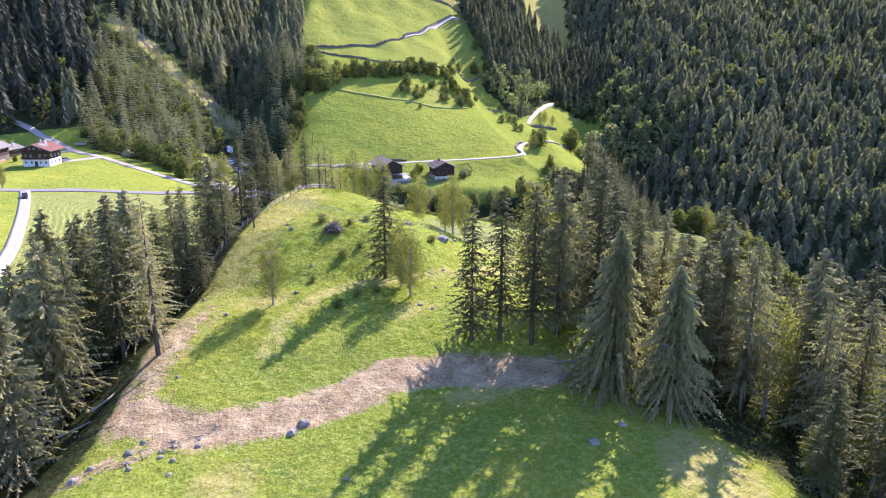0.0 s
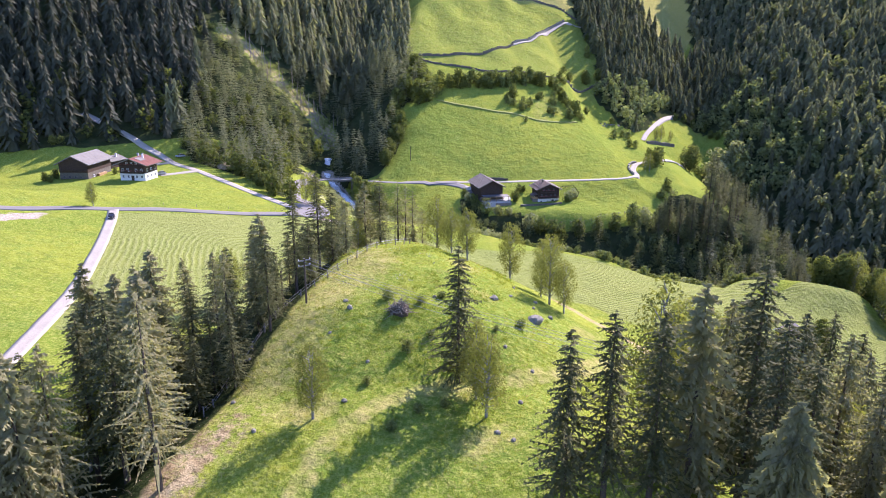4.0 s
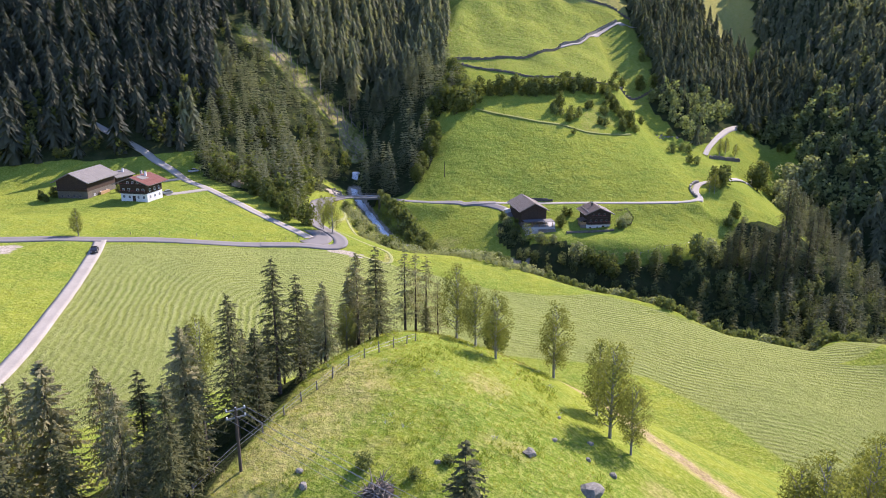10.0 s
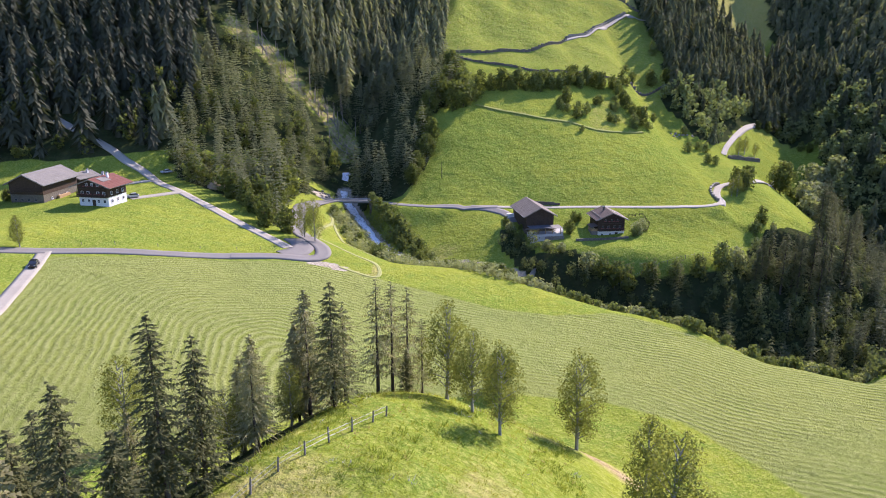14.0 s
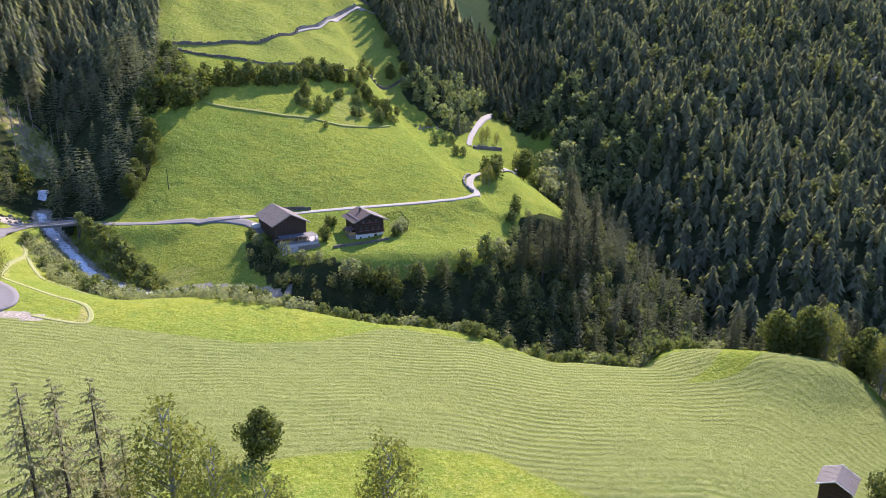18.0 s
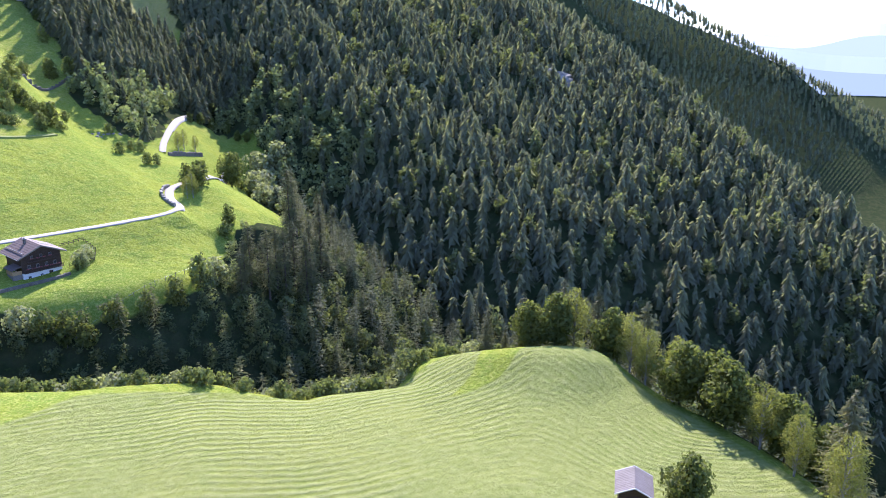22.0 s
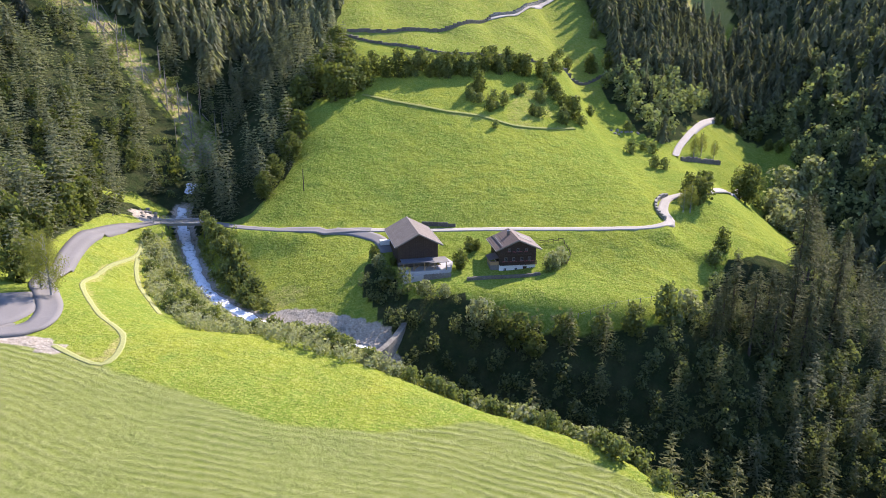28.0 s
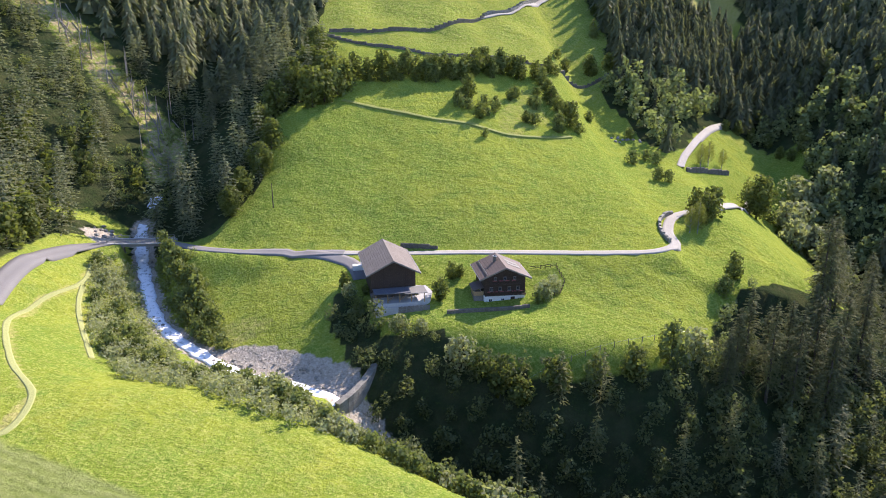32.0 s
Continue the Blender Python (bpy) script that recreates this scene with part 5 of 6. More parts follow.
# ---- bridge, weir, walls ----
def bridge():
    b = root("bridge", pose(-38.2, 280.9, 26.35, 0, 0, 0), "short grey concrete road bridge with steel railings", "bridge")
    part("deck", boxes((-9.0, -2.9, -0.5, 9.5, 2.9, 0.22), bevel=0.05), ASPHALT, b)
    for s in (-1, 1):
        part("kerb", boxes((-8.5, s * 2.75 - 0.2, 0.223, 8.8, s * 2.75 + 0.2, 0.45)), CONCRETE, b)
        rail = part("railing", boxes((-8.5, s * 2.75 - 0.05, 1.25, 8.8, s * 2.75 + 0.05, 1.35), (-8.5, s * 2.75 - 0.03, 0.8, 8.8, s * 2.75 + 0.03, 0.88)), METAL, b)
        for i in range(9):
            part("post", boxes((-8.4 + i * 2.14, s * 2.75 - 0.05, 0.453, -8.3 + i * 2.14, s * 2.75 + 0.05, 1.25)), METAL, rail)
    for x in (-7.4, 6.6):
        part("abutment", boxes((x, -3.1, -8.5, x + 1.6, 3.1, -0.503), bevel=0.06), STONE_WALL, b)


def weir():
    w = root("weir", pose(28.2, 217.5, 0, 0, 0, 0), "curved old stone and concrete weir holding back gravel", "weir")
    pts = smooth_line([(3.2, 7.5, 15.2), (2.2, 4.0, 14.4), (0.6, 0.5, 13.6), (-1.6, -3.5, 12.8), (-4.2, -6.8, 12.2)], 1.4)
    for a, b in zip(pts, pts[1:]):
        d = (b - a).normalized()
        n = Vector((-d.y, d.x, 0)) * 0.75
        bm = bmesh.new()
        c = [a + n, a - n, b - n, b + n]
        lo = [bm.verts.new((p.x + (0.3 if i in (1, 2) else -0.6), p.y, 4)) for i, p in enumerate(c)]
        hi = [bm.verts.new(p) for p in c]
        bm.faces.new(lo[::-1])
        bm.faces.new(hi)
        for i in range(4):
            bm.faces.new((lo[i], lo[(i + 1) % 4], hi[(i + 1) % 4], hi[i]))
        bmesh.ops.recalc_face_normals(bm, faces=bm.faces)
        part("weir_block", bm, ROCK, w)


def dry_wall(name, line, high, thick, mat, label, stones=True):
    """A dry-stone wall of uneven blocks along a line over the ground."""
    w = root(name, pose(line[0][0], line[0][1], 0), label, "wall")
    rng = random.Random(len(line) * 7 + int(line[0][0]))
    pts = smooth_line([(*p, 0) for p in line], 2.2)
    for a, b in zip(pts, pts[1:]):
        m = (a + b) / 2
        z = ground_z(m.x, m.y)
        L = (b - a).length * 0.52
        hgt = high * rng.uniform(0.75, 1.15)
        bm = boxes((-L, -thick / 2, -1.2, L, thick / 2, hgt), bevel=0.12)
        for v in bm.verts:
            v.co += Vector((rng.uniform(-.12, .12), rng.uniform(-.12, .12), rng.uniform(-.12, .12)))
        ob = part("wall_section", bm, mat, w)
        ob.matrix_basis = pose(m.x - line[0][0], m.y - line[0][1], z, 0, 0, math.degrees(math.atan2(b.y - a.y, b.x - a.x)))


bridge()
weir()
dry_wall("retaining_wall", [(4.6, 399.5), (25, 400.8), (40, 404.5), (56, 412.4), (74, 434.8)], 1.5, 0.8, STONE_WALL, "dark stone retaining wall on the upper field")
dry_wall("stone_wall", [(1.7, 397), (12.7, 390.8), (27.5, 385.5), (41, 381), (54.3, 379.7), (80, 389.5), (98, 390.5), (130, 412.8)], 1.0, 1.2, STONE_WALL, "grey stone wall across the upper field")
dry_wall("stone_wall", [(74, 438), (90, 453), (108, 484), (124, 500)], 1.2, 1.8, ROCK, "pale rubble bank beside the upper track")
dry_wall("stone_wall", [(14, 503), (40, 509), (66, 515), (91, 520), (116, 520), (138, 517)], 1.3, 1.4, STONE_WALL, "dark stone bank between the upper hay fields")
dry_wall("stone_wall", [(105.5, 256), (105.4, 263), (108.5, 272.5), (114, 279)], 1.2, 0.8, ROCK, "grey stone wall in the road bend")
dry_wall("stone_wall", [(137, 329), (150, 339), (161, 348)], 1.5, 0.8, STONE_WALL, "dark retaining wall below the upper road")
dry_wall("kerb_wall", [(46, 265.4), (41, 266.6), (36, 267.4)], 1.1, 0.5, STONE_WALL, "low grey retaining wall behind the barn")

# ---- woods ----
FAR_CONIFERS = [far_conifer(h, w, n, s) for h, w, n, s in ((16, 7.6, 120, 1), (19, 8.2, 135, 2), (12, 6.8, 100, 3), (21, 8.0, 140, 4), (14, 8.0, 115, 5), (17, 6.4, 120, 6))]
MOUNTAIN_CONIFERS = [far_conifer(h, w, n, s, q) for h, w, n, s, q in ((10, 6.0, 66, 11, 0.5), (12, 6.6, 74, 12, 0.45), (8, 5.6, 58, 13, 0.45), (13, 6.8, 80, 14, 0.5), (10, 7.2, 68, 15, 0.4), (11, 5.4, 66, 16, 0.55))]
NEAR_CONIFERS = [bough_crown(h, w, 0.6, n, 6, s, blades=4, fine=0.4, ragged=0.35, hang=0.5, gap=0.05, bulge=0.7) for h, w, n, s in ((15, 6.4, 16, 21), (18, 7.0, 18, 22), (12, 6.0, 14, 23), (16, 5.6, 16, 24))]
DISTANT = [far_conifer(h, w, 24, s, 0.5) for h, w, s in ((9, 6.4, 6), (10, 6.8, 7), (8, 6.2, 8))]
FAR_BROADS = [far_broad(h, w, n, z, s) for h, w, n, z, s in ((9, 6.0, 150, 0.60, 1), (11, 7.0, 170, 0.66, 2), (7, 5.6, 130, 0.55, 3), (12, 5.6, 160, 0.62, 4))]
SCRUB = [far_broad(h, w, n, z, s) for h, w, n, z, s in ((2.4, 2.6, 95, 0.21, 15), (3.2, 2.8, 110, 0.22, 16), (1.8, 2.6, 80, 0.2, 17), (2.8, 2.2, 95, 0.2, 18))]
THICKETS = [far_broad(h, w, n, z, s) for h, w, n, z, s in ((8, 6.0, 190, 0.44, 5), (10, 6.5, 210, 0.46, 6), (6, 5.6, 170, 0.40, 7), (9, 4.6, 180, 0.40, 8))]


def bare(x, y):
    return along(x, y, SLIDE)[0] < 11


def clear_of_roads(x, y, d=5.0):
    return (along(x, y, NORTH_ROAD)[0] > d) & (along(x, y, UPPER_ROAD)[0] > d) & (along(x, y, FARM_ROAD)[0] > d) & (along(x, y, SOUTH_ROAD)[0] > d)


def left_wood(x, y):
    d = (x + 45) * -0.352 + (y - 300) * 0.936
    return forest_left(x, y) & (d < 250) & ~(bare(x, y) & (ripple(x, y, 5, 12) < 0.6)) & ~((along(x, y, SLIDE)[0] < 34) & (y < 366) & (ripple(x, y, 9, 13) < 0.0)) & (along(x, y, EMBANKMENT)[0] > 6) & clear_of_roads(x, y) & ((along(x, y, STREAM)[0] > 4) | (y > 326))


def right_wood(x, y):
    xc = 389 + 0.35 * (y - 138)
    return forest_right(x, y) & (x < xc + 40) & (height(x, y) > -70) & clear_of_roads(x, y) & ~((np.hypot(x - 380, y - 306) < 10))


spots = scatter(-330, 30, 218, 620, 6.8, 31, left_wood)
near = (spots[:, 1] < 385) & (spots[:, 0] > -112)
planted("spruce_forest", spots[near], NEAR_CONIFERS, LIGHTENED_WOOD, "tall spruces at the forest edge above the road", "forest", 51, (0.8, 1.4))
# west of about x = -112 trees take the needles darkened for shade
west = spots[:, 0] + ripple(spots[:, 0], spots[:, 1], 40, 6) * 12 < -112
planted("spruce_forest", spots[~near & west], FAR_CONIFERS, SHADED_WOOD, "dense spruce forest on the steep slope, shade put into its needles", "forest", 41, (0.7, 1.35))
planted("pine_forest", spots[~near & ~west], FAR_CONIFERS, LIGHTENED_WOOD, "olive green pines and spruces above the gully", "forest", 57, (0.7, 1.35))
spots = scatter(92, 500, 40, 660, 5.8, 32, right_wood)
low = (spots[:, 0] < 190) & (spots[:, 1] < 300)
stand = (spots[:, 1] > 404) & (spots[:, 0] < 232)
edge = ~low & ~stand & (spots[:, 0] < 232) & (spots[:, 1] > 300)
pick = np.random.RandomState(3).uniform(size=len(spots))
deep = low & (spots[:, 2] < 6)
planted("mountain_forest", spots[deep & (pick < 0.6)], NEAR_CONIFERS, WOODS, "spruces climbing out of the gorge", "forest", 52, (0.6, 1.1))
planted("gorge_thicket", spots[deep & (pick >= 0.6)], THICKETS, WOOD_BROAD, "broadleaf trees on the gorge's far side", "thicket", 53, (0.7, 1.2))
planted("spruce_stand", spots[stand], FAR_CONIFERS, WOODS, "stand of tall spruces beside the upper field", "forest", 55, (0.8, 1.25))
planted("field_edge_trees", spots[edge & (pick < 0.8)], FAR_BROADS, SILVER_WOOD, "leafy trees between the gravel road and the upper fields", "thicket", 45, (0.8, 1.35))
planted("mountain_forest", spots[edge & (pick >= 0.8)], FAR_CONIFERS, WOODS, "spruces among the leafy trees of the side valley", "forest", 56, (0.6, 1.0))
planted("mountain_forest", spots[~low & ~stand & ~edge], MOUNTAIN_CONIFERS, LIGHTENED_WOOD, "dense conifer forest on the shaded mountainside", "forest", 42, (0.5, 1.35))


def distant(x, y):
    xf = 1049 + (667 - y) * 0.41
    return (x > xf - 520) & (x < xf + 25) & (right_mountain(x, y) > -112) & (x > 430 + 0.35 * (y - 138))


spots = scatter(520, 1330, 160, 860, 7.6, 33, distant)
planted("distant_forest", spots, DISTANT, LIGHTENED_WOOD, "distant wooded ridge of conifers", "forest", 43, (0.95, 1.5))
spots = scatter(10, 180, 110, 250, 3.7, 34, lambda x, y: gorge_wood(x, y) & ~((x < 31) & (y < 219)), 0.9)
planted("gorge_thicket", spots, THICKETS, WOOD_BROAD, "tangled broadleaf thicket on the gorge sides", "thicket", 44, (0.45, 0.85))
spots = scatter(100, 176, 210, 304, 3.6, 82, lambda x, y: ~inside(x, y, NORTH_GRASS) & (height(x, y) > 3) & (x < 104 + 0.8 * (y - 212)), 0.9)
planted("field_edge_scrub", spots, THICKETS, SILVER_WOOD, "low bushes between the farmhouse field and the conifers", "thicket", 59, (0.25, 0.5))
spots = scatter(60, 130, 165, 225, 9.0, 37, lambda x, y: gorge_wood(x, y), 0.5)
planted("gorge_spruces", spots, NEAR_CONIFERS, SPRUCE, "dark spruces rising from the gorge", "forest", 47, (0.7, 1.15))
spots = scatter(150, 440, 60, 480, 11.0, 38, right_wood, 0.4)
spots = spots[(spots[:, 0] > 190) | (spots[:, 2] < 0)]
planted("mountain_broadleaf", spots, FAR_BROADS, WOOD_BROAD, "lighter broadleaf trees among the conifers", "forest", 48, (0.8, 1.3))
spots = scatter(-340, -40, 218, 330, 6.0, 36, lambda x, y: left_wood(x, y) & ((x + 45) * -0.352 + (y - 300) * 0.936 < 40), 0.6)
planted("forest_edge_trees", spots, FAR_BROADS, BROAD, "lighter broadleaf trees at the foot of the forest", "thicket", 46, (0.7, 1.2))

spots = scatter(-50, 40, 178, 280, 1.75, 39, lambda x, y: inside(x, y, BANK_WEST) & (along(x, y, STREAM)[0] > 2.4), 0.92)
planted("bank_scrub", spots, SCRUB, SILVER, "grey-green willow scrub filling the stream's near bank", "thicket", 49, (0.6, 1.25))
spots = scatter(-42, 0, 228, 282, 1.8, 40, lambda x, y: inside(x, y, BANK_EAST) & (along(x, y, STREAM)[0] > 2.4), 0.85)
planted("bank_scrub", spots, SCRUB, BUSH, "green alder scrub on the stream's far bank", "thicket", 50, (0.7, 1.45))


# ---- bushes on the gorge rim ----
pts = smooth_line([(*p, 0) for p in RIM[2:]], 2.4)
rnd = random.Random(5)
for i, p in enumerate(pts):
    for side in range(2):
        plant(rnd.choice(["bush_a", "bush_a", "bush_b", "bush_c"]), p.x + rnd.uniform(-1.2, 1.2) + 1.6 * side, p.y + rnd.uniform(-0.8, 0.8) + 2.2 * side + 0.8, rnd.uniform(0.75, 1.25), group="bushes along the gorge rim")
plant("bush_c", 96.4, 144.5, 1.7, group="bushes along the gorge rim")

# ---- trees of the knoll ----
plant("spruce_a", -1, 4, 1.08, group="trees on the knoll")
plant("birch_c", 0.8, 0.5, 1.15, group="trees on the knoll")
plant("birch_a", 1.6, -3, 0.9, group="trees on the knoll")
plant("birch_a", -17.8, -2.2, 0.85, group="trees on the knoll")
for key, x, y, s in (("larch_b", -31.8, -11.5, 1.3), ("spruce_b", -37, -6.5, 1.05), ("larch_a", -41, -12, 1.15), ("larch_d", -35.5, -3, 1.05), ("spruce_b", -43, 0, 1.05), ("larch_c", -45, -15, 1.0),
                     ("larch_d", -49, -6, 1.1), ("larch_a", -54, -2, 1.05), ("spruce_b", -39, 3, 0.95)):
    plant(key, x, y, s, group="trees west of the knoll")
for key, x, y, s in (("larch_a", -50, 36, 1.1), ("larch_d", -46.5, 33.5, 1.0), ("larch_a", -54.5, 39, 1.05), ("larch_d", -58, 36, 1.1), ("larch_a", -43, 38, 0.9), ("larch_d", -50, 28, 1.0), ("larch_a", -62, 42, 1.0)):
    plant(key, x, y, s, group="larches below the knoll")
rnd = random.Random(11)
done = []


def grove(n, spot, kinds, sizes, apart, group):
    """Trees strewn by a rule, none too near another."""
    for _ in range(n):
        x, y = spot()
        if all((x - a) ** 2 + (y - b) ** 2 > apart * apart for a, b in done):
            done.append((x, y))
            plant(rnd.choice(kinds), x, y, rnd.uniform(*sizes), group=group)


def west_spot(lo, hi, y0, y1):
    def pick():
        y = rnd.uniform(y0, y1)
        return float(np.interp(y, KNOLL_Y, KNOLL_W)) - rnd.uniform(lo, hi), y
    return pick


grove(70, west_spot(8, 34, -40, 8), ["larch_a", "larch_d", "spruce_b", "larch_d", "birch_b"], (0.9, 1.15), 4.2, "trees west of the knoll")
grove(80, west_spot(1.8, 6, 2, 36), ["spruce_a", "spruce_c", "spruce_c", "spruce_a", "spruce_b"], (0.6, 0.85), 2.9, "spruce row below the knoll")
grove(45, west_spot(5, 17, 4, 36), ["spruce_a", "spruce_a", "larch_d", "spruce_c", "larch_a", "birch_b"], (0.75, 1.0), 3.5, "spruce row below the knoll")
grove(46, west_spot(2.5, 13, 36, 54), ["larch_a", "larch_d", "larch_b", "birch_b", "larch_a", "spruce_c"], (0.45, 0.66), 3.2, "larches at the end of the spruce row")
for key, x, y, s in (("larch_b", -5, 66, 0.95), ("larch_b", -8, 60.5, 0.82), ("larch_b", -11.5, 59.5, 0.75), ("larch_b", -15, 55, 0.8), ("spruce_a", -11.2, 50.5, 0.82), ("larch_b", -6.5, 62, 0.8), ("larch_b", -3.2, 63, 0.62), ("larch_a", -17.5, 46, 0.62),
                     ("larch_a", -14, 52.5, 0.75), ("spruce_c", -5, 62, 0.45), ("larch_a", -19, 51, 0.6), ("larch_b", -13.5, 62, 0.75)):
    plant(key, x, y, s, group="trees at the knoll's end")
for key, x, y, s in (("birch_b", -0.4, 60.5, 0.86), ("birch_b", 2.3, 57, 0.72), ("birch_a", 4.8, 51.5, 0.85), ("birch_a", 14.5, 61, 1.1), ("birch_c", 17.6, 45.5, 1.2), ("birch_a", 17.6, 38.1, 1.15), ("birch_a", 19.5, 35.5, 0.85),
                     ("birch_b", 35, 27, 0.95), ("birch_b", 37.2, 26.4, 1.2), ("birch_b", 49, 36, 1.15), ("birch_b", 54, 43, 1.2), ("birch_a", 47, 26, 1.0), ("birch_b", 56, 36, 0.9), ("birch_b", 61, 40, 1.15)):
    plant(key, x, y, s, group="birches on the knoll's flank")
rnd = random.Random(12)
for key, x, y, s in (("spruce_a", 7, -17.5, 1.1), ("spruce_b", 10.5, -18.5, 0.98), ("spruce_b", 14, -20.5, 1.05), ("larch_d", 18, -19, 1.1), ("larch_c", 20, -31, 1.0), ("larch_c", 25, -35, 0.85), ("spruce_b", 27, -22, 0.95),
                     ("birch_b", 19, -8, 1.4), ("birch_b", 25, -6, 1.35), ("spruce_c", 32.5, -50, 1.1), ("spruce_b", 35, -20, 0.95), ("larch_a", 31, -14, 1.0), ("spruce_c", 38, -44, 1.1), ("birch_a", 33, -48, 0.6)):
    plant(key, x, y, s, group="trees east of the knoll")


def east_spot():
    while True:
        x, y = rnd.uniform(22, 80), rnd.uniform(-62, 26)
        if y < 0.42 * x - 6 and not (y < -34 and x < 36) and not (x < 30 and -37 < y < -24) and y > x * 1.1 - 100:
            return x, y


done += [(8, -17), (11, -19), (15, -21), (19, -20), (20, -32), (24, -34), (27, -22), (19, -8), (25, -6), (29, -52), (35, -20), (31, -14), (38, -44)]
grove(420, east_spot, ["spruce_a", "spruce_b", "larch_a", "larch_d", "larch_d", "birch_b", "spruce_b"], (0.95, 1.22), 3.7, "trees east of the knoll")

# ---- single trees of the meadows ----
plant("lime", 89, 71.8, 0.8, label="bushy leafy tree beside the hay hut")
plant("birch_c", -110, 164.5, 0.9, label="small thin-crowned tree beside the valley road")
plant("lime", 162, 324, 1.4, label="large round tree below the gravel road")
plant("round_a", 121, 279, 0.9, label="leafy tree inside the road bend")
plant("round_a", -51.5, 211, 1.0, label="leafy tree at the road junction")
plant("birch_b", -46.5, 80, 1.12, label="pale leafy tree standing in the meadow")
plant("lime", 9.6, 112.5, 0.7, label="round dark green tree at the edge of the mown meadow")
plant("round_a", 138, 480, 0.7, label="single dark tree on the upper field")
rnd = random.Random(14)
for key, x, y, s in (("spruce_a", 113, 131, 0.55), ("spruce_c", 116, 128, 0.5), ("lime", 119, 123, 0.95), ("lime", 123, 119, 1.05), ("spruce_a", 121, 127, 1.0), ("birch_b", 126, 116, 1.05), ("larch_d", 128, 121, 0.95), ("spruce_b", 131, 113, 0.85), ("lime", 130, 108, 1.0),
                     ("spruce_a", 117, 134, 0.8), ("birch_b", 129, 102, 1.0), ("birch_a", 127, 97, 1.0), ("lime", 128, 90, 1.05), ("lime", 131, 84, 1.15), ("lime", 127, 80, 1.0), ("birch_b", 133, 94, 1.1), ("larch_d", 136, 103, 1.0), ("birch_a", 126, 73, 1.0),
                     ("birch_a", 124, 66, 0.9), ("lime", 130, 70, 1.0), ("spruce_a", 133, 77, 1.0), ("birch_b", 122, 58, 0.9), ("birch_a", 119, 50, 0.9), ("larch_d", 128, 60, 0.9), ("lime", 134, 64, 1.0), ("birch_a", 116, 42, 0.8)):
    plant(key, x + 1.5 - 127 + float(np.interp(y, EDGE_Y, EDGE_X)), y, s, group="trees on the meadow's edge")
# tall conifers on the shoulder between the farmhouse field and the gorge
for key, x, y, s in (("spruce_a", 107, 217, 1.0), ("spruce_b", 110, 219, 0.95), ("spruce_b", 113, 214, 1.15), ("spruce_a", 117, 224, 0.95), ("spruce_b", 120, 221, 1.0), ("spruce_a", 124, 227, 1.0), ("spruce_b", 127, 222, 1.2),
                     ("spruce_a", 131, 231, 1.1), ("spruce_b", 135, 236, 1.25), ("spruce_b", 139, 240, 1.3), ("spruce_b", 144, 246, 1.05), ("spruce_a", 148, 250, 1.0), ("spruce_b", 154, 262, 0.95), ("spruce_b", 160, 272, 0.9),
                     ("spruce_b", 165, 281, 0.9), ("spruce_b", 152, 243, 1.1), ("spruce_b", 160, 256, 1.05), ("spruce_b", 169, 268, 1.0), ("spruce_a", 174, 290, 0.95), ("spruce_b", 178, 300, 0.95), ("spruce_b", 133, 222, 1.3),
                     ("spruce_b", 142, 229, 1.35), ("spruce_b", 118, 213, 1.2), ("spruce_a", 103, 212, 0.9), ("spruce_b", 126, 214, 1.3)):
    plant(key, x, y, s, group="tall conifers above the gorge")
for key, x, y, s in (("round_a", 118.5, 246, 0.75), ("round_c", 114, 241, 0.6), ("round_d", 151, 262, 0.7), ("round_d", 147, 257, 0.6), ("round_a", 171, 324, 0.4)):
    plant(key, x, y, s, group="leafy trees at the field's corner")

# ---- hedges, bushes and single trees of the north side ----
for x, y in ((18, 354), (24, 353), (29, 353), (34, 355), (40, 356), (45, 356), (50, 356), (55, 358), (60, 360), (65, 364), (70, 368), (75, 371), (80, 373), (38, 358), (52, 360), (68, 370)):
    plant(rnd.choice(["round_a", "round_c", "round_b", "round_a"]), x + rnd.uniform(-1.5, 1.5), y + rnd.uniform(-1, 1.5), rnd.uniform(0.85, 1.15), group="hedge on the upper field")
    plant(rnd.choice(["bush_b", "round_c"]), x + rnd.uniform(-2, 2), y + rnd.uniform(-2, 1), rnd.uniform(0.55, 0.9), group="hedge on the upper field")
for x, y, s in ((60, 344.5, .8), (82, 370, .75), (89, 374, .7), (91, 357, .6), (93.5, 348, .6), (91, 331, .65), (96, 337.5, .7), (55.6, 337.5, .5), (63, 330.5, .6), (69, 336.5, .55), (79.5, 333, .4), (85.3, 346, .45), (91, 368, .7), (94, 342, .6), (92, 353, .55),
                (96, 383, .65), (108, 407, .6), (120.7, 414, .75), (130, 413, .8), (76, 350, .45)):
    plant(rnd.choice(["round_a", "round_b", "round_c"]), x, y, s * 1.15, group="trees on the upper field")
    plant(rnd.choice(["bush_a", "bush_b"]), x + rnd.uniform(-4, 4), y + rnd.uniform(-2, 3), rnd.uniform(0.9, 1.4), group="bushes on the upper field")
for x, y, s in ((63.8, 319, .8), (110, 366, 1.2), (123, 354, 1.3), (116.5, 326, 1.4), (123, 332, 1.1), (125.5, 328.5, 1.2), (120.6, 311, 1.3), (123.5, 309, 1.2), (109.5, 364, .8), (170, 330, 1.4), (131, 450, 1.4)):
    plant("bush_b", x, y, s, group="bushes on the north field")
for x, y, s in ((146, 339, .7), (151, 344, .75), (159, 350, .6), (117.5, 268, .75), (114.5, 266, .55), (122, 273, .85), (125, 277, .8), (131, 452, .6)):
    plant("birch_b" if s < 0.78 else "round_b", x, y, s, group="trees in the road bend")
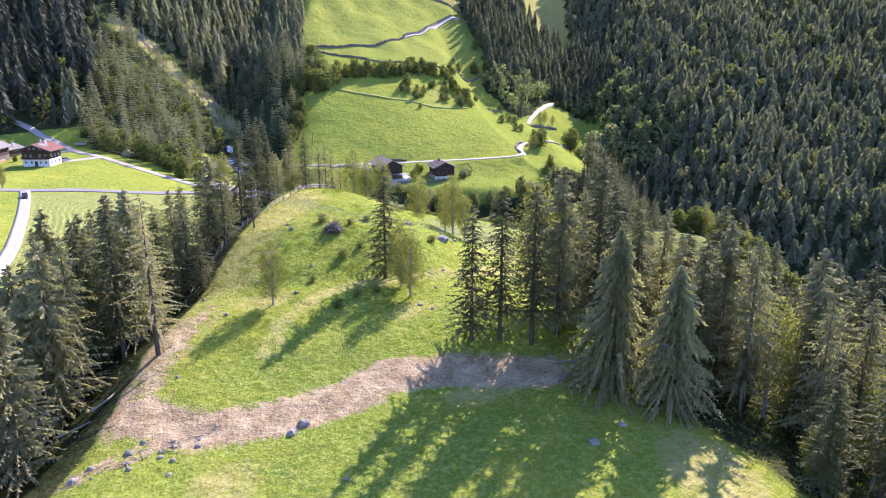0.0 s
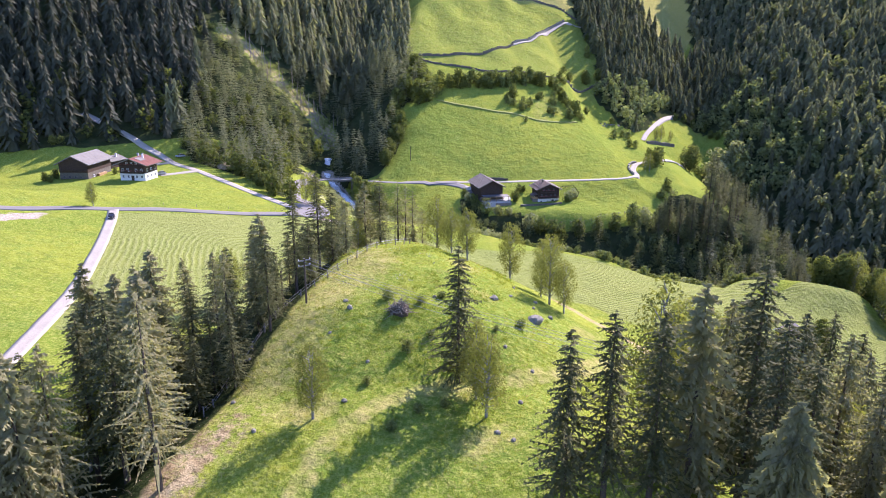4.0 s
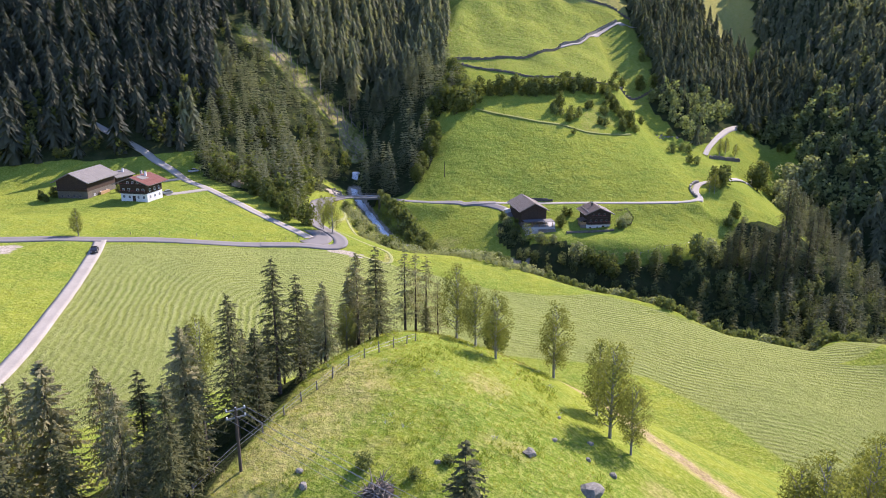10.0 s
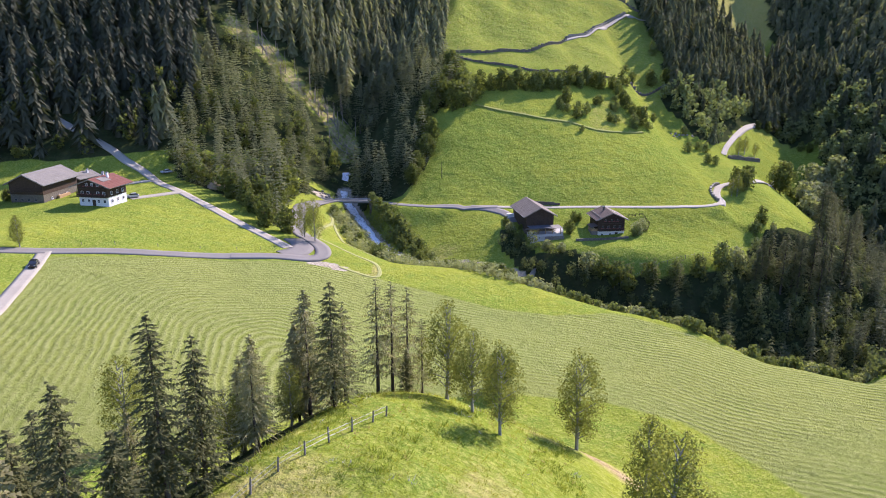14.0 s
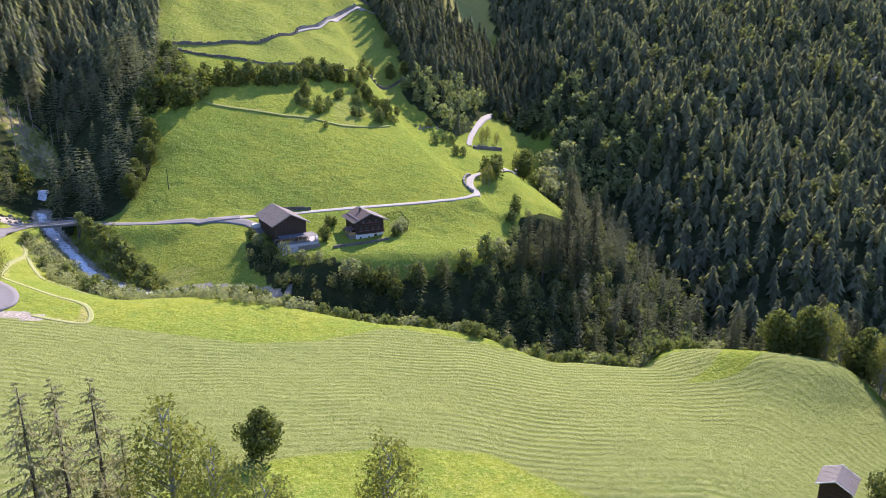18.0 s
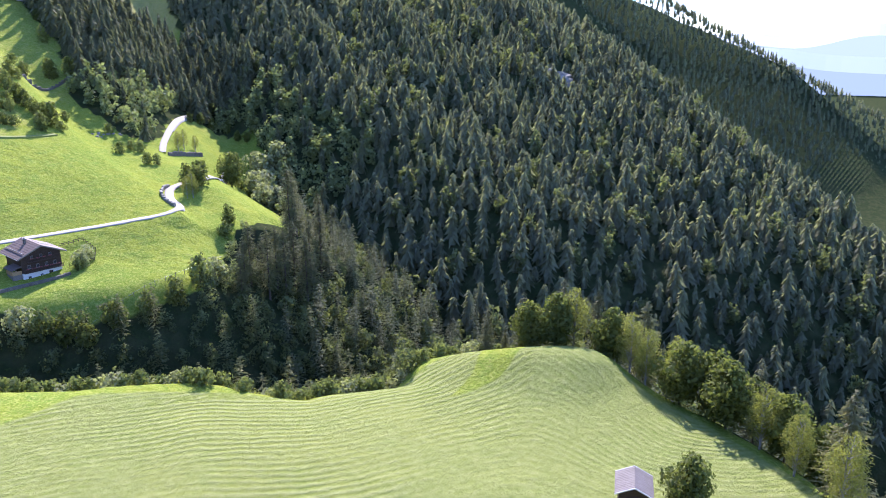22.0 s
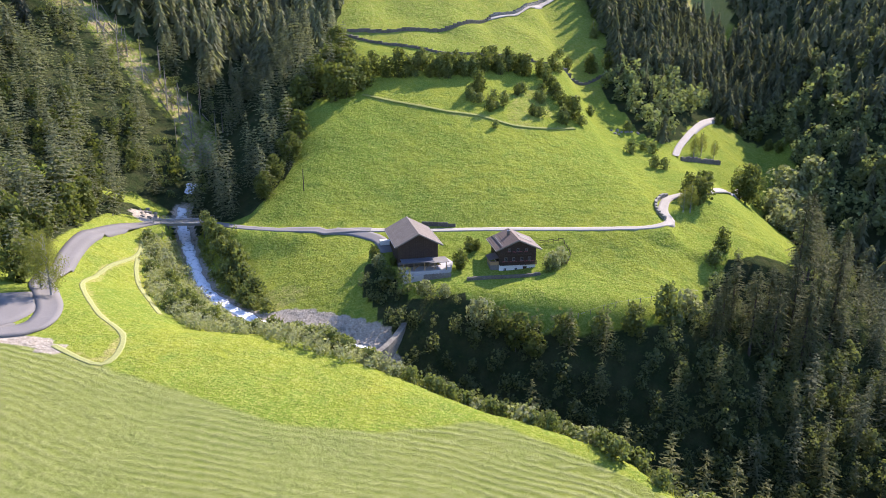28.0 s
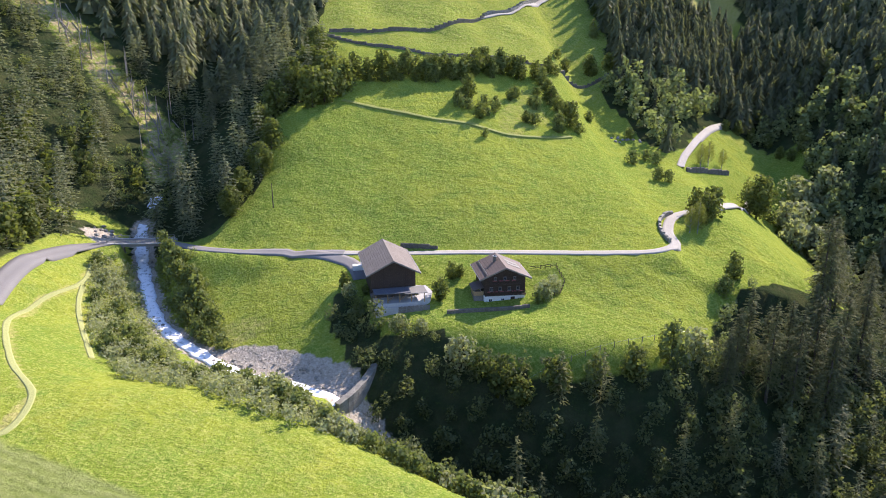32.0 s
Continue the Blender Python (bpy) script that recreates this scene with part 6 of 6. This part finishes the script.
for x, y, s in ((5, 334, 1.1), (9, 336, 1.0), (13, 341, 1.0), (15.5, 345, .9), (6, 348, 1.1), (2, 352, 1.1), (10, 356, 1.0), (4, 366, 1.1), (-2, 340, 1.1), (-7, 332, 1.0), (-10, 322, .9), (-6, 314, .8), (-8, 305, .8), (-12, 296, .8), (-14, 288, .7)):
    plant(rnd.choice(["round_b", "round_c", "lime"]), x, y, s * 1.1, group="leafy trees on the field's west edge")
for x, y, s in ((190, 350, 1.0), (191, 343, 1.0), (186, 334, .9), (178, 326, .8), (182, 321, .9), (184, 333, 1.0), (198, 343, 1.1), (174, 318, .8), (176, 330, .8)):
    plant("round_d", x, y, s * 1.7, group="trees beside the gravel road")
for x, y, s in ((178, 393, .6), (186, 398, .7), (194, 401, .7), (200, 396, .7), (200, 385, .6), (202, 379, .6), (193, 408, .7)):
    plant("round_a", x, y, s, group="trees beside the gravel road")
# stream banks
for x, y, s in ((-45, 268, 1.0), (-41, 262, 1.0), (-37, 259, 1.1), (-34, 254, 1.0), (-38, 250, .9), (-32, 247, 1.1), (-29, 240, 1.1), (-33, 240, .8), (-27, 233, 1.1), (-22, 228, 1.2), (-18, 223, 1.1), (-24, 237, .9), (-13, 219, 1.1), (-8, 215, 1.1), (-3, 211, 1.1), (3, 207, 1.2),
                (8, 204, 1.1), (14, 201, 1.2), (19, 197, 1.1), (24, 193, 1.1)):
    plant(rnd.choice(["bush_a", "bush_c", "bush_b"]), x, y, s * 1.15, group="bushes on the stream bank")
for x, y, s in ((-30, 276, 1.0), (-27, 271, 1.2), (-24, 268, 1.2), (-22, 263, 1.3), (-18, 261, 1.2), (-16, 257, 1.3), (-19, 254, 1.1), (-14, 252, 1.2), (-16, 248, 1.0), (-10, 246, 1.1), (-9, 239, 1.0), (-12, 242, 1.0), (-5, 236, .9)):
    plant(rnd.choice(["bush_a", "bush_b", "bush_b"]), x, y, s * 1.25, group="bushes on the far stream bank")
# below the barn and the farmhouse
for x, y, s in ((24, 243, .5), (27, 236, .5), (36, 229.5, .5), (41, 228.5, .45), (49, 221, .9), (53, 218, .8), (57, 215, .9), (61, 212, .75), (68, 212, .8), (76, 212, .75), (84, 212, .8), (92, 214, .9), (98, 217, .85), (70, 238.5, .6), (72.5, 241, .55), (68.5, 236.5, .4)):
    plant(rnd.choice(["round_a", "round_d", "round_c"]), x, y, s, group="trees below the farmhouse")
for x, y, s in ((45.8, 241, .62), (49, 250, .45), (51, 250.5, .35), (22.9, 246.6, .5), (28, 243.5, .3)):
    plant("round_a", x, y, s, group="shrubs between barn and farmhouse")
for x, y, s in ((-41, 203, .95), (-45, 207, .8), (-59, 214, .7), (-61, 222, .8), (-62, 232, .9), (-67, 229, .8), (-60.5, 240, .9), (-62, 249, .9), (-62, 258, .9), (-71, 236, .9), (-78, 243, .9), (-62, 268, .9)):
    plant(rnd.choice(["round_a", "birch_b", "round_b"]), x, y, s * 1.15, group="trees at the forest foot")
for x, y, s in ((-150, 226, .5), (-152, 221, .45), (-148, 217, .35), (-128, 232, .35), (-166, 262, .5)):
    plant("round_a", x, y, s, group="garden shrubs of the farm")

# ---- poles, fences, cars, stones ----
def power_pole(x, y, tall, label, arms=True, turn=30):
    z = ground_z(x, y)
    p = root("power_pole", pose(x, y, z, 0, 0, turn), label, "pole")
    meshed("pole", tube_mesh("pole", [([(0, 0, -0.8), (0, 0, tall)], [0.16, 0.11])], BARK, 8), p)
    if arms:
        for k, h in enumerate((tall - 0.25, tall - 1.0)):
            arm = part("crossarm", boxes((-0.9, -0.06, h - 0.06, 0.9, 0.06, h + 0.06)), METAL, p)
            for q in (-0.8, 0, 0.8) if k == 0 else (-0.8, 0.8):
                part("insulator", boxes((q - 0.06, -0.06, h + 0.063, q + 0.06, 0.06, h + 0.26), bevel=0.02), WHITE, arm)
    return Vector((x, y, z + tall))


top = power_pole(-20.7, 18.7, 6.4, "weathered wooden power pole with steel crossarms")
power_pole(-24.2, 20.4, 5.6, "bare grey wooden pole beside the fence", False)
power_pole(-1.3, 287, 7.2, "slim wooden pole standing on the steep field", False)
for i, (q, h) in enumerate(((-0.8, 0), (0, 0.1), (0.8, 0), (-0.8, -0.8), (0.8, -0.8))):
    a = top + Vector((q * 0.87, q * 0.5, h - 0.05))
    b = Vector((26 + q, -12 + q, 60 + h))
    run = [tuple(a + (b - a) * u - Vector((0, 0, 4.4 * u * (1 - u)))) for u in (k / 12 for k in range(13))]
    w = tagged(new("power_line", tube_mesh("power_line", [(run, [0.018] * 13)], METAL, 4)), "thin sagging overhead power line", "cable", "power lines over the knoll")


def post_fence(line, step, tall, label, wires=2):
    f = root("fence", pose(line[0][0], line[0][1], 0), label, "fence")
    pts = smooth_line([(*p, 0) for p in line], step)
    tops = []
    rng = random.Random(int(line[0][0] * 3))
    for p in pts:
        z = ground_z(p.x, p.y)
        x, y = p.x - line[0][0], p.y - line[0][1]
        t = tall * rng.uniform(0.8, 1.15)
        meshed("post", tube_mesh("post", [([(x, y, z - 0.4), (x + rng.uniform(-.1, .1), y + rng.uniform(-.1, .1), z + t)], [0.09, 0.07])], GREY_WOOD, 6), f)
        tops.append((x, y, z + tall * 0.8))
    for k in range(wires):
        meshed("wire", tube_mesh("wire", [([(a, b, c - 0.4 * k) for a, b, c in tops], [0.02] * len(tops))], METAL, 4), f)


post_fence([(-31, 2), (-27, 12), (-23.6, 20), (-18.5, 27), (-14.5, 33), (-10, 40), (-6, 47)], 2.2, 1.2, "old grey post fence along the knoll's edge")
post_fence([(57, 214), (66, 215), (78, 217), (90, 219), (100, 224)], 2.6, 1.3, "row of dark fence posts below the farmhouse field", 1)
post_fence([(-98, 172), (-80, 178), (-60, 184), (-50, 188)], 9.0, 0.9, "white road marker posts along the valley road", 0)


def car(x, y, turn, paint, label):
    z = ground_z(x, y) + 0.2
    c = root("car", pose(x, y, z, 0, 0, turn), label, "car")
    body = part("body", prism([(-2.1, 0.35), (-2.1, 0.78), (-1.95, 0.92), (-1.1, 0.98), (1.35, 1.0), (2.0, 0.85), (2.15, 0.6), (2.1, 0.3), (-1.9, 0.28)], -0.86, 0.86), paint, c)
    part("cabin", prism([(-1.15, 0.985), (-0.55, 1.42), (1.1, 1.45), (1.75, 0.99)], -0.74, 0.74), GLASS, c, "dark glass cabin")
    part("roof", prism([(-0.55, 1.425), (-0.4, 1.5), (0.95, 1.52), (1.12, 1.455)], -0.72, 0.72), paint, c)
    for wx in (-1.35, 1.35):
        for wy in (-0.82, 0.82):
            tyre = meshed("wheel", tube_mesh("wheel", [([(wx, wy - 0.1, 0.32), (wx, wy + 0.1, 0.32)], [0.32, 0.32])], RUBBER, 14), c)
            meshed("rim", tube_mesh("rim", [([(wx, wy - 0.11, 0.32), (wx, wy + 0.11, 0.32)], [0.18, 0.18])], METAL, 10), tyre)
    for wy in (-0.6, 0.6):
        part("headlight", boxes((-2.13, wy - 0.18, 0.62, -2.08, wy + 0.18, 0.76)), WHITE, c)
        part("tail_light", boxes((2.08, wy - 0.15, 0.64, 2.16, wy + 0.15, 0.8)), FLOWERS, c)


car(-99.3, 151.5, 108, CAR_DARK, "dark car turning into the narrow lane")
car(-107.6, 227.6, 20, CAR_SILVER, "silver car parked beside the white farmhouse")
car(-110.5, 266.5, 40, CAR_SILVER, "pale car parked at the forest edge")


def boulder_mesh(seed, size, squash=0.7):
    bm = bmesh.new()
    bmesh.ops.create_icosphere(bm, subdivisions=2, radius=1.0)
    for v in bm.verts:
        k = 1 + 0.35 * noise.noise(v.co * 1.3 + Vector((seed * 3.1, 0, 0))) + 0.15 * noise.noise(v.co * 3.1 + Vector((0, seed * 2.7, 0)))
        v.co = Vector((v.co.x * k * size, v.co.y * k * size * 0.8, v.co.z * k * size * squash))
    m = bpy.data.meshes.new("boulder")
    bm.to_mesh(m)
    bm.free()
    m.materials.append(ROCK)
    return m


ROCKS = [boulder_mesh(s, 1.0, q) for s, q in ((1, 0.7), (2, 0.55), (3, 0.8), (4, 0.6))]


def boulder(x, y, size, label, group="stones on the knoll"):
    rng = random.Random(int(x * 71 + y * 13))
    size = size * (0.68 if size < 1.4 else 0.9)
    ob = new("boulder", ROCKS[rng.randrange(4)])
    ob.matrix_basis = Matrix.Translation((x, y, ground_z(x, y) + size * 0.12)) @ Matrix.Rotation(rng.uniform(0, 6.28), 4, "Z") @ Matrix.Diagonal((size, size, size, 1))
    return tagged(ob, label, "rock", group)


boulder(12, 22.6, 1.5, "large pale grey boulder on the grassy knoll")
boulder(6.2, 25.2, 1.1, "upright pale boulder on the knoll's top")
boulder(9.5, 30, 0.55, "small grey stone in the grass")
for x, y, s in ((-15.3, 18, .6), (-14.6, 16.1, .65), (-27.3, 10.4, .7), (-14.5, .8, .6), (-12, 7.2, .4), (6, -.1, .55), (5.8, 11, .5), (-27.6, 2.5, .5), (8.8, 7.4, .5), (2.5, -6, .6), (4, -7.5, .5), (-29, -16.5, .4),
                (-24, -4, .5), (-20, 5, .45), (-17, 12, .4), (-3, 20, .5), (-1, 18, .4), (13, 29, .5), (14, 33, .6), (11, 36, .4), (15.5, 28, .7)):
    boulder(x, y, s, "weathered grey stone half sunk in the grass")
for x, y, s in ((-27.8, -30.8, .5), (-32.4, -28.6, .7), (-27.9, -33, .45), (-37.1, -31.6, .8), (-35.7, -30.1, .6), (-14.6, -27.7, 1.1), (-15.9, -29, .9), (-31.2, -27.1, .5), (-10.8, -37.8, .4), (14, -40, .9), (18, -38, .7)):
    boulder(x, y, s, "pale stone beside the bare earth track", "stones by the earth track")
rnd = random.Random(21)
for i in range(46):
    u = rnd.random()
    k = int(u * 4)
    a, b = STREAM[4 + k], STREAM[5 + k]
    t = u * 4 - k
    boulder(a[0] + (b[0] - a[0]) * t + rnd.uniform(-4.5, 4.5), a[1] + (b[1] - a[1]) * t + rnd.uniform(-4.5, 4.5), rnd.uniform(0.4, 1.1), "wet grey stream boulder", "boulders in the stream bed")
for i in range(14):
    boulder(rnd.uniform(116, 127), rnd.uniform(350, 356), rnd.uniform(0.6, 1.3), "pale broken rock on the field's edge", "rocks on the upper field")
for i in range(10):
    boulder(-53 + rnd.uniform(-3, 4), 289.5 + rnd.uniform(-4, 5), rnd.uniform(0.6, 1.4), "pale quarried rock beside the bridge", "rocks at the bridge")
for i in range(34):
    u = rnd.random()
    boulder(-6 + 26 * u + rnd.uniform(-1, 1), 231.5 - 9.5 * u + rnd.uniform(-1.2, 1.2), rnd.uniform(0.35, 0.9), "grey stone in the washed-out gravel bank", "stones on the gravel bank")
for x, y, k in ((377, 307, 7), (383, 310, 5.5), (380, 314, 6), (386, 306, 5), (374, 311, 4.5), (380, 302, 5), (388, 310, 4), (376, 300, 4)):
    boulder(x, y, k, "bare pale cliff showing in the forest", "cliffs in the forest")
for i in range(60):
    u = rnd.random()
    x, y = -38 + 14.5 * u + rnd.gauss(0, 0.7), -32 + 5.2 * u + rnd.gauss(0, 0.7)
    if i % 6:
        L, a = rnd.uniform(0.5, 1.6), rnd.uniform(0, 3.14)
        ob = new("branch", tube_mesh("branch", [([(-L / 2, 0, 0.05), (0, rnd.uniform(-.2, .2), 0.14), (L / 2, 0, 0.08)], [0.05, 0.04, 0.015])], TWIG, 5))
        ob.matrix_basis = pose(x, y, ground_z(x, y), 0, 0, math.degrees(a))
        tagged(ob, "dry broken branch lying in the grass", "branch", "brushwood on the meadow")
    else:
        boulder(x, y, rnd.uniform(0.25, 0.6), "pale stone in a strip of rubble", "stones in the meadow")
mound = boulder(-88, 255.5, 4.2, "mound of brown dug earth beside the farm drive", "")
mound.name = "earth_mound"
mound.data = mound.data.copy()
mound.data.materials[0] = CHIP
tagged(mound, "", "mound")


def stump(x, y):
    """An uprooted stump: a fan of grey roots round an earth plate."""
    s = root("tree_stump", pose(x, y, ground_z(x, y) + 0.2), "grey uprooted stump with tangled roots on the knoll", "stump")
    rng = random.Random(9)
    plate = meshed("earth_plate", boulder_mesh(7, 1.35, 0.75), s, "dark clod of earth")
    plate.data.materials[0] = BARK
    for i in range(130):
        a, e = rng.uniform(0, 6.28), rng.uniform(-0.1, 1.4)
        L = rng.uniform(0.6, 1.25)
        d = Vector((math.cos(a) * math.cos(e), math.sin(a) * math.cos(e), math.sin(e)))
        p = [Vector((d.x * 1.15, d.y * 0.95, d.z * 0.85))]
        t = Vector((rng.uniform(-1, 1), rng.uniform(-1, 1), rng.uniform(-0.6, 0.8)))
        for k in range(3):
            p.append(p[-1] + (d * 0.4 + t + Vector((rng.uniform(-.5, .5), rng.uniform(-.5, .5), rng.uniform(-.5, .4)))) * L / 3)
        meshed("root", tube_mesh("root", [([tuple(q) for q in p], [0.09, 0.06, 0.04, 0.015])], TWIG, 4), s)


stump(-8, 15.2)
for x, y, a, L in ((17, -27.5, 30, 6), (19, -28, 10, 5), (21, -26, 55, 6), (18, -25.5, -20, 5), (-37, -17, 60, 5), (-39, -20, 40, 6)):
    run = [(-L / 2, 0, 0.15), (0, 0, 0.3), (L / 2, 0.3, 0.5)]
    ob = new("fallen_trunk", tube_mesh("fallen_trunk", [(run, [0.16, 0.13, 0.05])], TWIG, 7))
    ob.matrix_basis = pose(x, y, ground_z(x, y), 0, 0, a)
    tagged(ob, "bleached fallen trunk at the edge of the trees", "log", "fallen trunks")
slide = smooth_line([(*p, 0) for p in SLIDE], 1.0)
for i in range(26):
    p = slide[rnd.randrange(len(slide))]
    x, y = p.x + rnd.uniform(-9, 9), p.y + rnd.uniform(-9, 9)
    ob = new("dead_trunk", tube_mesh("dead_trunk", [([(0, 0, -0.5), (0.1, 0, rnd.uniform(7, 14))], [0.24, 0.06])], TWIG, 6))
    ob.matrix_basis = pose(x, y, ground_z(x, y))
    tagged(ob, "bare standing dead trunk on the scree slope", "tree", "dead trunks on the slope")
for i in range(40):
    p = slide[rnd.randrange(len(slide))]
    x, y, L = p.x + rnd.uniform(-7, 7), p.y + rnd.uniform(-7, 7), rnd.uniform(5, 11)
    a = rnd.uniform(-0.5, 0.5) - 1.0
    q = [(math.cos(a) * L * u, math.sin(a) * L * u) for u in (-0.5, 0, 0.5)]
    ob = new("fallen_trunk", tube_mesh("fallen_trunk", [([(u, v, ground_z(x + u, y + v) - ground_z(x, y) + 0.25) for u, v in q], [0.2, 0.16, 0.08])], TWIG, 6))
    ob.matrix_basis = pose(x, y, ground_z(x, y))
    tagged(ob, "bleached fallen trunk lying down the scree slope", "log", "fallen trunks on the slope")
planted("slide_scrub", scatter(-125, -40, 300, 392, 3.0, 81, lambda x, y: forest_left(x, y) & (along(x, y, SLIDE)[0] < 32) & (y < 380) & (ripple(x, y, 16, 4) > -0.15), 0.6), SCRUB, BUSH, "light green shrubs growing over the scree", "thicket", 58, (0.6, 1.5))


# ---- grass, weeds and blossoms close to the camera's way ----
def tufts(name, spots, blades, size, tall, mat, label, seed):
    rng = np.random.RandomState(seed)
    n = len(spots) * blades
    c = np.repeat(spots, blades, 0)
    grow = np.repeat(rng.uniform(0.6, 1.3, len(spots)), blades)
    off = rng.normal(size=(n, 2)) * size * 0.45
    a = rng.uniform(0, 6.28, n)
    h = tall * rng.uniform(0.4, 1.2, n) * grow
    w = size * rng.uniform(0.05, 0.10, n)
    base = c + np.stack([off[:, 0], off[:, 1], np.full(n, -0.06)], 1)
    side = np.stack([np.cos(a), np.sin(a), np.zeros(n)], 1) * w[:, None]
    tip = base + np.stack([off[:, 0] * 0.5 + rng.normal(size=n) * 0.12, off[:, 1] * 0.5 + rng.normal(size=n) * 0.12, h], 1)
    v = np.stack([base - side, base + side, tip], 1).reshape(-1, 3)
    m = mesh_np(name, v, np.arange(3 * n).reshape(n, 3), mat, False, np.repeat(rng.uniform(0, 1, len(spots)), blades * 3))
    return tagged(new(name, m), label, "grass", kind="stuff")


def on_knoll(x, y):
    west, east = np.interp(y, KNOLL_Y, KNOLL_W), np.interp(y, KNOLL_Y, KNOLL_E)
    return (x > west - 1) & (x < east + 16) & (along(x, y, DIRT_WAY)[0] > 4.2) & ~((along(x, y, DIRT_EDGE)[0] < 4.5) & (y < 2)) & (along(x, y, TRACK)[0] > 1.4)


def weedy(x, y):
    return on_knoll(x, y) & (ripple(x, y, 13, 8) + 1.2 * np.exp(-((x + 8) ** 2 + (y - 9) ** 2) / 90) > 0.35) & (y > -14) & (y < 60)


tufts("grass_tufts", scatter(-50, 45, -52, 66, 0.85, 61, on_knoll, 0.75), 16, 0.42, 0.24, TUFT, "uneven tussocks of pasture grass on the knoll", 71)
tufts("dry_tufts", scatter(-40, 30, -46, 66, 1.9, 62, lambda x, y: on_knoll(x, y) & ((ripple(x, y, 17, 9) > 0.25) | (along(x, y, DIRT_EDGE)[0] < 8)), 0.9), 16, 0.5, 0.24, DRY, "bleached dry grass among the green", 72)
tufts("weeds", scatter(-34, 20, -14, 60, 1.0, 63, weedy, 0.7), 30, 0.55, 0.36, WEED, "dense dark green weeds and brambles", 73)
tufts("wood_chips", scatter(-40, 20, -34, 6, 0.62, 64, lambda x, y: (along(x, y, DIRT_WAY)[0] < 4.4) | ((along(x, y, DIRT_EDGE)[0] < 5.5) & (y < 2)), 0.35), 4, 0.5, 0.06, CHIP, "wood chips and twigs scattered on bare earth", 74)
tufts("blossoms", scatter(-20, 12, 24, 62, 1.5, 65, lambda x, y: on_knoll(x, y) & (ripple(x, y, 7, 10) > 0.6), 0.6), 9, 0.5, 0.35, BLOSSOM, "small patches of pale flower heads", 75)
RAKES = [[(-15.8, -14.6), (-13, -14.4), (-9.8, -15.6), (-5.4, -18)], [(-15.2, -15.8), (-12.4, -15.9), (-9.4, -17), (-6, -18.7)], [(-13.6, -16.8), (-11, -17.3), (-8.6, -18.5), (-6.6, -19.6)]]
rake_spots = np.array([(q.x, q.y, ground_z(q.x, q.y)) for line in RAKES for q in smooth_line([(*q, 0) for q in line], 0.3)])
tufts("hay_rakes", rake_spots, 9, 0.26, 0.22, DRY, "thin pale rakes of cut hay lying on the grass", 77)
tufts("rim_grass", scatter(-46, 100, 140, 262, 1.5, 66, lambda x, y: along(x, y, RIM[1:])[0] < 3.4, 0.7), 6, 0.6, 0.5, TUFT, "tall uncut grass along the gorge rim", 76)
for x, y, s in ((-7, 8.8, 0.9), (8.9, 17.5, 0.8), (-9.5, 18.5, 0.9), (-5, 17.5, 0.7), (-12, 4, 0.6), (-4, 11, 0.7), (3, 2, 0.6), (-6, -2, 0.7), (-9, -5, 0.7), (-3, -1, 0.7), (-2, 20, 0.6), (5, 14, 0.5)):
    plant("bush_d", x, y, s, group="shrubs on the knoll")

# the models that were copied are not part of the place
for model in KINDS.values():
    for o in (*model.children_recursive, model):
        bpy.data.objects.remove(o)
